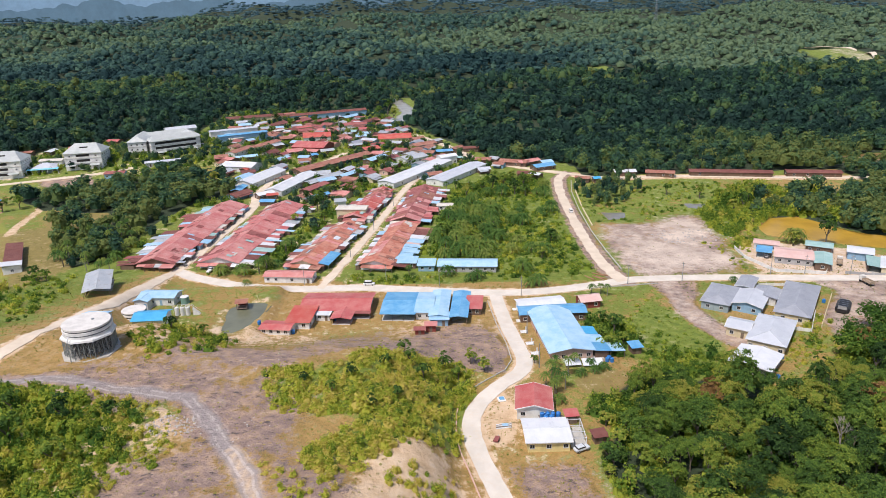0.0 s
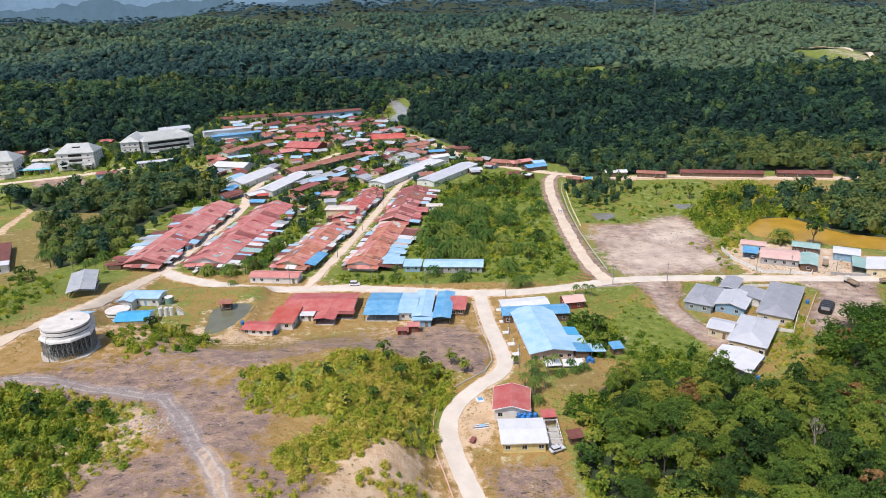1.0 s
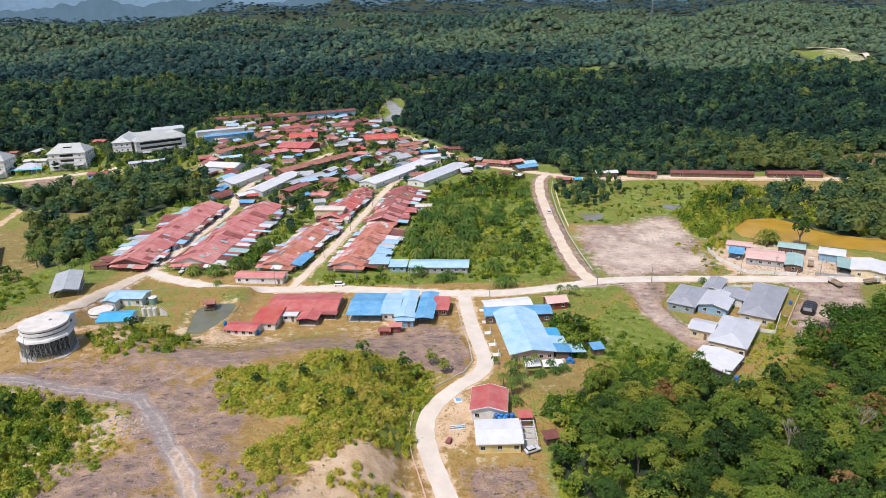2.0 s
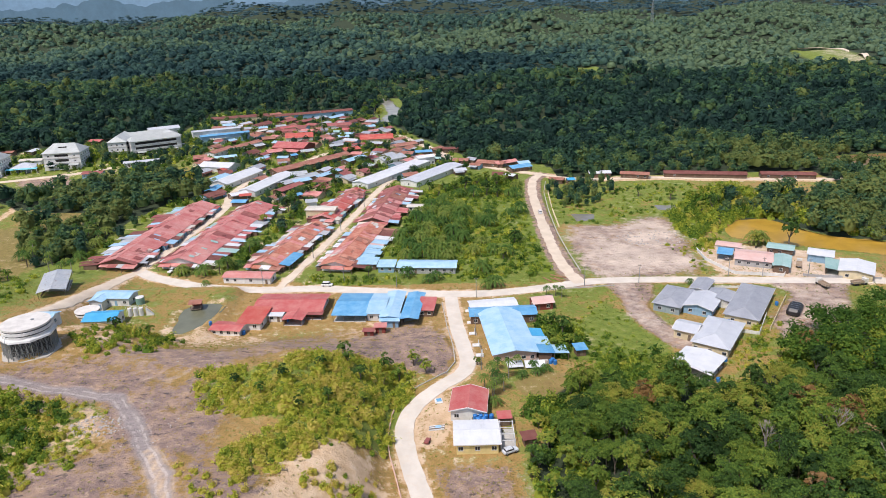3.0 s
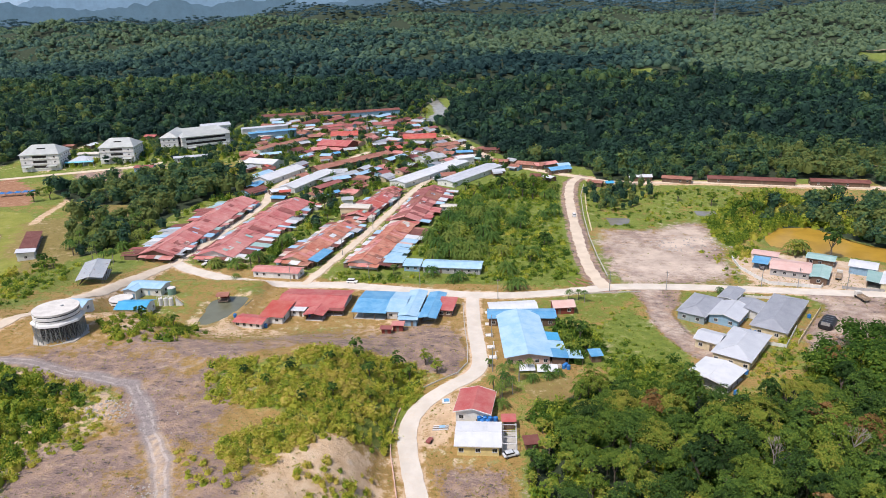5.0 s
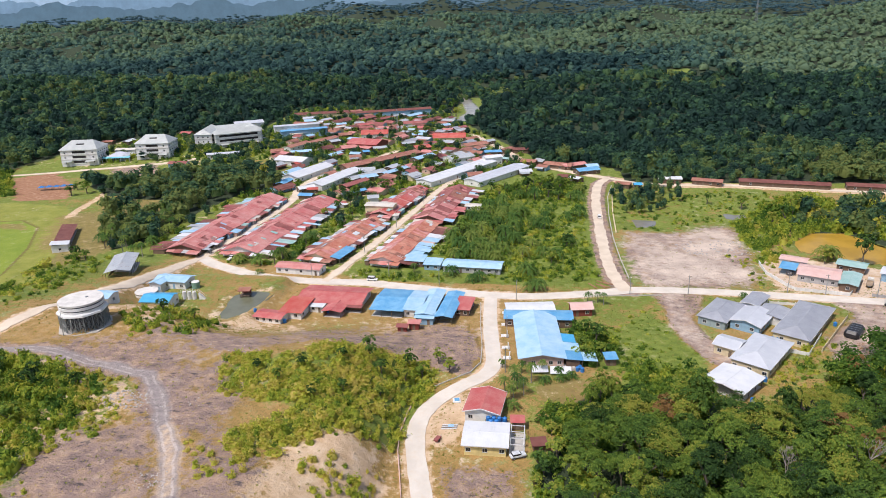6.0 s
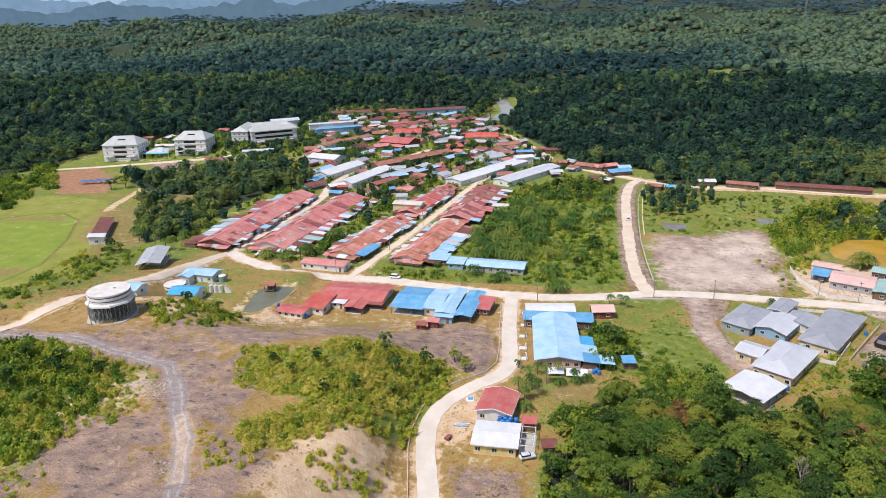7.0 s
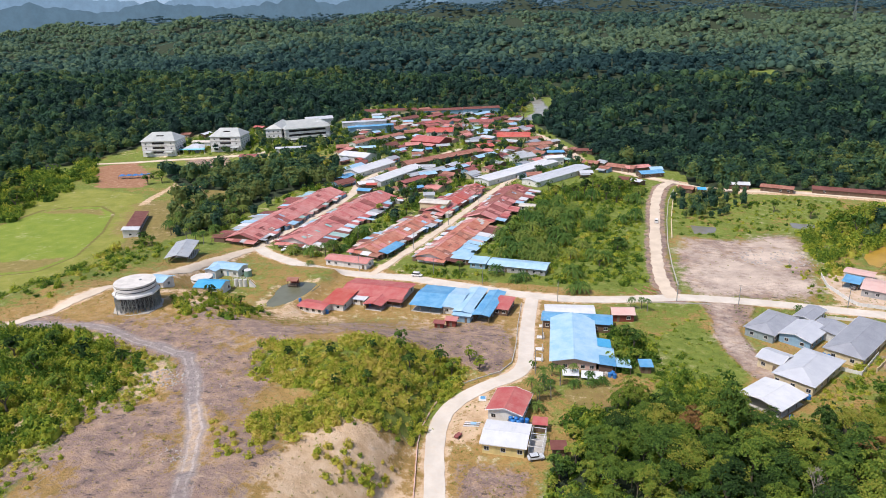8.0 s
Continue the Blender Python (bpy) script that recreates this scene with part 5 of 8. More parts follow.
house(34.0, 90.0, 10, 8.5, 7.2, "pale_pink", "red", eave=2.8, pitch=22, label="small red timber house with a faded pink roof", group="houses by the lane")
house(41.4, 52.0, 10, 4.2, 4.4, "blue", "timber", eave=2.4, shape="mono", pitch=6, plan={"s": "d"}, label="small dark timber hut with a blue roof", name="hut", category="hut")
house(19.5, 4.8, 12, 4.2, 3.6, "brown", "timber", eave=2.2, shape="mono", pitch=6, plan={"s": "d"}, label="small shed with a rusty brown roof", name="hut", category="hut")
house(13.8, 13.4, 4, 4.0, 3.4, "red", "timber", eave=2.5, shape="mono", pitch=6, plan={"s": "d"}, label="small lean shed with a red roof", name="hut", category="hut")

# ---- red and blue compounds along the road ----
house(-60.5, 93.5, -3, 27, 17, "red", "white", eave=2.7, pitch=9, over=1.2, label="broad low house under a bright red metal roof", group="roadside compounds")
house(-72, 82, -5, 9.5, 13, "orange", "white", eave=2.7, shape="mono", pitch=4, label="annex under a flat orange-red roof", group="roadside compounds")
house(-79.3, 74.6, -9, 12, 7.5, "red", "white", eave=2.4, pitch=9, plan={"s": "wwww", "w": "w"}, label="low white-walled row with a red roof by the pond", group="roadside compounds")
house(-57, 83.0, 84, 10, 8.0, "red", "timber", eave=2.5, pitch=9, is_open=True, label="open porch wing under a red gabled roof", group="roadside compounds")
house(-64.5, 84.6, -5, 6.2, 5.4, "white", "white", eave=2.4, shape="mono", pitch=4, plan={"s": "wd"}, label="small annex with a bleached white roof", group="roadside compounds")
house(-51.0, 84.4, -5, 8.0, 3.4, "maroon", "timber", eave=2.3, shape="mono", pitch=5, is_open=True, label="narrow open veranda with a dull red roof", group="roadside compounds")
house(-36.4, 90.2, -4, 13.2, 20.5, "blue", "white", eave=2.9, pitch=6, is_open=True, label="open-fronted house under a bright blue roof", group="roadside compounds")
house(-27.0, 90, -4, 7.0, 19, "pale_blue", "white", eave=3.0, pitch=7, label="middle bay under a pale blue roof", group="roadside compounds")
house(-21.5, 88.5, 86, 24, 7.2, "pale_blue", "blue", eave=3.3, pitch=8, label="tall bay under a pale blue gabled roof", group="roadside compounds")
house(-14.0, 87.2, 85, 24, 6.8, "blue", "timber", eave=3.1, pitch=9, is_open=True, label="open shed bay under a blue gabled roof", group="roadside compounds")
house(-21.8, 77.3, -3, 7.4, 6.0, "pale_blue", "blue", eave=2.7, shape="mono", pitch=5, plan={"s": "wd", "e": "w"}, label="small blue annex with a pale blue lean roof", group="roadside compounds")
house(-8.8, 88.4, -6, 6.4, 11, "red", "timber", eave=2.7, shape="mono", pitch=4, label="narrow bay with a faded red roof end", group="roadside compounds")
house(-85.2, 124.0, -7, 21.8, 8.0, "pink", "white", eave=2.8, pitch=13, plan={"s": "ww-w-d", "e": "w"}, label="white bungalow with a long faded pink-red roof", group="roadside compounds")
house(-9.8, 131.5, -5, 26, 10, "pale_blue", "grey", eave=2.8, pitch=10, plan={"s": "wwdwwdww", "e": "w"}, label="long grey-walled block under a pale blue roof", group="roadside compounds")

# ---- pump station ----
house(-124.5, 77.0, 3, 12, 9.5, "sky", "white", eave=3.5, pitch=16, plan={"s": "w-w", "e": "w-w"}, label="white pump house with a bright sky-blue gabled roof", group="pump station", category="pump house", z=3.0)
house(-129.5, 97.5, -5, 15, 8.2, "pale_blue", "white", eave=3.2, pitch=13, plan={"s": "-wbw", "e": "w"}, label="white office with a pale blue gabled roof", group="pump station", category="pump house", z=3.0)
house(-134.0, 95.0, 83, 9.4, 6.4, "pale_blue", "white", eave=3.2, pitch=15, plan={"w": "w-b"}, label="front wing of the office with a pale blue gable", group="pump station", category="pump house", z=3.0)
house(-134.5, 59.5, 0, 8.6, 7.6, "pale_blue", "white", eave=3.0, pitch=14, plan={"s": "bw", "e": "w"}, label="small white store with a pale blue roof", group="pump station", category="pump house")
house(-155.5, 103, 112, 23, 10.2, "zinc", "timber", eave=4.0, pitch=12, is_open=True, label="open shed on posts with a dull zinc roof", name="shed", category="shed")

# ---- grey-roofed houses ----
GREY = "grey-roofed houses"
house(83.5, 90.0, 57, 20, 10.5, "grey", "teal", eave=3.1, pitch=15, shape="hip", fascia=True, label="house with a dark grey hipped roof and teal walls", group=GREY)
house(98.0, 101.0, 56, 13, 6.6, "grey", "white", eave=3.1, pitch=10, fascia=True, label="small wing with a plain dark grey roof", group=GREY)
house(92.5, 85.0, 56, 15, 11, "pale_grey", "blue", eave=3.1, pitch=14, shape="gable", fascia=True, label="house with a grey roof and blue rear annex", group=GREY)
house(101.0, 90.5, 56, 11, 9, "grey", "white", eave=3.0, pitch=10, label="link wing with a green-grey roof", group=GREY)
house(109.3, 83.8, 57, 33, 12, "grey", "cream", eave=3.2, pitch=16, shape="hip", fascia=True, label="long bungalow with a dark grey hipped roof", group=GREY)
house(88.5, 59.0, 56, 23, 12.2, "pale_grey", "cream", eave=3.4, pitch=17, shape="hip", fascia=True, plan={"w": "w-w-w", "s": "wwdww", "n": "wdw"}, label="cream bungalow with a pale grey hipped roof", group=GREY)
house(80.0, 64.0, -34, 8, 9, "pale_grey", "cream", eave=3.3, pitch=15, fascia=True, label="porch wing with a pale grey gabled roof", group=GREY)
house(75.5, 41.3, 50, 13.5, 12.8, "white", "grey", eave=3.0, pitch=8, fascia=True, is_open=True, label="open garage house with a pale white metal roof", group=GREY)

# ---- eastern row by the yellow pond ----
EAST = "houses by the yellow pond"
house(131.0, 131.5, -24, 15.5, 14, "pale_pink", "grey", eave=3.0, pitch=9, label="grey house with a broad faded pink roof", group=EAST)
house(126.5, 147.5, -27, 11, 7, "pale_pink", "white", eave=3.0, pitch=9, label="back house with a faded pink roof", group=EAST)
house(121.5, 138.5, -27, 6.5, 8, "blue", "timber", eave=2.6, shape="mono", pitch=4, is_open=True, label="carport with a blue roof", name="carport", category="carport", group=EAST)
house(147.5, 142, -30, 11.3, 8.5, "teal", "timber", eave=3.0, pitch=10, label="house with a grey-green roof", group=EAST)
house(140.0, 124.5, 62, 16, 7.0, "teal", "timber", eave=3.0, pitch=9, label="workshop with a faded green roof", group=EAST)
house(160, 132, -30, 10.5, 10, "white", "blue", eave=3.3, pitch=9, label="house with a white roof and blue awning", group=EAST)
house(158.5, 119.5, 62, 13.5, 5.8, "teal", "timber", eave=2.6, shape="mono", pitch=4, is_open=True, label="open shelter with a green roof", name="carport", category="carport", group=EAST)
house(165.5, 114.5, 58, 16, 13, "white", "cream", eave=3.2, pitch=9, label="broad house with a bleached white roof", group=EAST)
house(165, 285.5, -12, 51, 9, "brown", "timber", eave=2.7, pitch=14, label="long low row with a dull brown roof at the wood's edge", name="row_house", group=EAST)
house(214.5, 278, -11, 33, 9, "brown", "timber", eave=2.7, pitch=14, label="long low row with a dull brown roof at the wood's edge", name="row_house", group=EAST)

# ---- street shops, rows and halls ----
house(-38, 312, 60, 76, 14, "white", "white", eave=3.4, pitch=9, label="long white-roofed row of shops along the dusty street", name="shop_row", category="shop row")
house(-10.5, 305, 58, 58, 14, "pale_grey", "white", eave=3.4, pitch=9, label="long pale-roofed row of shops along the dusty street", name="shop_row", category="shop row")
house(-19, 226, -6, 9.5, 7, "cream", "white", eave=2.6, pitch=8, label="small house with a cream roof", group="village houses")
house(-70, 215.5, -6, 17.2, 9, "cream", "cream", eave=5.4, pitch=8, plan={"s": "wwwww", "e": "ww"}, label="two-storey house with a cream roof beside the red rows")
house(-150, 588, 23, 100, 12, "brown", "blue", eave=5.0, pitch=16, label="long maroon-roofed row at the forest's edge", name="row_house")
house(-210, 549, 19, 56, 12, "brown", "cream", eave=4.0, pitch=16, label="long brown-roofed row with cream walls", name="row_house")
house(-36, 137, -6, 9, 8, "pale_blue", "timber", eave=2.6, shape="mono", pitch=4, label="roadside house with a pale blue roof")
house(-27.5, 133, -4, 8, 8, "pale_blue", "blue", eave=2.6, shape="mono", pitch=4, label="small house with a bleached blue roof")

# ---- shrubs and grass of the open ground ----
STATION_BUSH = [(-114, 38), (-113, 52), (-104, 60), (-90, 60), (-86, 32), (-101, 26)]
TRACK_BUSH = [(-65, -23), (-54, -25), (-43, -28), (-42, -36), (-57, -32)]
MOUND_BUSH = [(-33, -24), (-27, -17), (-18, -13), (-16, -18), (-21, -25), (-29, -29)]
GREEN_FIELD = [(36, 78), (46, 79), (54, 70), (57, 50), (50, 34), (40, 29), (44, 46), (34, 47)]
PLANTATION = [(-27, 195), (2, 255), (45, 274), (43, 190), (43, 125), (6, 117), (-24, 144)]
YARD_BUSH = [(118, 212), (157, 262), (200, 240), (190, 190), (146, 194), (130, 168), (124, 156), (114, 150), (114, 170)]
SWAMP = [(56, 276), (150, 270), (170, 240), (116, 214), (100, 212), (84, 196), (60, 196)]
ROAD_PALMS = [(-124, 133), (-106, 164), (-96, 172), (-80, 141), (-99, 129)]
ROAD_BUSH = [(-64, 119), (-56, 128), (-28, 124), (-20, 117), (-40, 116)]
WEST_BANK = [(-214, 131), (-184, 135), (-164, 95), (-160, 60), (-158, 30), (-200, 30)]
EAST_BANK = [(84, 37), (91, 51), (113, 78), (118, 70), (110, 54), (106, 38)]
STRIP_E = [(101, 159), (124, 156), (106, 114), (105, 134)]

bushes = [shrub(1.55, 1.7, 13, 128, 0.22, 70 + k) for k in range(8)]


def tuft(seed, blades=7):
    """A tuft of grass: bent blades standing out of one root."""
    rg = np.random.default_rng(seed)
    a = rg.uniform(0, 2 * math.pi, blades)
    out = np.stack([np.cos(a), np.sin(a), np.zeros(blades)], -1)
    side = np.stack([-np.sin(a), np.cos(a), np.zeros(blades)], -1) * rg.uniform(0.09, 0.2, (blades, 1))
    tip = out * rg.uniform(0.3, 0.75, (blades, 1)) + np.array((0, 0, 1)) * rg.uniform(0.15, 0.55, (blades, 1))
    root = out * rg.uniform(0, 0.25, (blades, 1))
    mid = (root + tip) / 2 + (0, 0, 0.1)
    v = np.stack([root, mid - side, tip, mid + side], 1)
    return v.reshape(-1, 3), np.arange(4 * blades).reshape(-1, 4)


tufts = [tuft(90 + k) for k in range(6)]


def off_roads(x, y, gap=0.0):
    keep = np.ones(len(x), bool)
    for line, half in ((LANE, 4.2), (MAIN, 4.4), (WEST, 3.2), (LONG_STREET, 3.4), (MID_STREET, 4.0), (HILL_ROAD, 7.5), (BRIDGE_ROAD, 4.5), (ASPHALT, 4.5), (TRACK, 3.2), (EAST_FRONT, 3.5)):
        keep &= near_line(x, y, line) > half + gap
    for poly, _, _ in PONDS:
        keep &= near_poly(x, y, poly) > 0.6
    return keep


def footprints():
    return [(ob.matrix_basis.inverted(), [max(abs(c[k]) for ch in ob.children if ch.type == "MESH" for c in ch.bound_box) for k in (0, 1)])
            for ob in scene.objects if ob.parent is None and ob.type == "EMPTY" and ob.children]


FOOTPRINTS = footprints()


def off_houses(x, y, gap=0.4):
    keep = np.ones(len(x), bool)
    for m, (hx, hy) in FOOTPRINTS:
        u, v = m[0][0] * x + m[0][1] * y + m[0][3], m[1][0] * x + m[1][1] * y + m[1][3]
        keep &= (np.abs(u) > hx + gap) | (np.abs(v) > hy + gap)
    return keep


# more small houses and shacks packed between those of the old village
packed = random.Random(91)
CORE = [(-158, 262), (-195, 360), (-215, 470), (-235, 560), (-70, 585), (-45, 470), (5, 380), (38, 332), (-8, 292), (-70, 268), (-90, 240)]
spots, tries = [], 0
while len(spots) < 105 and tries < 9000:
    tries += 1
    hx_, hy_ = packed.uniform(-235, 38), packed.uniform(235, 585)
    a, c = np.array([hx_]), np.array([hy_])
    size = packed.uniform(8, 16)
    if near_poly(a, c, CORE)[0] < -4 and off_roads(a, c, 2.0)[0] and off_houses(a, c, size * 0.36)[0] and all((hx_ - p) ** 2 + (hy_ - q) ** 2 > (0.62 * size + 3.5) ** 2 for p, q in spots):
        spots.append((hx_, hy_))
        tone = packed.choice(("rust", "maroon", "zinc", "rust", "brown", "maroon", "pale_blue", "zinc", "rust", "maroon", "grey", "pink", "pale_grey"))
        home = house(hx_, hy_, packed.choice((60, 65, -28, -22, 70, 20)) + packed.uniform(-6, 6), size, packed.uniform(7, 10), tone, packed.choice(("timber", "white", "timber", "blue", "cream", "pink")), eave=2.7, plan={"s": "wd", "w": "w"})
        w = packed.uniform(3, 3.8)
        lean_to(home, -size / 2, size / 2 - packed.uniform(0, 3), -w - packed.uniform(2.5, 4), -w + 0.3, 2.1, 2.6, ROOF[packed.choice(("zinc", "brown", "rust", "maroon", "grey", "brown"))])
FOOTPRINTS = footprints()


def thicket(poly, step, lo, hi, base, seed, density=0.8, tall=1.0, label="", soft=3.0):
    px, py = [p[0] for p in poly], [p[1] for p in poly]
    x, y, rg = jittered(min(px), max(px), min(py), max(py), step, seed)
    inside = np.clip(0.5 - near_poly(x, y, poly) / soft, 0, 1) * density * (0.75 + 0.45 * wobble(x, y, 7, seed))
    ok = (rg.random(len(x)) < inside) & off_roads(x, y) & off_houses(x, y)
    x, y = x[ok], y[ok]
    tint = np.clip(base + 0.18 * wobble(x, y, 9, seed + 1) + 0.17 * rg.normal(size=len(x)), 0, 1)
    size = rg.uniform(lo, hi, len(x)) * np.where(rg.random(len(x)) < 0.12, 1.45, 0.92) * (1 + 0.25 * wobble(x, y, 6, seed + 2))
    scatter("shrubs", bushes, x, y, ground_height(x, y) - 0.1, size, tint, BUSH_LEAF, label, "shrubs", seed, tall * rg.uniform(0.7, 1.4, len(x)))


thicket(THICKET, 1.5, 0.5, 1.25, 0.77, 1, 1.2, 0.8, "dense yellow-green shrubs on the rocky slope")
thicket(LEAFY_SLOPE, 2.0, 0.4, 0.9, 0.78, 19, 0.85, 0.9, "low yellow-green scrub along the rocky track")
thicket([(x - 9, y - 1 + 0.02 * x) for x, y in LEAFY_SLOPE], 2.2, 0.7, 1.5, 0.42, 2, 1.4, 1.15, "thick green undergrowth on the west slope")
thicket(STATION_BUSH, 2.1, 0.5, 1.2, 0.55, 3, 0.8, 1.0, "shrubs below the pump station")
thicket(TRACK_BUSH, 2.0, 0.4, 0.9, 0.76, 4, 0.7, 0.9, "yellowish shrubs beside the rocky track")
thicket(MOUND_BUSH, 1.7, 0.5, 1.0, 0.74, 5, 0.85, 1.0, "green shrubs on the sandy mound")
thicket([(-337, 241), (-323, 243), (-385, 318), (-392, 299)], 3.0, 0.9, 2.0, 0.36, 17, 0.9, 1.0, "bright green bushes on the slope by the sports ground")
thicket([(20, 24), (30, 25), (44, 32), (56, 30), (54, 20), (40, 14), (24, 10)], 2.0, 0.6, 1.5, 0.36, 18, 1.0, 1.1, "low green bushes at the foot of the wood")
thicket(GREEN_FIELD, 2.4, 0.5, 1.3, 0.36, 6, 0.8, 0.55, "low lush shrubs and creepers in the green field")
thicket(PLANTATION, 2.5, 0.6, 1.35, 0.40, 7, 0.9, 0.8, "green undergrowth among oil palms")
thicket(YARD_BUSH, 2.6, 0.8, 2.2, 0.48, 8, 1.0, 1.1, "tall green bushes beside the rocky yard")
thicket(SWAMP, 3.0, 0.4, 1.1, 0.38, 9, 0.6, 0.7, "swamp plants and low bushes round the pools")
thicket(ROAD_PALMS, 2.6, 0.6, 1.5, 0.42, 10, 0.8, 1.0, "banana plants and bushes by the long houses")
thicket(ROAD_BUSH, 2.4, 0.5, 1.3, 0.48, 11, 0.75, 1.0, "garden bushes along the road")
thicket(WEST_BANK, 3.2, 0.5, 1.5, 0.42, 12, 0.75, 0.9, "scattered shrubs on the grassy bank")
thicket(EAST_BANK, 2.3, 0.4, 1.1, 0.66, 13, 0.7, 0.9, "yellow grassy shrubs on the bank")
thicket([(139, 186), (150, 198), (165, 199), (174, 190), (180, 174), (193, 164), (217, 154), (250, 145), (250, 151), (218, 160), (184, 182), (172, 201), (146, 203)], 2.4, 0.6, 1.6, 0.40, 25, 1.2, 1.1, "green bushes on the bank of the ochre pond")
thicket([(-424, 261), (-365, 272), (-338, 238), (-323, 222), (-318, 181), (-303, 150), (-345, 150), (-380, 212)], 3.6, 1.2, 2.6, 0.34, 27, 1.0, 0.9, "rounded bright green bushes on the slope west of the pitch")
thicket([(30, 50), (31, 72), (37, 78), (44, 76), (44, 60), (38, 59), (36, 49)], 2.6, 0.9, 1.9, 0.24, 28, 1.0, 1.1, "dark green garden bushes behind the blue hall")
thicket([(44, 50), (48, 36), (60, 34), (68, 38), (74, 32), (73, 46), (60, 52)], 2.3, 0.7, 1.7, 0.34, 29, 1.0, 1.0, "green bushes at the wood's upper edge")
thicket([(46, 80), (60, 97), (66, 78), (72, 58), (66, 50), (57, 54), (54, 70)], 3.4, 0.35, 0.8, 0.48, 30, 0.6, 0.6, "scattered low weeds in the green field")
thicket(STRIP_E, 2.4, 0.4, 1.0, 0.62, 15, 0.6, 0.8, "yellow-green scrub at the yard's edge")

thicket(NORTH_GREEN, 2.6, 0.7, 1.8, 0.32, 16, 0.8, 1.0, "garden thickets north of the plantation")

# grass tufts and low weeds, thick where soil shows little rock
x, y, rg = jittered(-215, 190, -40, 125, 1.35, 21)
rocky = np.maximum.reduce([soft_in(x, y, ROCK_NORTH, 5), soft_in(x, y, ROCK_YARD, 3), soft_in(x, y, LORRY_YARD, 3), 0.8 * soft_in(x, y, SAND_MOUND, 3)])
ok = (rg.random(len(x)) < np.clip(0.72 - 0.52 * rocky + 0.35 * wobble(x, y, 11, 3), 0.02, 1)) & off_roads(x, y, -0.8) & off_houses(x, y) & (forest_amount(x, y) < 0.4) & in_wedge(x, y, 1.1, 0.9)
x, y = x[ok], y[ok]
tint = np.clip(0.64 - 0.34 * ease((x - 20) / 20) + 0.22 * wobble(x, y, 13, 2) + 0.14 * rg.normal(size=len(x)), 0, 1)
scatter("grass", tufts, x, y, ground_height(x, y), rg.uniform(0.3, 0.85, len(x)), tint, GRASS_LEAF, "dry yellow-green grass tufts and weeds", "grass", 22, rg.uniform(0.5, 1.1, len(x)))
x, y, rg = jittered(-330, 250, 100, 305, 2.9, 23)
ok = (rg.random(len(x)) < np.clip(0.5 - 0.45 * soft_in(x, y, ROCK_YARD, 3) - 0.6 * soft_in(x, y, SPORTS, 3) - 0.5 * soft_in(x, y, RED_FIELD, 3) - 0.35 * soft_in(x, y, VILLAGE, 5) + 0.35 * wobble(x, y, 16, 5), 0.01, 1)) & off_roads(x, y, -0.5) & off_houses(x, y) & (forest_amount(x, y) < 0.4)
x, y = x[ok], y[ok]
tint = np.clip(0.46 + 0.22 * wobble(x, y, 19, 7) + 0.14 * rg.normal(size=len(x)), 0, 1)
scatter("grass", tufts, x, y, ground_height(x, y), rg.uniform(0.45, 1.0, len(x)), tint, GRASS_LEAF, "rough grass and weeds of the open land", "grass", 24, rg.uniform(0.4, 0.9, len(x)))


# ---- single trees ----
def limb(bm, a, b, r1, r2, n=6):
    a, b = Vector(a), Vector(b)
    m = Matrix.Translation((a + b) / 2) @ (b - a).to_track_quat("Z", "Y").to_matrix().to_4x4()
    bmesh.ops.create_cone(bm, cap_ends=True, segments=n, radius1=r1, radius2=r2, depth=(b - a).length, matrix=m)


def broadleaf(seed, r, h, tall, leaves, size, mat, label, lobes=9, flat=0.0):
    """A tree at the origin: tapered trunk with limbs under a lobed crown."""
    rr = random.Random(seed)
    tree = thing("tree", 0, 0, -500, 0, label, "tree", "trees")
    bm = bmesh.new()
    limb(bm, (0, 0, -0.5), (rr.uniform(-.2, .2), rr.uniform(-.2, .2), tall * 0.55), 0.28, 0.18, 7)
    for k in range(5):
        a = rr.uniform(0, 6.28)
        limb(bm, (0, 0, tall * rr.uniform(0.4, 0.55)), (math.cos(a) * r * 0.55, math.sin(a) * r * 0.55, tall + rr.uniform(-0.2, 0.3) * h), 0.13, 0.04, 5)
    part("trunk", bm, BARK, tree)
    v, f = bough_crown(r, h, tall, lobes, leaves, size, seed, flat or 0.35)
    part("crown", quick_mesh("crown", v, f, mat, smooth=False), None, tree)
    return tree


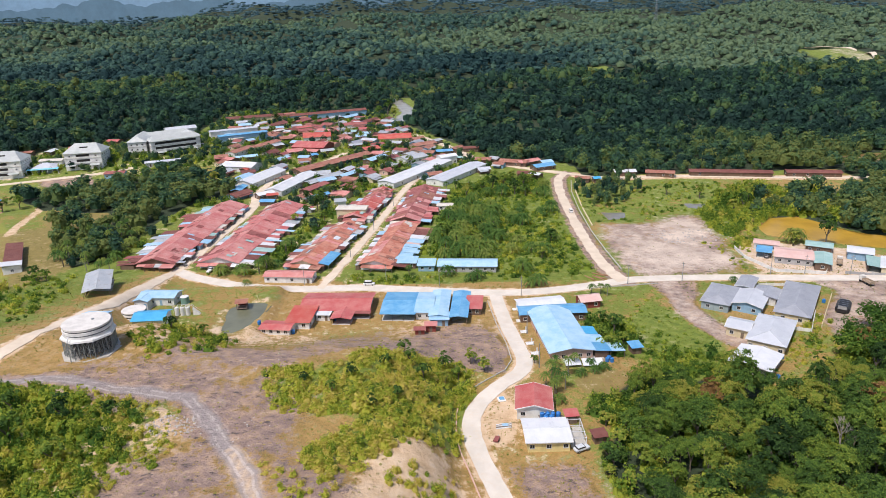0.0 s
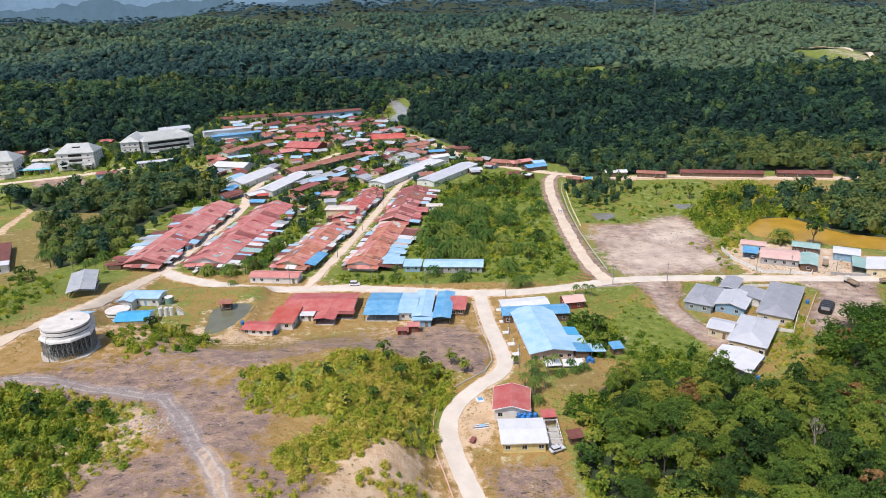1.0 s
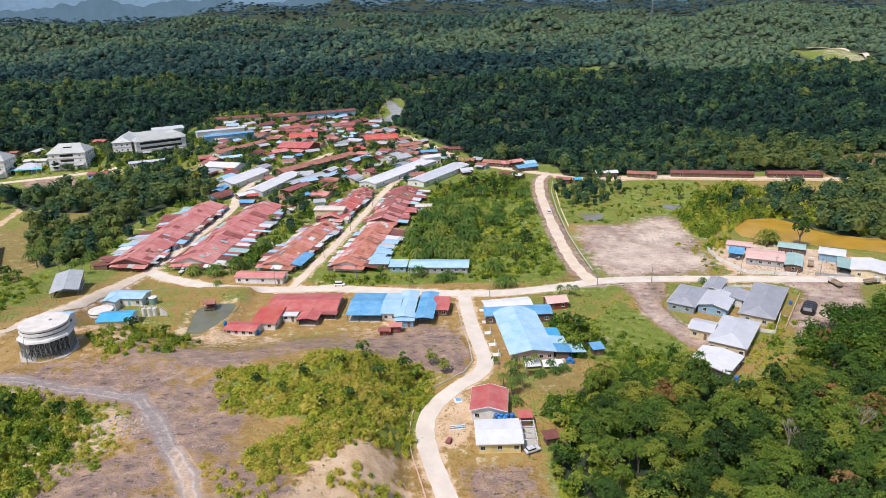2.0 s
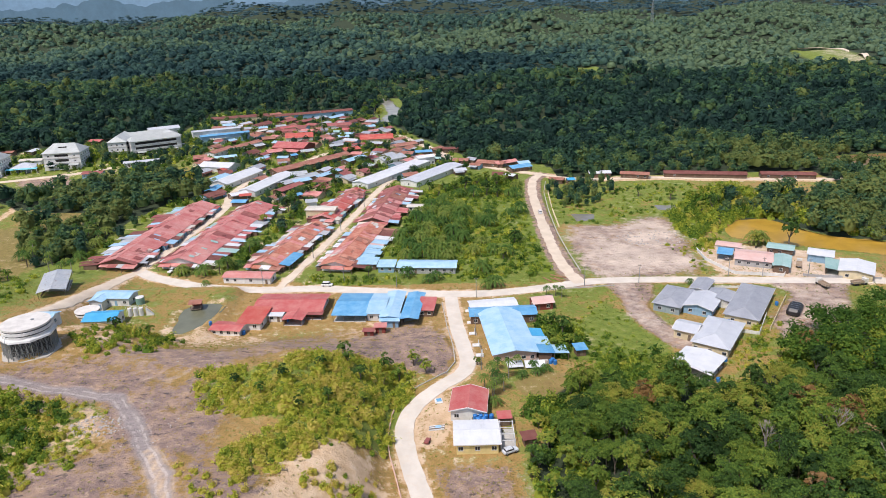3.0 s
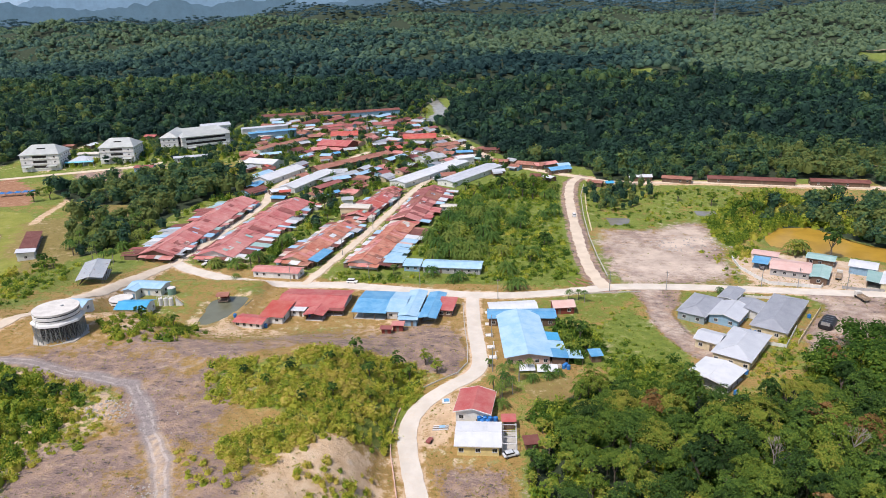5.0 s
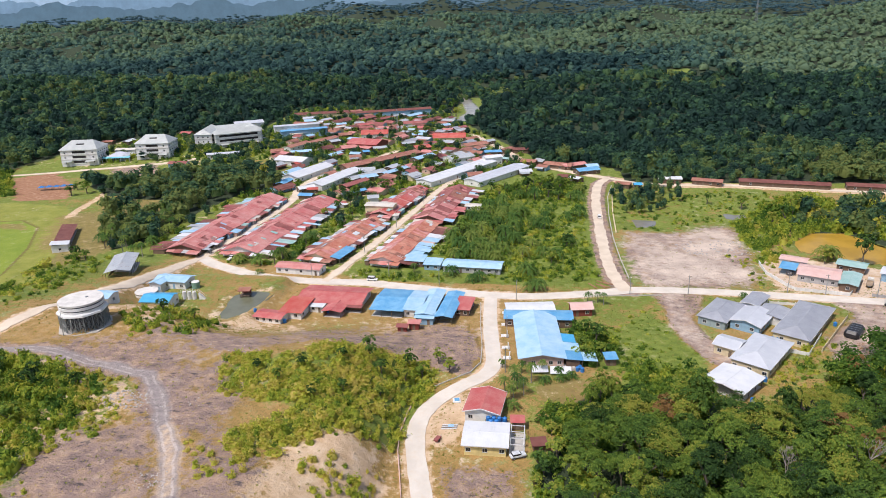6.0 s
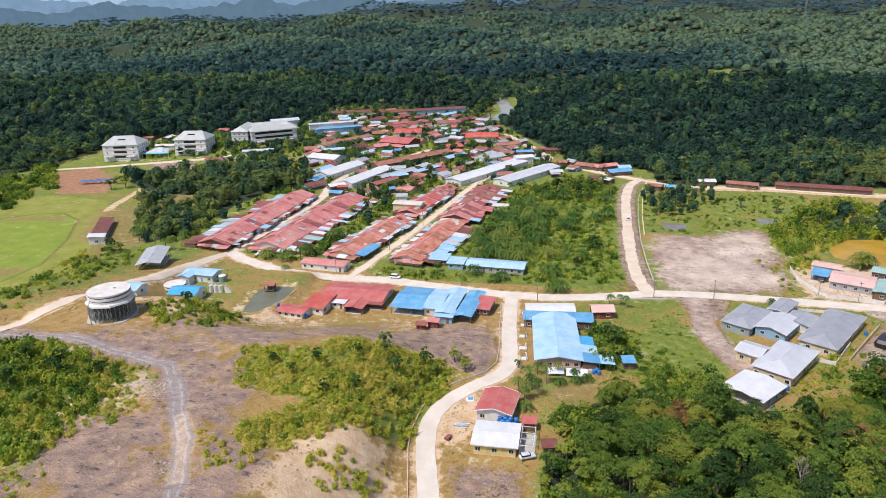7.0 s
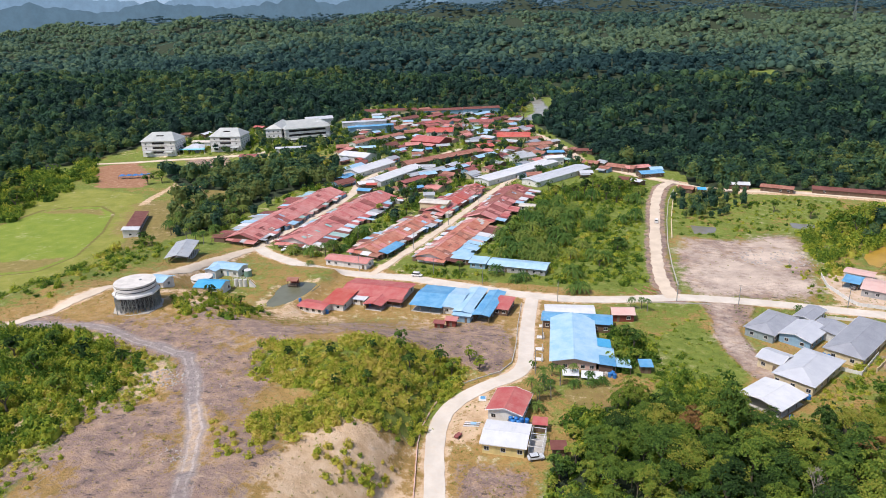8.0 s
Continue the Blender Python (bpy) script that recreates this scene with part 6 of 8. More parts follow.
def palm(seed, tall, span, label):
    rr = random.Random(seed)
    tree = thing("palm_tree", 0, 0, -500, 0, label, "palm tree", "palm trees")
    bm = bmesh.new()
    lean = rr.uniform(-0.12, 0.12), rr.uniform(-0.12, 0.12)
    spots = [(lean[0] * tall * (k / 5) ** 2, lean[1] * tall * (k / 5) ** 2, -0.4 + (tall + 0.4) * k / 5) for k in range(6)]
    for k in range(5):
        limb(bm, spots[k], spots[k + 1], 0.24 - 0.02 * k, 0.22 - 0.02 * k, 7)
    part("trunk", bm, PALE_BARK if tall > 5 else BARK, tree)
    verts, faces = [], []
    top = Vector(spots[-1])
    for k in range(21):
        turn, up = k * 2.399 + rr.uniform(-.2, .2), (0.25, 0.75, 1.25)[k % 3] + rr.uniform(-0.1, 0.15)
        out = Vector((math.cos(turn), math.sin(turn), 0))
        side = Vector((-out.y, out.x, 0))
        reach = span * rr.uniform(0.85, 1.1)
        rib = [top + out * reach * w * (0.98 - 0.2 * w * up) + Vector((0, 0, reach * (up * 0.95 * w - (0.3 + 0.85 * up) * w * w))) for w in [s / 10 for s in range(12)]]
        for s in range(1, 11):
            p, q = rib[s], rib[s].lerp(rib[s + 1], 0.9)
            wide = reach * 0.115 * math.sin(math.pi * (0.2 + 0.75 * s / 11)) + 0.04
            for sgn in (-1, 1):
                tip = p + side * sgn * wide + (rib[s + 1] - p) * 1.0 - Vector((0, 0, 0.35 * wide))
                n = len(verts)
                verts += [p, q, tip + (q - p) * 0.45, tip]
                faces.append((n, n + 1, n + 2, n + 3) if sgn > 0 else (n + 3, n + 2, n + 1, n))
    part("crown", mesh_of("crown", verts, faces, PALM_LEAF), None, tree)
    return tree


def bare_tree(seed, tall, label):
    rr = random.Random(seed)
    tree = thing("bare_tree", 0, 0, -500, 0, label, "tree", "trees")
    bm = bmesh.new()

    def fork(a, d, length, r, depth):
        b = a + d * length
        limb(bm, a, b, r, r * 0.65, 5)
        if depth:
            for _ in range(3):
                fork(b, (d + Vector((rr.uniform(-.8, .8), rr.uniform(-.8, .8), rr.uniform(-.1, .5)))).normalized(), length * 0.68, r * 0.6, depth - 1)
    fork(Vector((0, 0, -0.4)), Vector((0, 0, 1)), tall * 0.42, 0.2, 4)
    part("branches", bm, PALE_BARK, tree)
    return tree


WOOD = "broad green tree in the dense wood"
big_trees = [broadleaf(200 + k, rr, hh, tt, 2500, 0.88 * ss, TREE_LEAF, WOOD, nn) for k, (rr, hh, tt, ss, nn) in enumerate((
    (4.6, 4.0, 7.5, 0.22, 34), (3.8, 4.2, 8.5, 0.20, 26), (5.4, 3.8, 8.0, 0.25, 44), (4.0, 3.4, 6.0, 0.30, 22), (3.2, 3.8, 6.5, 0.19, 24), (4.8, 3.2, 7.0, 0.24, 38), (4.2, 5.0, 9.0, 0.27, 30)))]
layered = broadleaf(230, 5.8, 2.6, 8.0, 2300, 0.21, TREE_LEAF, "spreading tree with flat feathery layers of leaves", 20, 0.12)
small_trees = [broadleaf(240 + k, 2.6, 2.6, 4.2, 420, 0.30, TREE_LEAF, "small round green garden tree", 14) for k in range(3)]
dry_trees = [broadleaf(250 + k, 3.0, 2.6, 5.5, 620, 0.22, DRY_LEAF, "withered tree with orange-brown leaves", 14) for k in range(2)]
palms = [palm(260 + k, tt, ss, ll) for k, (tt, ss, ll) in enumerate(((3.2, 4.6, "squat oil palm with a broad green crown"), (2.4, 4.2, "young oil palm with a low green crown"),
                                                                       (6.5, 2.6, "coconut palm on a slim pale trunk"), (5.0, 2.7, "coconut palm with drooping fronds")))]
bare = [bare_tree(270, 8, "leafless grey tree among green crowns"), bare_tree(271, 7, "leafless grey tree among green crowns")]


def plant(ob, x, y, scale=1.0, tall=1.0, r=rng):
    return copy_thing(ob, pose(x, y, gz(x, y) - 0.1, 0, 0, r.uniform(0, 360)) @ Matrix.Diagonal((scale, scale, scale * tall, 1)))


WITHERED = ((88.6, 6.5, 0, 1.5), (97.8, 1.4, 1, 1.5), (92.5, -3.3, 2, 1.35), (75.3, -5.3, 3, 1.3), (79, -23.5, 0, 1.2), (51.8, 15.3, 1, 1.2), (109.3, 45, 0, 1.1), (96.8, -17, 2, 1.3))

# the near woods
x, y, rg = jittered(12, 180, -36, 92, 5.6, 41)
amount = forest_amount(x, y)
ok = (rg.random(len(x)) < amount) & in_wedge(x, y, 1.2, 0.82) & off_houses(x, y, 2.5) & off_roads(x, y, 1.5)
near_wood = sorted(zip(x[ok], y[ok]), key=lambda p: (p[0] - 60) ** 2 + (p[1] - 5) ** 2)
woods = random.Random(44)
for px_, py_ in near_wood[:210]:
    roll = woods.random()
    rim = float(near_poly(np.array([px_]), np.array([py_]), NEAR_WOOD)[0])
    edge = rim > -9
    if roll < 0.05 and px_ > 75:
        plant(woods.choice(dry_trees), px_, py_, woods.uniform(0.8, 1.2), 1.0, woods)
    elif roll < 0.09 and px_ > 75:
        plant(woods.choice(bare), px_, py_, woods.uniform(0.8, 1.1), 1.0, woods)
    elif rim > -6:
        plant(woods.choice(small_trees), px_, py_, woods.uniform(0.5, 0.95), woods.uniform(0.6, 1.0), woods)
    elif roll < 0.30:
        plant(layered, px_, py_, woods.uniform(0.65, 1.0), woods.uniform(0.8, 1.1), woods)
    else:
        plant(woods.choice(big_trees), px_, py_, woods.uniform(0.45, 0.75) if edge else woods.uniform(0.6, 1.15), woods.uniform(0.85, 1.35), woods)
for px_, py_, kind, size in WITHERED:
    plant((dry_trees + bare)[kind], px_, py_, size, 1.25, woods)
rest = np.array(near_wood[210:]).reshape(-1, 2)
if len(rest):
    near_crowns = [crown(4.4, 4.2, 7.0, 14, 420, 0.40, 480 + k, hull=0.42) for k in range(5)]
    scatter("wood", near_crowns, rest[:, 0], rest[:, 1], ground_height(rest[:, 0], rest[:, 1]), rg.uniform(0.7, 1.1, len(rest)), np.clip(0.14 + 0.14 * rg.normal(size=len(rest)), 0, 1), BUSH_LEAF,
            "dense green wood below the houses", "forest", 45)
# undergrowth that fills the wood
x, y, rg = jittered(12, 180, -36, 92, 3.4, 46)
ok = (rg.random(len(x)) < forest_amount(x, y) * 0.75) & in_wedge(x, y, 1.2, 0.82) & off_houses(x, y, 1.0) & off_roads(x, y)
x, y = x[ok], y[ok]
scatter("shrubs", bushes, x, y, ground_height(x, y), rg.uniform(0.8, 1.9, len(x)), np.clip(0.36 + 0.16 * rg.normal(size=len(x)) + 0.2 * ease((x - 95) / 40), 0, 1), BUSH_LEAF,
        "green undergrowth of the near wood", "shrubs", 47, rg.uniform(0.8, 1.5, len(x)))

# slim trees in the swamp beside the road
x, y, rg = jittered(56, 116, 222, 292, 4.2, 48)
ok = (near_poly(x, y, [(60, 228), (77, 225), (97, 250), (106, 282), (72, 286), (60, 262)]) < 0) & (rg.random(len(x)) < 0.5) & off_roads(x, y, 1.0) & off_houses(x, y, 1.0)
x, y = x[ok], y[ok]
scatter("swamp_trees", fine_crowns, x, y, ground_height(x, y) - 0.5, rg.uniform(0.35, 0.65, len(x)), np.clip(0.66 + 0.2 * rg.normal(size=len(x)), 0, 1), FOREST_LEAF,
        "slim dark green trees growing in the swamp", "trees", 49, rg.uniform(1.0, 1.7, len(x)))

# oil palms of the plantation and palms by the long houses
x, y, rg = jittered(-30, 46, 120, 272, 7.4, 51)
ok = (near_poly(x, y, PLANTATION) < -2) & (rg.random(len(x)) < np.clip(0.95 - (x + 4) / 40 - np.maximum(0, y - 215) / 60, 0.12, 0.95)) & off_roads(x, y, 1) & off_houses(x, y, 1.5)
for px_, py_ in zip(x[ok], y[ok]):
    plant(rng.choice(palms[:2]), px_, py_, rng.uniform(1.0, 1.4), 1.15)
x, y, rg = jittered(-215, -78, 126, 215, 7.5, 53)
grove = ((near_poly(x, y, [(-213, 170), (-217, 213), (-180, 205), (-172, 158), (-150, 146), (-166, 134), (-193, 143)]) < 0) | (near_poly(x, y, ROAD_PALMS) < 0)) & off_roads(x, y, 1) & off_houses(x, y, 0.5)
for px_, py_ in zip(x[grove], y[grove]):
    plant(rng.choice(palms), px_, py_, rng.uniform(0.9, 1.25))
for px_, py_, kind, size in ((-18, 124, 0, 1.0), (-35, 126, 3, 0.8), (18, 111, 0, 1.1), (15, 109.5, 1, 1.0), (-6, 119, 0, 0.9), (-9, 118, 1, 0.9), (17, 36, 2, 0.9), (12, 35, 3, 1.0),
                             (20, 43, 3, 0.7), (14, 41, 3, 0.7), (25, 43, 1, 0.6), (29, 41, 1, 0.6), (12, 27, 2, 0.8), (9.5, 30, 3, 0.9), (37, 99, 3, 0.8), (43, 98, 2, 0.7), (41, 100, 3, 0.75),
                             (-103, 120.5, 1, 0.6), (96.5, 109, 1, 0.6), (-154, 293, 2, 0.9), (-119, 300, 2, 0.8), (-54, 331, 2, 0.8), (14, 281, 2, 0.9), (-18, 264, 2, 0.9), (-4, 272, 2, 0.8),
                             (-2, 262, 3, 0.9), (6, 270, 3, 0.9), (142, 155, 0, 1.5), (146, 157, 1, 1.2), (13, 32, 3, 0.9), (15, 29, 2, 0.8), (11.5, 26, 3, 0.8), (12, 22, 1, 0.7), (21, 37, 1, 0.6), (26, 39, 1, 0.6), (-2, 45, 1, 0.0)):
    if size:
        plant(palms[kind], px_, py_, size)

# garden and village trees
for px_, py_, size in ((-72, 279, 1.2), (-78, 266, 1.3), (-86, 260, 1.2), (-76, 300, 1.3), (-68, 316, 1.2), (-60, 358, 1.4), (-52, 306, 1.1), (-62, 332, 1.3), (-93, 246, 1.3), (-101, 247, 1.1),
                       (-92, 230, 1.2), (-96, 218, 1.1), (-100, 205, 1.0), (-84, 205, 1.0), (-90, 238, 1.3), (-160, 384, 1.3), (-137, 351, 1.2), (-185, 535, 1.6), (-75, 384, 1.3), (-60, 395, 1.2), (-44, 345, 1.2)):
    plant(rng.choice(small_trees), px_, py_, size, rng.uniform(0.9, 1.2))
for px_, py_, size in ((-91, 447, 1.3), (-115, 490, 1.5), (-105, 465, 1.4), (-80, 610, 2.6), (-88, 590, 2.0), (-70, 560, 1.7), (-85, 462, 1.4), (-172, 462, 1.4), (-165, 345, 1.1), (-172, 296, 1.4),
                       (-20, 176, 1.4), (18, 274, 1.4), (10, 262, 1.5), (23, 254, 1.4), (140, 150, 1.2), (155, 150, 1.7), (112, 246, 1.0), (128, 236, 1.2), (134, 204, 1.3), (142, 210, 1.4), (150, 222, 1.5), (140, 226, 1.2)):
    plant(rng.choice(small_trees), px_, py_, size, rng.uniform(0.9, 1.3))
for px_, py_, size in ((-198, 131, 1.1), (-192, 129, 1.0), (-195, 127, 0.9), (29, 250, 1.3), (-2, 183, 1.5), (-6, 168, 1.4), (31, 163, 1.2), (24, 142, 1.1), (33, 62, 0.9), (38, 66, 1.1), (35, 72, 1.0),
                       (34, 55, 0.9), (39, 57, 0.8), (8, 44, 0.5), (-20, 30, 0.7), (-26, 26, 0.8), (-36, 22, 0.7), (-44, 12, 0.65), (-32, 8, 0.7), (-24, 16, 0.75), (-48, 4, 0.6), (-30, 30, 0.7), (-16, 36, 0.8), (-38, 0, 0.6), (-56, 10, 0.6), (-110, -6, 1.1), (-118, -14, 1.2), (-104, -22, 1.1), (-126, 0, 1.0), (-100, -4, 0.8), (-112, -30, 1.3), (-134, -6, 1.1), (-6, 250, 1.3), (4, 262, 1.2), (24, 284, 1.3), (34, 280, 1.2), (-12, 270, 1.1), (30, 270, 1.4), (38, 288, 1.2), (14, 292, 1.1), (-8, 40, 0.9), (-12, 44, 0.8), (-20, 38, 0.9), (-32, 36, 0.8), (20, -4, 1.1), (24, 2, 1.0), (-105, 48, 0.8), (-98, 54, 0.8), (-283, 246, 1.3), (-276, 252, 1.5), (-290, 262, 1.0), (-324, 177, 1.8), (-336, 190, 2.0), (-330, 200, 1.8), (-350, 205, 2.2), (-362, 212, 2.0)):
    plant(rng.choice(small_trees), px_, py_, size, rng.uniform(0.8, 1.1))
for ob in big_trees + [layered] + small_trees + dry_trees + palms + bare:
    for child in list(ob.children):
        bpy.data.objects.remove(child)
    bpy.data.objects.remove(ob)

# ---- water tank on the hill ----
OLD_STEEL = plain("old_steel", (0.26, 0.29, 0.29), 0.6, 0.2)
DARK_STEEL = plain("dark_steel", (0.07, 0.075, 0.08), 0.7, 0.2)


def water_tank(x, y):
    tank = thing("water_tank", x, y, gz(x, y) - 0.1, 12, "round white concrete water tank on a steel lattice frame", "water tank")
    pad = bmesh.new()
    drum(pad, 0, 0, -1.2, 8.4, 8.2, 1.5, 8)
    part("base_slab", pad, CONCRETE, tank)
    r_out, top = 7.0, 5.6
    corners = [(r_out * math.cos(radians(45 * k + 22.5)), r_out * math.sin(radians(45 * k + 22.5))) for k in range(8)]
    for k in range(8):
        (ax, ay), (bx, by) = corners[k], corners[(k + 1) % 8]
        spots = [(ax + (bx - ax) * u, ay + (by - ay) * u) for u in (0, 0.25, 0.5, 0.75)]
        nexts = spots[1:] + [(bx, by)]
        for sx, sy in spots:
            part("column", bar(bmesh.new(), (sx, sy, 0.2), (sx, sy, top), 0.16), OLD_STEEL, tank)
        for (px_, py_), (qx, qy) in zip(spots, nexts):
            braces = bmesh.new()
            for z0 in (0.3, 2.9):
                bar(braces, (px_, py_, z0), (qx, qy, z0 + 2.5), 0.09)
                bar(braces, (qx, qy, z0), (px_, py_, z0 + 2.5), 0.09)
            bar(braces, (px_, py_, 2.85), (qx, qy, 2.85), 0.1)
            part("brace", braces, OLD_STEEL, tank)
    # added dark bars that make the inside of the lattice look shaded
    inner = bmesh.new()
    for k in range(16):
        a = k * math.pi / 8
        bar(inner, (5.2 * math.cos(a), 5.2 * math.sin(a), 0.2), (5.2 * math.cos(a + 0.4), 5.2 * math.sin(a + 0.4), top), 0.3)
        bar(inner, (5.2 * math.cos(a), 5.2 * math.sin(a), 0.2), (5.2 * math.cos(a - 0.4), 5.2 * math.sin(a - 0.4), top), 0.3)
        bar(inner, (3.6 * math.cos(a), 3.6 * math.sin(a), 0.2), (3.6 * math.cos(a), 3.6 * math.sin(a), top), 0.4)
        bar(inner, (2.2 * math.cos(a), 2.2 * math.sin(a), 0.2), (2.2 * math.cos(a), 2.2 * math.sin(a), top), 0.2)
    part("inner_frame", inner, DARK_STEEL, tank)
    skirt = bmesh.new()
    bmesh.ops.create_cone(skirt, cap_ends=True, segments=8, radius1=7.5, radius2=7.4, depth=0.5, matrix=pose(0, 0, top + 0.17, 0, 0, 22.5))
    bmesh.ops.create_cone(skirt, cap_ends=False, segments=8, radius1=7.4, radius2=6.7, depth=0.5, matrix=pose(0, 0, top + 0.7, 0, 0, 22.5))
    part("skirt", skirt, WALL["white"], tank)
    for z, r, h, mat, nm in ((6.3, 6.5, 0.75, WALL["white"], "ring"), (7.05, 6.3, 0.4, DARK_STEEL, "dark_band"), (7.4, 6.55, 0.85, WALL["white"], "ring"), (8.25, 6.3, 0.45, DARK_STEEL, "dark_band"), (8.65, 6.5, 0.55, PALE_CONCRETE, "roof_slab")):
        part(nm, drum(bmesh.new(), 0, 0, z, r, r, h, 40), mat, tank)
    part("hatch", drum(bmesh.new(), 1.5, 1.0, 9.15, 0.45, 0.45, 0.25, 14), STEEL, tank)
    pipe = bmesh.new()
    bar(pipe, (-3.6, -7.3, 0.1), (-3.6, -7.3, 6.2), 0.2)
    bar(pipe, (-3.6, -7.3, 6.2), (-3.4, -6.2, 7.6), 0.2)
    part("pipe", pipe, STEEL, tank)


water_tank(-122, 32.3)

low_tank = thing("water_tank", -134, 84, 3.0, 0, "low round white concrete water tank", "water tank")
for z, r, h, mat, nm in ((-0.5, 4.4, 1.6, WALL["white"], "wall"), (1.1, 4.2, 0.5, DARK_STEEL, "dark_band"), (1.6, 4.4, 0.8, WALL["white"], "ring"), (2.4, 4.2, 0.45, DARK_STEEL, "dark_band"), (2.85, 4.35, 0.25, PALE_CONCRETE, "roof_slab")):
    part(nm, drum(bmesh.new(), 0, 0, z, r, r, h, 32), mat, low_tank)
green_tank = thing("water_tank", -119.5, 95.5, 3.0, 0, "small green round water tank beside the office", "water tank")
part("shell", drum(bmesh.new(), 0, 0, -0.2, 1.6, 1.6, 2.9, 24), plain("green_paint", (0.20, 0.34, 0.28), 0.5), green_tank)
part("lid", drum(bmesh.new(), 0, 0, 2.7, 1.62, 1.4, 0.22, 24), FASCIA, green_tank)
stack = thing("filter_frame", -116.5, 84.5, 3.0, 3, "white pipes and stairs between the pump houses", "pipework", "pump station")
for k in range(3):
    part("vessel", drum(bmesh.new(), k * 2.0 - 2, 0, 0, 0.8, 0.8, 3.0, 16), WALL["white"], stack)
stairs = bmesh.new()
for k in range(8):
    box(stairs, 4.2 + 0.3 * k, 0, 0, 0.3, 1.1, 2.6 - 0.3 * k)
part("stairs", stairs, WALL["white"], stack)
rails = bmesh.new()
for sy in (-0.6, 0.6):
    bar(rails, (4.0, sy, 3.5), (6.6, sy, 1.1), 0.07)
    bar(rails, (-3, sy, 3.9), (4.0, sy, 3.9), 0.07)
    for k in range(6):
        bar(rails, (-3 + 1.4 * k, sy, 0.0), (-3 + 1.4 * k, sy, 3.9), 0.07)
part("rail", rails, FASCIA, stack)


# ---- school ----
def school_block(x, y, yaw, L, W, storeys, label, gap=True, roof="school_grey"):
    """Storeys of galleries and window bands under a broad hipped roof."""
    z = gz(x, y)
    block = thing("school_building", x, y, z, yaw, label, "school", "school buildings")
    h, open_part = 3.7, 0.34 if gap else 0.8
    bm = bmesh.new()
    box(bm, 0, 0, -1.5, L - 1.6, W - 1.6, 1.5 + h * storeys)
    part("wall", bm, WALL["white"], block)
    for s in range(storeys):
        if s:
            part("floor_slab", box(bmesh.new(), 0, 0, s * h - 0.12, L - 1.0, W - 1.0, 0.24), CONCRETE, block)
        # flat near-black panels on the wall stand in for shade inside the galleries
        band = bmesh.new()
        box(band, 0, -(W / 2 - 0.79), s * h + 1.15, L * open_part, 0.06, 1.75)
        box(band, 0, W / 2 - 0.79, s * h + 1.15, L * open_part, 0.06, 1.75)
        part("gallery", band, DARK, block)
        part("parapet", box(bmesh.new(), 0, -(W / 2 - 0.62), s * h + 0.1, L * (open_part + 0.02), 0.12, 1.0), WALL["white"], block)
        n = max(2, int(L / 5.5))
        for k in range(n):
            u = (L - 3) * ((k + 0.5) / n - 0.5)
            if abs(u) > L * open_part / 2 + 0.9:
                for sgn, turn in ((-1, 0), (1, 180)):
                    opening(block, "window", u, sgn * (W / 2 - 0.78), s * h + 1.0, turn)
        m = max(2, int(W / 4.5))
        for k in range(m):
            u = (W - 3) * ((k + 0.5) / m - 0.5)
            for sgn, turn in ((-1, -90), (1, 90)):
                opening(block, "window", sgn * (L / 2 - 0.78), u, s * h + 1.0, turn)
    e, rise, w2, l2 = h * storeys, math.tan(radians(27)) * W / 2, W / 2, L / 2
    cut = min(w2 * 0.6, l2 * 0.45)
    mat = ROOF[roof]
    part("roof_slope", slope_mesh(-l2, l2, -w2, e, 0, e + rise, mat, cut0=cut, cut1=cut), None, block)
    part("roof_slope", slope_mesh(-l2, l2, w2, e, 0, e + rise, mat, cut0=cut, cut1=cut), None, block)
    part("roof_hip", hip_mesh(-l2, -w2, w2, e, -l2 + cut, e + rise, mat), None, block)
    part("roof_hip", hip_mesh(l2, -w2, w2, e, l2 - cut, e + rise, mat), None, block)
    if gap:
        part("roof_vent", box(bmesh.new(), 0, -w2 * 0.42, e + rise * 0.5, L * 0.2, 1.4, 0.9), DARK, block)
    for sgn in (-1, 1):
        part("porch_roof", slope_mesh(sgn * l2 * 0.6 - 3.5, sgn * l2 * 0.6 + 3.5, -w2 - 3.4, 2.6, -w2 + 0.7, 3.4, mat), None, block)
        for u in (-3, 3):
            post(block, sgn * l2 * 0.6 + u, -w2 - 3.1, -1.0, 2.65, True)
    return block


school_block(-334.5, 337.5, 12, 29, 23, 3, "three-storey white school hostel with a pale grey hipped roof")
school_block(-283, 354, 9, 27, 22, 3, "three-storey white school hostel with a pale grey hipped roof")
school_block(-260, 395.5, 102, 36, 15, 3, "white school wing with windows on three floors", gap=False)
school_block(-233, 393, 35, 39, 13, 3, "long white classroom block with open galleries", gap=False)
school_block(-247.5, 413, 35, 39, 12, 3, "rear white classroom block with a pale grey roof", gap=False)
school_block(-227, 412, 125, 22, 12, 3, "white classroom wing closing the courtyard", gap=False)
hall = house(-309.5, 344, 12, 17, 14, "pale_grey", "teal", eave=3.0, pitch=22, shape="hip", label="school hall with a grey hipped roof and turquoise eaves", name="school_hall", category="school")
lean_to(hall, -10.5, 10.5, -9.6, -6.5, 2.5, 3.1, sheet_metal("roof_turquoise", (0.12, 0.50, 0.58), (0.20, 0.58, 0.64)), pale=True)
house(-192, 440, 30, 42, 9, "blue", "blue", eave=6.0, pitch=10, label="long two-storey blue school block", name="school_building", category="school", group="school buildings")
house(-205, 458, 28, 42, 9, "pale_grey", "white", eave=6.5, pitch=10, label="long two-storey white school block", name="school_building", category="school", group="school buildings")
v, f = strip([(-372, 300), (-350, 307), (-314, 319), (-265, 334), (-246, 345)], 4.5, 0.15)
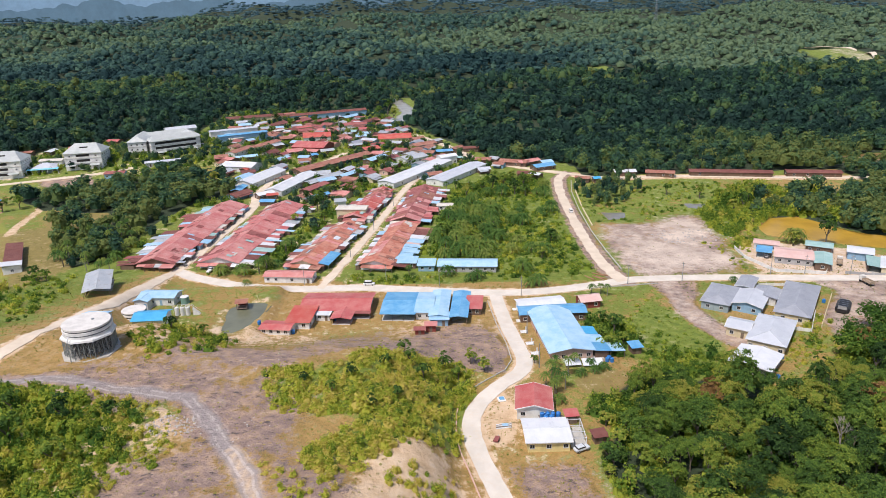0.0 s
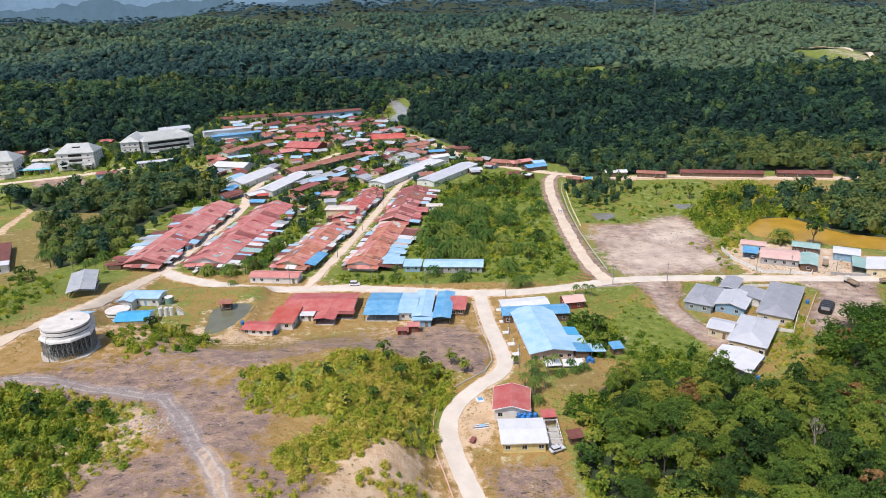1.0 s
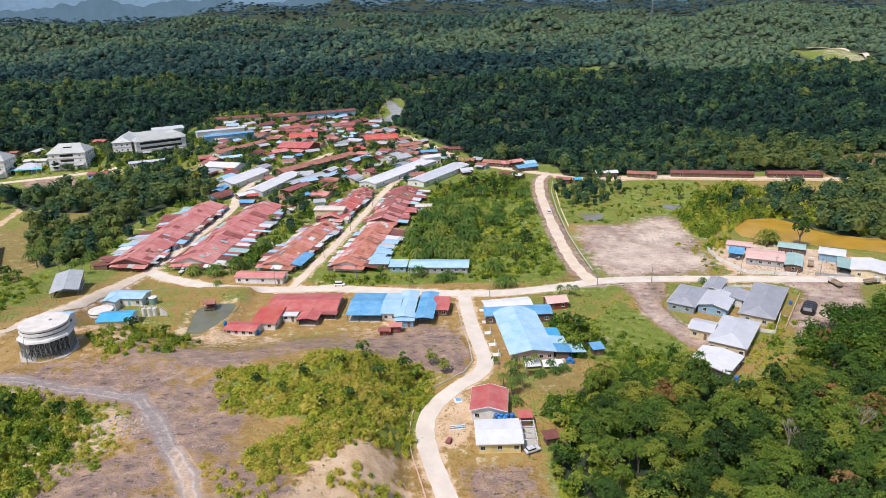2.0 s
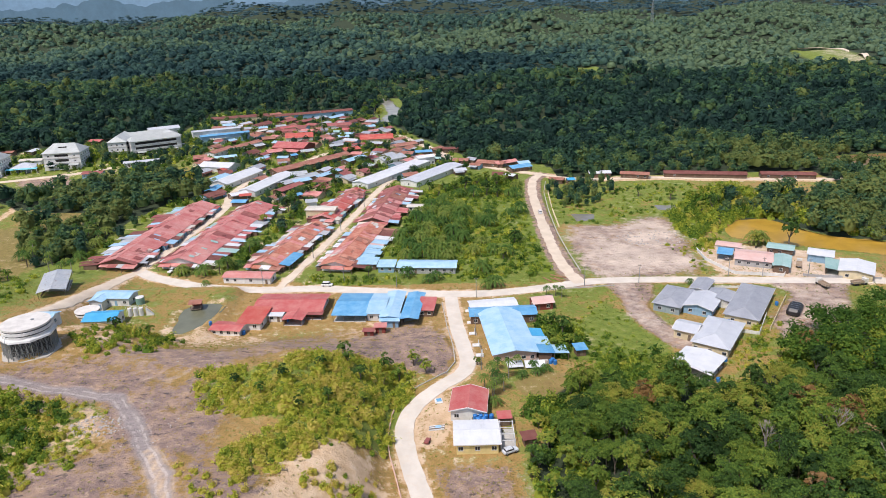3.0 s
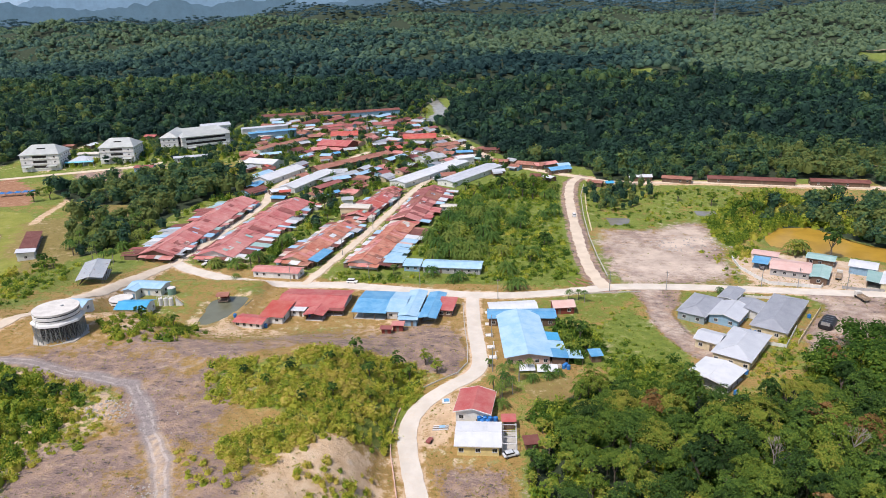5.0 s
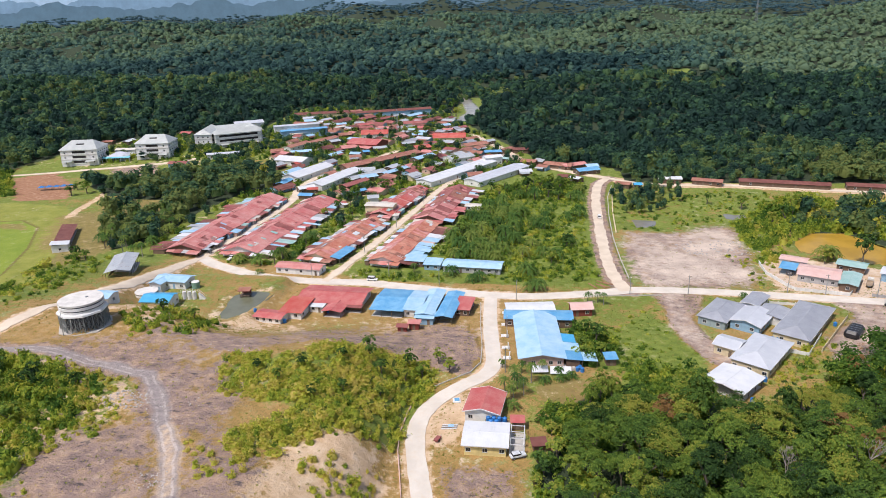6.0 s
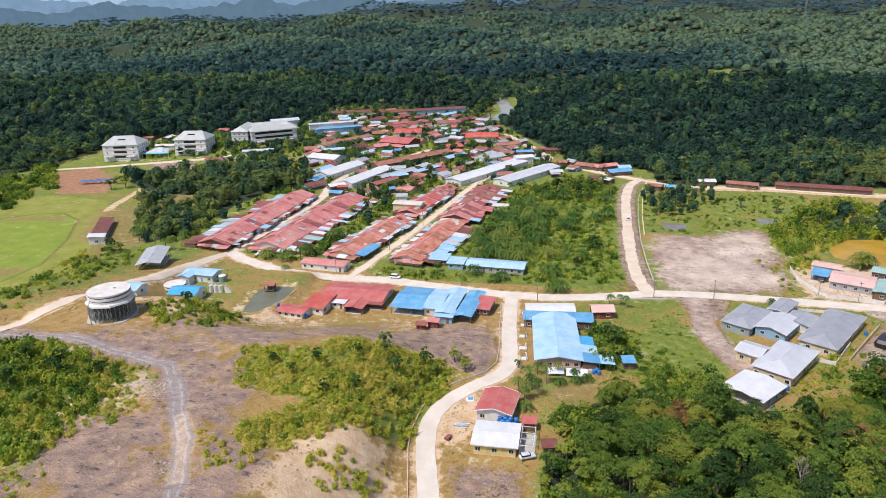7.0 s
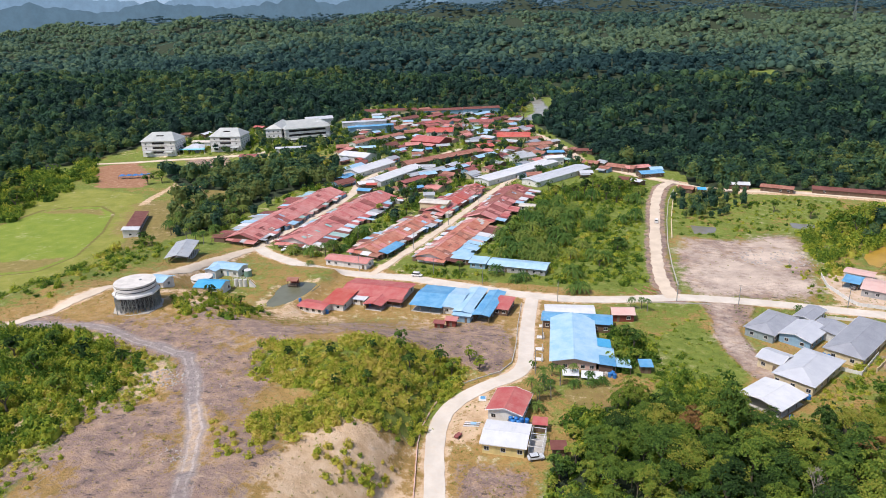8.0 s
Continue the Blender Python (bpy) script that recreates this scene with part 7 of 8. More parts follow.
tagged(new("road", mesh_of("road", v, f, GRAVEL_ROAD)), "pale lane below the school hostels", "road", kind="structure")

# ---- sports ground ----
stand = house(-225, 161, 119, 34, 7.5, "brown", "timber", eave=3.0, shape="mono", pitch=5, is_open=True, label="long spectator stand with a brown roof", name="spectator_stand", category="stand")
house(-215.5, 143.5, 119, 7, 8.5, "white", "white", eave=3.6, shape="mono", pitch=5, plan={"w": "w"}, label="white-roofed end of the spectator stand", name="spectator_stand", category="stand")
for k in range(5):
    tent = thing("tent", -314 + 4.4 * k, 259 + 1.5 * k, gz(-314 + 4.4 * k, 259 + 1.5 * k), 20, "blue canvas tent on the bare field", "tent", "tents")
    part("canopy", hip_mesh(-2, -2, 2, 2.2, 0, 3.2, TANK_BLUE), None, tent)
    part("canopy", hip_mesh(2, -2, 2, 2.2, 0, 3.2, TANK_BLUE), None, tent)
    part("canopy", slope_mesh(-2, 2, -2, 2.2, 0, 3.2, TANK_BLUE, cut0=2, cut1=2), None, tent)
    part("canopy", slope_mesh(-2, 2, 2, 2.2, 0, 3.2, TANK_BLUE, cut0=2, cut1=2), None, tent)
    for sx in (-1.9, 1.9):
        for sy in (-1.9, 1.9):
            post(tent, sx, sy, -0.3, 2.25)


# ---- vehicles ----
def vehicle(x, y, yaw, colour, label, kind="car"):
    """Body with bonnet and cabin, glass, lamps and four wheels."""
    long, tall = {"car": (4.2, 1.5), "van": (4.6, 1.9), "pickup": (5.0, 1.75)}[kind]
    v = thing(kind, x, y, gz(x, y) + 0.16, yaw, label, kind, "parked vehicles")
    paint = plain("paint_" + "_".join(str(int(c * 100)) for c in colour), colour, 0.3)
    body = bmesh.new()
    box(body, 0, 0, 0.35, long, 1.7, 0.62, bevel=0.12)
    part("body", body, paint, v)
    cab = bmesh.new()
    a, b = {"car": (-long * 0.42, long * 0.2), "van": (-long * 0.47, long * 0.32), "pickup": (-0.3, long * 0.24)}[kind]
    made = bmesh.ops.create_cube(cab, size=1, matrix=pose((a + b) / 2, 0, 0.95 + (tall - 0.95) / 2) @ Matrix.Diagonal((b - a, 1.6, tall - 0.95, 1)))["verts"]
    for q in made:
        if q.co.z > 1.2:
            q.co.x = (a + b) / 2 + (q.co.x - (a + b) / 2) * 0.72
            q.co.y *= 0.86
    part("cabin", cab, paint, v)
    glass = bmesh.new()
    box(glass, (a + b) / 2, 0, 1.02, (b - a) * 0.86, 1.58, (tall - 1.0) * 0.72)
    box(glass, (a + b) / 2, 0, 1.02, (b - a) * 0.93, 1.3, (tall - 1.0) * 0.66)
    part("windows", glass, GLASS, v)
    for sx in (-1, 1):
        for sy in (-1, 1):
            wheel = bmesh.new()
            bmesh.ops.create_cone(wheel, cap_ends=True, segments=16, radius1=0.32, radius2=0.32, depth=0.22, matrix=pose(sx * long * 0.31, sy * 0.78, 0.3, 90))
            w = part("wheel", wheel, RUBBER, v)
            rim = bmesh.new()
            bmesh.ops.create_cone(rim, cap_ends=True, segments=12, radius1=0.18, radius2=0.18, depth=0.24, matrix=pose(sx * long * 0.31, sy * 0.785, 0.3, 90))
            part("rim", rim, STEEL, w)
        part("lamp", box(bmesh.new(), long / 2, sx * 0.6, 0.62, 0.06, 0.3, 0.16), FASCIA, v)
    return v


def lorry(x, y, yaw, cab_colour, label):
    v = thing("lorry", x, y, gz(x, y) + 0.2, yaw, label, "lorry", "parked vehicles")
    part("chassis", box(bmesh.new(), 0, 0, 0.55, 6.4, 0.9, 0.25), STEEL, v)
    part("cab", box(bmesh.new(), 2.4, 0, 0.6, 1.6, 2.1, 1.9, bevel=0.12), plain("lorry_cab", cab_colour, 0.4), v)
    part("windscreen", box(bmesh.new(), 3.2, 0, 1.6, 0.06, 1.8, 0.7), GLASS, v)
    bed = bmesh.new()
    box(bed, -0.9, 0, 0.85, 4.4, 2.2, 0.12)
    for sy in (-1.05, 1.05):
        box(bed, -0.9, sy, 0.95, 4.4, 0.08, 0.8)
    for sx in (-3.06, 1.26):
        box(bed, sx, 0, 0.95, 0.08, 2.2, 0.8)
    part("load_bed", bed, plain("lorry_bed", (0.42, 0.33, 0.24), 0.7), v)
    for sx in (-2.2, -1.2, 2.3):
        for sy in (-0.9, 0.9):
            wheel = bmesh.new()
            bmesh.ops.create_cone(wheel, cap_ends=True, segments=16, radius1=0.46, radius2=0.46, depth=0.3, matrix=pose(sx, sy, 0.4, 90))
            part("wheel", wheel, RUBBER, v)
    return v


vehicle(-51, 115.6, -4, (0.78, 0.78, 0.78), "white jeep parked on the road verge", "van")
vehicle(-123.5, 136.5, 80, (0.74, 0.75, 0.76), "white pickup beside the long house", "pickup")
vehicle(50, 215, 90, (0.75, 0.75, 0.75), "white van driving up the gravel road", "van")
vehicle(14.3, 1.0, 25, (0.62, 0.66, 0.70), "silver car under a pale cover on the grass", "car")
vehicle(121.5, 135.5, 60, (0.10, 0.10, 0.11), "dark car beside the blue carport", "car")
vehicle(-34.5, 299, 62, (0.72, 0.72, 0.72), "white car in front of the shops", "car")
vehicle(-29.5, 309, 60, (0.10, 0.12, 0.14), "dark car in front of the shops", "car")
vehicle(-26.0, 316, 62, (0.70, 0.70, 0.70), "pale car in front of the shops", "car")
vehicle(-22.0, 325, 60, (0.35, 0.06, 0.05), "dull red car in front of the shops", "car")
vehicle(-139.5, 205, 85, (0.30, 0.08, 0.06), "dull red car beside the long house", "car")
lorry(146, 103, 100, (0.70, 0.68, 0.62), "small tipper lorry with a rusty bed")
lorry(160.5, 103.5, 10, (0.12, 0.25, 0.50), "lorry with a blue cab by the roadside")
lorry(147.5, 125, 62, (0.68, 0.62, 0.50), "cream lorry in the yard of the eastern houses")


# ---- water butts and the black tank ----
def butts(places, label):
    for bx, by, bz in places:
        t = thing("water_butt", bx, by, bz, 0, label, "water tank", "blue water butts")
        part("shell", drum(bmesh.new(), 0, 0, 0, 0.62, 0.62, 1.25, 18), TANK_BLUE, t)
        part("shoulder", drum(bmesh.new(), 0, 0, 1.25, 0.62, 0.25, 0.22, 18), TANK_BLUE, t)
        part("lid", drum(bmesh.new(), 0, 0, 1.46, 0.26, 0.24, 0.08, 14), TANK_BLUE, t)


rack = thing("tank_rack", 8.4, 12.6, gz(8.4, 12.6), 0, "timber rack that carries blue water butts", "rack")
part("deck", box(bmesh.new(), 0, 0, 1.6, 6.6, 2.8, 0.12), TIMBER, rack)
for sx in (-3, 0, 3):
    for sy in (-1.2, 1.2):
        post(rack, sx, sy, -0.5, 1.62)
rz = gz(8.4, 12.6) + 1.72
butts([(8.4 - 2.4 + 1.45 * k, 13.2, rz) for k in range(4)] + [(8.4 - 1.6 + 1.45 * k, 11.8, rz) for k in range(2)], "blue plastic water butt on a timber rack")
butts([(31, 45.5, gz(31, 45)), (32.4, 45.2, gz(32, 45)), (31.8, 46.6, gz(32, 46))], "blue plastic water butt behind the hall")
butts([(84.5, 45.0, gz(84, 45)), (85.8, 45.6, gz(85, 45)), (79, 33.5, gz(79, 33))], "blue plastic water butt beside the pale-roofed house")
butts([(96.4, 73.6, gz(96, 73)), (97.6, 74.6, gz(97, 74)), (97.4, 72.6, gz(97, 73))], "blue plastic water butt beside the grey-roofed house")
butts([(120.5, 86.5, gz(120, 86)), (-73.5, 72.5, gz(-73, 72)), (-86.3, 76.5, gz(-86, 76)), (-60.3, 82.5, gz(-60, 82))], "blue plastic water butt beside a house")
black = thing("black_tank", 124, 80, gz(124, 80), 55, "large black-sheeted water tank in the lorry yard", "water tank")
bm = bmesh.new()
box(bm, 0, 0, -0.3, 9.0, 4.6, 3.0, bevel=0.9)
part("cover", bm, plain("black_sheet", (0.022, 0.022, 0.025), 0.45), black)
for k in range(-2, 3):
    part("strap", box(bmesh.new(), k * 1.8, 0, 2.68, 0.14, 3.2, 0.06), STEEL, black)


# ---- walls, fences, poles ----
def run_wall(points, high, thick, mat, label, name="boundary_wall", posts=True):
    w = thing(name, points[0][0], points[0][1], 0, 0, label, "wall", kind="")
    ox, oy = points[0]
    for (ax, ay), (bx, by) in zip(points, points[1:]):
        n = max(1, int(math.hypot(bx - ax, by - ay) / 3.0))
        for k in range(n):
            px_, py_, qx, qy = [a + (b - a) * u for u in (k / n, (k + 1) / n) for a, b in ((ax, bx), (ay, by))]
            z = min(gz(px_, py_), gz(qx, qy))
            turn = math.degrees(math.atan2(qy - py_, qx - px_))
            long = math.hypot(qx - px_, qy - py_)
            part("panel", box(bmesh.new(), (px_ + qx) / 2 - ox, (py_ + qy) / 2 - oy, z - 0.4, long + 0.02, thick, high + 0.4, turn), mat, w)
            if posts:
                part("pillar", box(bmesh.new(), px_ - ox, py_ - oy, z - 0.4, thick * 2.2, thick * 2.2, high + 0.6, turn), mat, w)


run_wall([(97, 66), (104, 63), (113, 78)], 1.2, 0.15, WALL["white"], "white plastered garden wall round the grey-roofed house")
run_wall([(109, 66), (113, 72), (127, 93)], 1.4, 0.15, WALL["cream"], "cream boundary wall beside the lorry yard")
run_wall([(104, 104), (116, 103), (124, 101)], 1.0, 0.15, WALL["white"], "low white front wall of the grey-roofed houses")
run_wall([(116, 122), (118, 118), (136, 114), (138, 117)], 1.3, 0.15, WALL["white"], "white and grey front wall of the pink-roofed house")
run_wall([(116, 122), (112, 136), (113, 150)], 1.3, 0.2, WALL["white"], "white side wall of the pink-roofed house")
run_wall([(144, 114), (150, 112), (172, 108)], 1.1, 0.15, WALL["grey"], "grey front wall of the eastern houses")
run_wall([(55.5, 126), (54.5, 150), (54.2, 180), (55.5, 220), (58, 258), (62.5, 284)], 0.45, 0.35, CONCRETE, "pale concrete drain kerb along the gravel road", "drain_kerb", False)
run_wall([(56.5, 190), (58.0, 225), (60.5, 258), (65, 282)], 0.8, 0.5, WALL["cream"], "cream concrete culvert wall beside the gravel road", "drain_kerb", False)
run_wall([(40, 106), (52, 107.5), (66, 109)], 0.35, 0.3, CONCRETE, "pale concrete kerb at the junction", "drain_kerb", False)
run_wall([(-15.2, 28), (-17.0, 18), (-17.3, 8), (-16.2, 0), (-14.2, -8), (-12.0, -17), (-9, -30)], 0.5, 0.25, WALL["pink"], "stained concrete edge along the bend of the lane", "drain_kerb", False)
run_wall([(-15.2, 28), (-8, 34.5), (-1.6, 40), (1.0, 46), (0.4, 58), (-1.7, 76), (-3.4, 96)], 0.4, 0.25, CONCRETE, "pale concrete drain edge along the lane", "drain_kerb", False)


def utility_pole(x, y, yaw, tall=8.5, lamp=True):
    p = thing("utility_pole", x, y, gz(x, y), yaw, "slim grey utility pole with a crossarm beside the road", "utility pole", "utility poles")
    part("shaft", drum(bmesh.new(), 0, 0, -0.6, 0.16, 0.09, tall + 0.6, 10), STEEL, p)
    part("crossarm", box(bmesh.new(), 0, 0, tall - 0.7, 1.5, 0.1, 0.12), TIMBER, p)
    for sx in (-0.6, 0, 0.6):
        part("insulator", drum(bmesh.new(), sx, 0, tall - 0.58, 0.05, 0.04, 0.16, 8), FASCIA, p)
    if lamp:
        part("lamp_arm", bar(bmesh.new(), (0, 0, tall - 1.4), (0, -1.5, tall - 0.9), 0.06), STEEL, p)
        part("lamp_head", box(bmesh.new(), 0, -1.7, tall - 0.95, 0.18, 0.55, 0.1), FASCIA, p)


for px_, py_, turn in ((76, 110.2, 0), (114, 115.5, 0), (127.5, 114.5, 0), (145, 112.5, 0), (54, 109.6, 0), (10, 100.2, 0), (-44, 117, 0), (-22, 112.5, 0), (-78, 117.5, 0), (8.2, 66, 80), (9.0, 41, 60), (-63, 150, 80), (-56, 190, 80), (-49, 235, 80)):
    utility_pole(px_, py_, turn)


def lattice_mast(x, y, tall, base, label, rings=10):
    m = thing("lattice_mast", x, y, gz(x, y), 20, label, "mast")
    for sx in (-1, 1):
        for sy in (-1, 1):
            part("leg", bar(bmesh.new(), (sx * base, sy * base, -1), (sx * base * 0.12, sy * base * 0.12, tall), 0.05 + base * 0.05), STEEL, m)
    for k in range(rings):
        u, w = k / rings, (k + 1) / rings
        a, b = base * (1 - 0.88 * u), base * (1 - 0.88 * w)
        braces = bmesh.new()
        for (p, q) in (((-1, -1), (1, -1)), ((1, -1), (1, 1)), ((1, 1), (-1, 1)), ((-1, 1), (-1, -1))):
            bar(braces, (p[0] * a, p[1] * a, tall * u), (q[0] * b, q[1] * b, tall * w), 0.03 + base * 0.035)
            bar(braces, (q[0] * a, q[1] * a, tall * u), (p[0] * b, p[1] * b, tall * w), 0.03 + base * 0.035)
        part("bracing", braces, STEEL, m)


lattice_mast(505, 1610, 82, 4.6, "tall pale lattice tower on a far forested hill")
lattice_mast(-113, 470, 24, 0.8, "slim lattice radio mast in the old village")

# ---- loose things ----
raft = thing("pond_hut", -96.5, 91.5, 2.0, 8, "small red-roofed hut on stilts in the fish pond", "hut")
part("deck", box(bmesh.new(), 0, 0, 0.5, 4.0, 4.0, 0.2), TIMBER, raft)
for sx in (-1.8, 1.8):
    for sy in (-1.8, 1.8):
        post(raft, sx, sy, -2.5, 2.9)
part("roof_slope", slope_mesh(-2.4, 2.4, -2.4, 2.8, 0, 3.5, ROOF["rust"]), None, raft)
part("roof_slope", slope_mesh(-2.4, 2.4, 2.4, 2.8, 0, 3.5, ROOF["rust"]), None, raft)
part("panel", box(bmesh.new(), 0, 1.5, 0.6, 3.4, 0.1, 2.0), WALL["red"], raft)
house(-24.8, 71.3, 0, 4.6, 3.4, "pink", "red", eave=2.5, shape="mono", pitch=5, plan={"s": "d"}, label="small wooden stall with a faded pink roof", name="stall", category="stall")
house(-28.6, 68.6, 0, 4.4, 2.8, "maroon", "red", eave=1.9, shape="mono", pitch=5, plan={"s": "d"}, label="low wooden coop with a maroon roof", name="stall", category="stall")

logs = random.Random(5)
for k in range(7):
    lx, ly = 43 + logs.uniform(-3, 4), 118 + logs.uniform(-3, 4)
    l = thing("log", lx, ly, gz(lx, ly) + 0.25, 130 + logs.uniform(-20, 20), "felled brown log lying by the junction", "log", "felled logs")
    bm = bmesh.new()
    bmesh.ops.create_cone(bm, cap_ends=True, segments=10, radius1=0.3, radius2=0.22, depth=logs.uniform(3.5, 6), matrix=pose(0, 0, 0, 0, 90, 0))
    part("stem", bm, plain("cut_timber", (0.36, 0.20, 0.11), 0.85), l)

pallet = thing("material_stack", -4.6, 12.0, gz(-4.6, 12.0), 8, "stack of boards and a pale blue sheet on the yard", "building material")
for k in range(5):
    part("board", box(bmesh.new(), 0.1 * k, -0.9 + 0.42 * k, 0.02, 4.2, 0.34, 0.2 + 0.05 * (k % 3)), TIMBER if k % 2 else FASCIA, pallet)
part("sheet", box(bmesh.new(), 0.6, 0.1, 0.34, 1.6, 1.2, 0.06), ROOF["pale_blue"], pallet)
frame_box = thing("play_frame", -4.0, 24.5, gz(-4, 24.5), 10, "small blue and white slab lying on bare earth", "slab")
part("slab", box(bmesh.new(), 0, 0, 0, 2.2, 2.6, 0.2, bevel=0.04), WALL["white"], frame_box)
part("cover", box(bmesh.new(), 0.1, 0.2, 0.2, 1.4, 1.5, 0.12), ROOF["blue"], frame_box)
cart = thing("cart", -6.8, 5.8, gz(-6.8, 5.8), 70, "small rusty red cart at the lane's edge", "cart")
part("tray", box(bmesh.new(), 0, 0, 0.4, 2.2, 1.2, 0.5, bevel=0.05), ROOF["maroon"], cart)
for sy in (-0.65, 0.65):
    bm = bmesh.new()
    bmesh.ops.create_cone(bm, cap_ends=True, segments=14, radius1=0.4, radius2=0.4, depth=0.12, matrix=pose(-0.2, sy, 0.4, 90))
    part("wheel", bm, RUBBER, cart)
part("handle", bar(bmesh.new(), (1.0, 0, 0.6), (2.2, 0, 0.5), 0.08), STEEL, cart)

pergola = thing("pergola", 14.0, 6.5, gz(14, 6.5), 0, "open white terrace frame beside the yellow bungalow", "pergola")
part("floor", box(bmesh.new(), 0, 0, -0.3, 4.0, 9.0, 0.5), CONCRETE, pergola)
for sy in (-4.2, -1.4, 1.4, 4.2):
    for sx in (-1.7, 1.7):
        post(pergola, sx, sy, 0.1, 2.6, True)
    part("beam", box(bmesh.new(), 0, sy, 2.6, 3.8, 0.14, 0.16), FASCIA, pergola)
for sx in (-1.7, 1.7):
    part("beam", box(bmesh.new(), sx, 0, 2.76, 0.14, 9.0, 0.14), FASCIA, pergola)

# side roofs of the blue hall, in its own frame
for x0, x1, y0, y1, z0, z1, tone in ((-5.0, 1.0, -12.0, -7.3, 2.6, 3.15, "sky"), (-10.8, -5.2, -12.6, -7.3, 2.55, 3.15, "pale_blue"),
                                     (-17.0, -11.0, -12.6, -7.3, 2.6, 3.15, "blue"), (-16.8, -11.0, -17.2, -12.7, 2.2, 2.5, "pale_blue")):
    lean_to(big_blue, x0, x1, y0, y1, z0, z1, ROOF[tone])
part("annex", box(bmesh.new(), -11.2, -9.6, -0.5, 10.5, 4.2, 3.0), WALL["timber"], big_blue)

# white tarpaulins in front of the hall, and slabs that bridge the ditch along the lane
for tx, ty, turn, long, deep in ((19.5, 42.6, 6, 5.0, 3.2), (25.8, 42.9, 2, 6.4, 3.6)):
    tarp = thing("tarpaulin", tx, ty, gz(tx, ty), turn, "white tarpaulin sheet stretched over a low frame", "tarpaulin", "tarpaulins")
    part("sheet", slope_mesh(-long / 2, long / 2, -deep / 2, 0.9, deep / 2, 1.5, ROOF["white"], 0.05), None, tarp)
    for sx in (-1, 1):
        for sy, top in ((-1, 0.92), (1, 1.45)):
            post(tarp, sx * (long / 2 - 0.2), sy * (deep / 2 - 0.2), -0.3, top)
for sx, sy in ((6.6, 87.5), (7.0, 77.0), (7.4, 67.5), (8.2, 58.0), (9.0, 50.5)):
    slab = thing("ditch_slab", sx, sy, gz(sx, sy), 5, "pale concrete slab bridging the ditch by the lane", "slab", "ditch slabs")
    part("slab", box(bmesh.new(), 0, 0, 0.05, 2.6, 2.0, 0.22, bevel=0.04), FASCIA, slab)
    for gy in (-1.3, 1.3):
        part("gate_post", box(bmesh.new(), 0.9, gy, -0.2, 0.35, 0.35, 1.6, bevel=0.04), WALL["white"], slab)


def rubble(x, y, spread, count, seed, label, mat=None, lo=0.15, hi=0.5):
    r = random.Random(seed)
    verts, faces = [], []
    for _ in range(count):
        a, d = r.uniform(0, 6.28), spread * math.sqrt(r.random())
        sx, sy = x + d * math.cos(a) * 1.3, y + d * math.sin(a) * 0.8
        s = r.uniform(lo, hi)
        n = len(verts)
        m = pose(sx, sy, gz(sx, sy) + s * 0.3, r.uniform(-25, 25), r.uniform(-25, 25), r.uniform(0, 90))
        for i in (-1, 1):
            for j in (-1, 1):
                for k in (-1, 1):
                    verts.append(m @ Vector((i * s * r.uniform(.5, 1), j * s * r.uniform(.5, 1), k * s * r.uniform(.3, .7))))
        faces += [tuple(int(q) + n for q in f) for f in CUBE_FACES]
    tagged(new("rubble", mesh_of("rubble", verts, faces, mat or PALE_STONE)), label, "rubble", kind="stuff")


PALE_STONE = plain("pale_broken_stone", (0.50, 0.46, 0.42), 0.9)
rubble(-83.5, -7.5, 5.0, 170, 1, "heap of pale broken concrete on the rock", lo=0.08, hi=0.3)
rubble(-60, -36, 4.0, 40, 2, "pale broken stones beside the track", lo=0.07, hi=0.24)
rubble(-66, -12, 9.0, 26, 3, "scattered pale stones on the rock", lo=0.08, hi=0.25)
rubble(-95, 52, 6.0, 16, 4, "scattered pale stones on the rock", lo=0.08, hi=0.25)
rubble(28.5, 46.5, 3.5, 70, 5, "white rubble and sheeting behind the blue hall", lo=0.2, hi=0.6)
rubble(100, 170, 16, 140, 6, "pale rubble strewn over the rocky yard", lo=0.15, hi=0.5)
rubble(128, 70, 6, 90, 7, "orange-brown rubble in the lorry yard", plain("brown_rubble", (0.42, 0.27, 0.17), 0.9), 0.15, 0.5)
rubble(-68, 24, 8, 18, 8, "scattered pale stones on the rock", lo=0.08, hi=0.25)

# low bushes and trees filling the village gardens
x, y, rg = jittered(-330, 20, 150, 620, 4.6, 61)
ok = (near_poly(x, y, VILLAGE) < -1) & (rg.random(len(x)) < 0.62 + 0.3 * wobble(x, y, 22, 4)) & off_roads(x, y, 0.5) & off_houses(x, y, 1.2) & (near_poly(x, y, [(-350, 330), (-250, 338), (-243, 300), (-296, 306), (-350, 306)]) > 0)
x, y = x[ok], y[ok]
scatter("shrubs", bushes, x, y, ground_height(x, y), rg.uniform(0.8, 2.0, len(x)), np.clip(0.32 + 0.16 * rg.normal(size=len(x)), 0, 1), BUSH_LEAF, "garden bushes between the village houses", "shrubs", 62, rg.uniform(0.8, 1.5, len(x)))
x, y, rg = jittered(-330, 40, 190, 620, 8.0, 63)
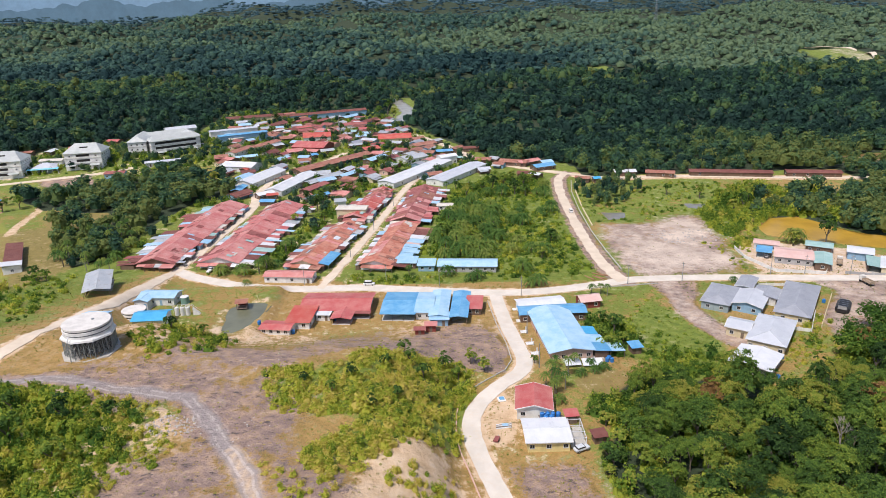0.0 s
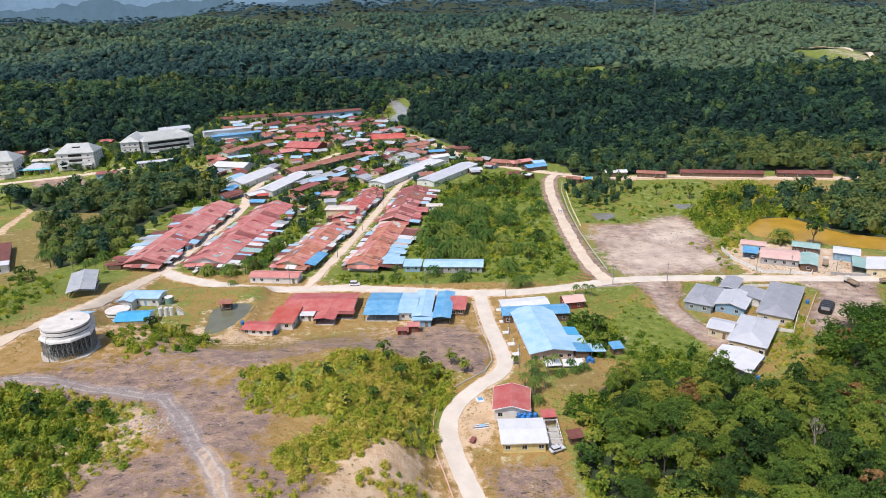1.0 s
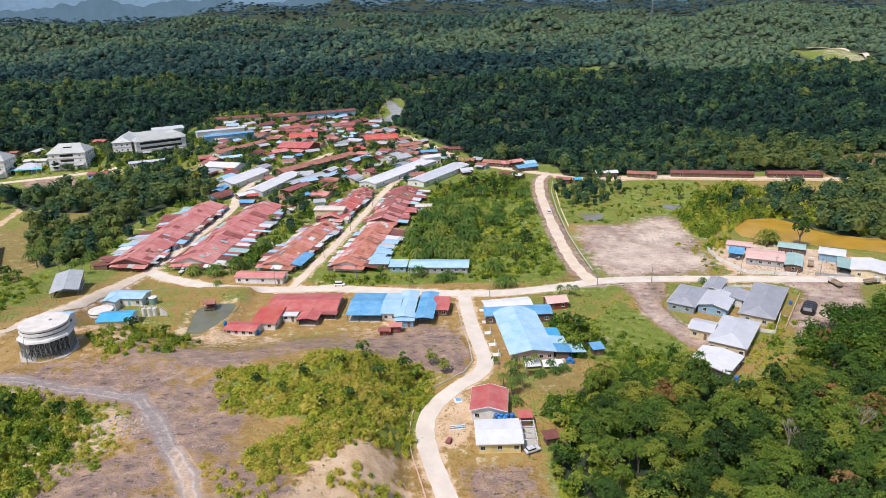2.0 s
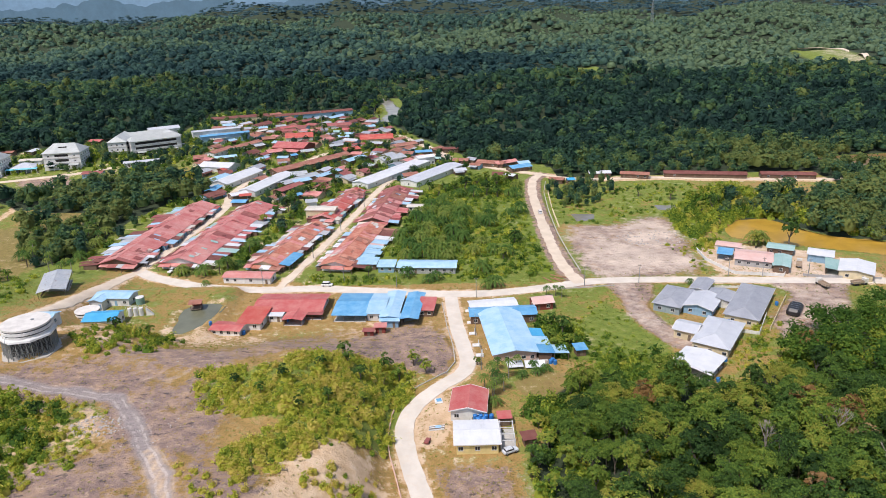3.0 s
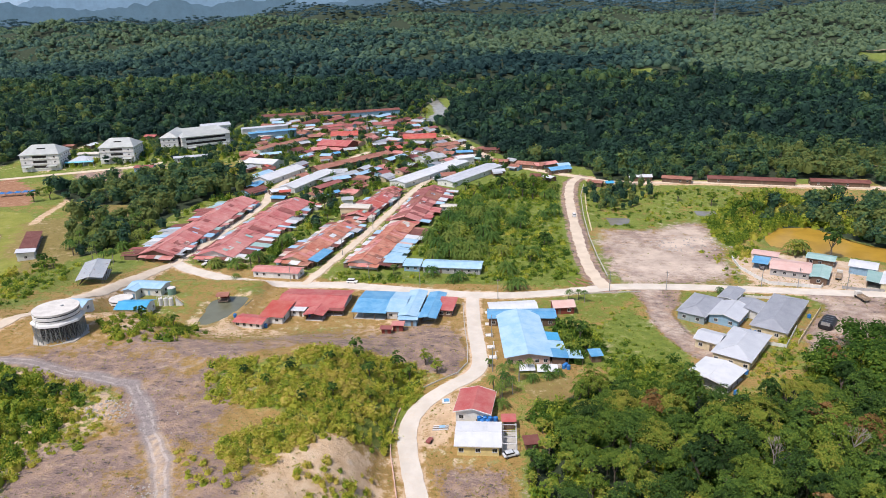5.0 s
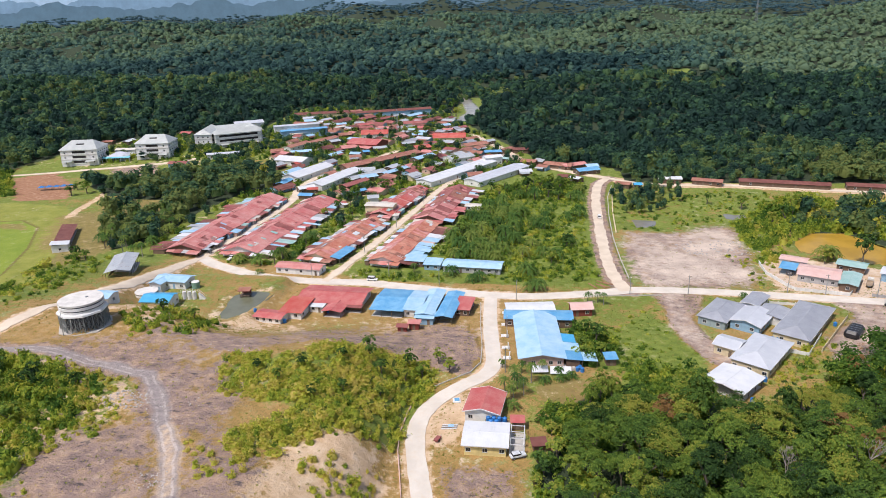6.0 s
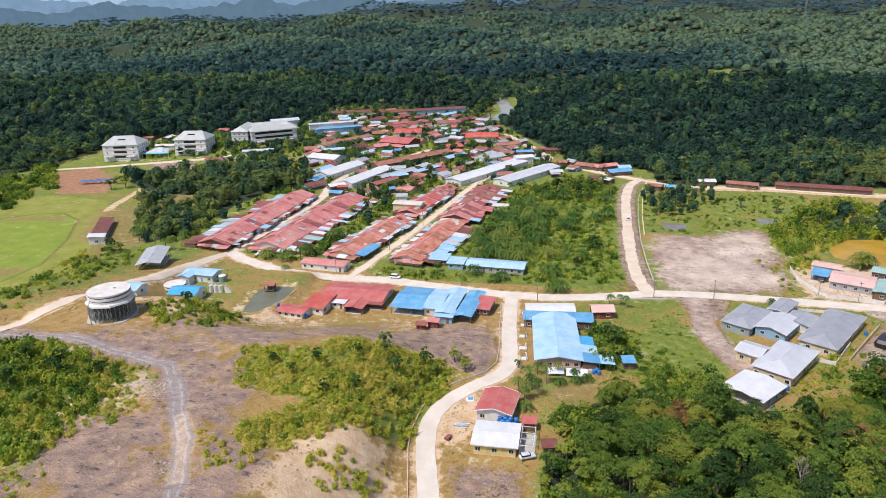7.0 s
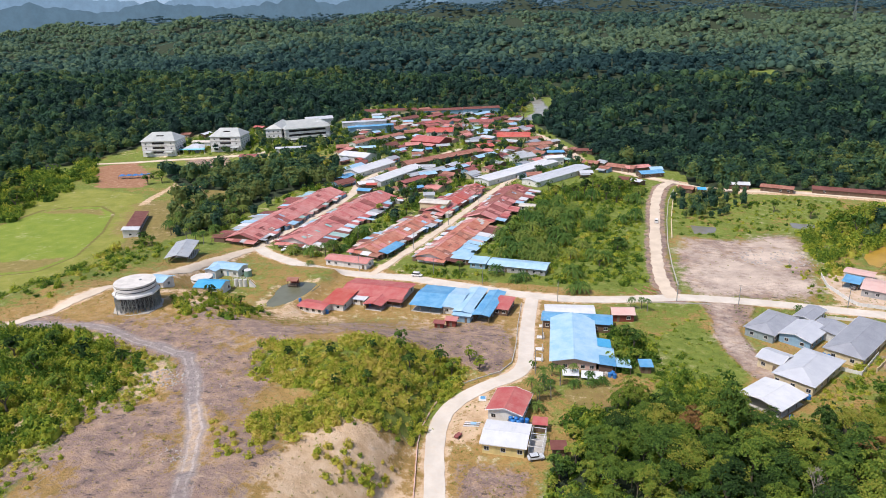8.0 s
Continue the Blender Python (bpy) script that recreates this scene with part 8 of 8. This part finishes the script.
ok = (near_poly(x, y, VILLAGE) < -1) & (rg.random(len(x)) < 0.75 + 0.4 * wobble(x, y, 30, 6)) & off_roads(x, y, 1.0) & off_houses(x, y, 2.0) & (near_poly(x, y, [(-350, 330), (-250, 338), (-243, 300), (-296, 306), (-350, 306)]) > 2)
x, y = x[ok], y[ok]
scatter("village_trees", fine_crowns, x, y, ground_height(x, y) - 1.0, rg.uniform(0.4, 0.8, len(x)), np.clip(0.55 + 0.18 * rg.normal(size=len(x)), 0, 1), FOREST_LEAF, "leafy trees between the village houses", "trees", 64, rg.uniform(0.8, 1.1, len(x)))


# ---- mountains at the end of sight ----
def ridge(dist, lift, rough, seed, colour, label):
    verts, faces = [], []
    n = 700
    for k in range(n + 1):
        a = radians(-62 + 112 * k / n)
        far = np.array([a * 40.0])
        up = lift + rough * float(wobble(far * 1.0, far * 0.4 + seed, 1.6, seed)[0]) + 0.4 * rough * float(wobble(far, far + seed, 0.5, seed)[0]) + 0.10 * rough * float(wobble(far, 2 * far, 0.06, seed)[0])
        up += 70 * float(ease(np.array([(a + 0.25) / 0.6]))[0])
        px_, py_ = dist * math.sin(a), dist * math.cos(a) - 144
        verts += [(px_, py_, -50), (px_, py_, up), (px_ * 1.02, py_ * 1.02, -50)]
    for k in range(n):
        a, b = 3 * k, 3 * k + 3
        faces += [(a, b, b + 1, a + 1), (a + 1, b + 1, b + 2, a + 2)]
    # the backdrop glows by itself; haze is painted in, paler for farther ridges
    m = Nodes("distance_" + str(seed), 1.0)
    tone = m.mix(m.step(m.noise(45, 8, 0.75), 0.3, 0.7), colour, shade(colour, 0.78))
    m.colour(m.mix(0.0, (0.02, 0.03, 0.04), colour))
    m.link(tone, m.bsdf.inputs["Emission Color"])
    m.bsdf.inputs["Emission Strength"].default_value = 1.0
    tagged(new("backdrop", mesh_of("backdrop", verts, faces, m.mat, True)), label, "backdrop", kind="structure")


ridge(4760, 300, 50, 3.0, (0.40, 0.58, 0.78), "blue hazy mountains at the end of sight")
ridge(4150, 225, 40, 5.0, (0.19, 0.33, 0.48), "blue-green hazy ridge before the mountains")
ridge(3500, 168, 30, 8.0, (0.085, 0.175, 0.25), "dark blue-green hazy wooded ridge far off")
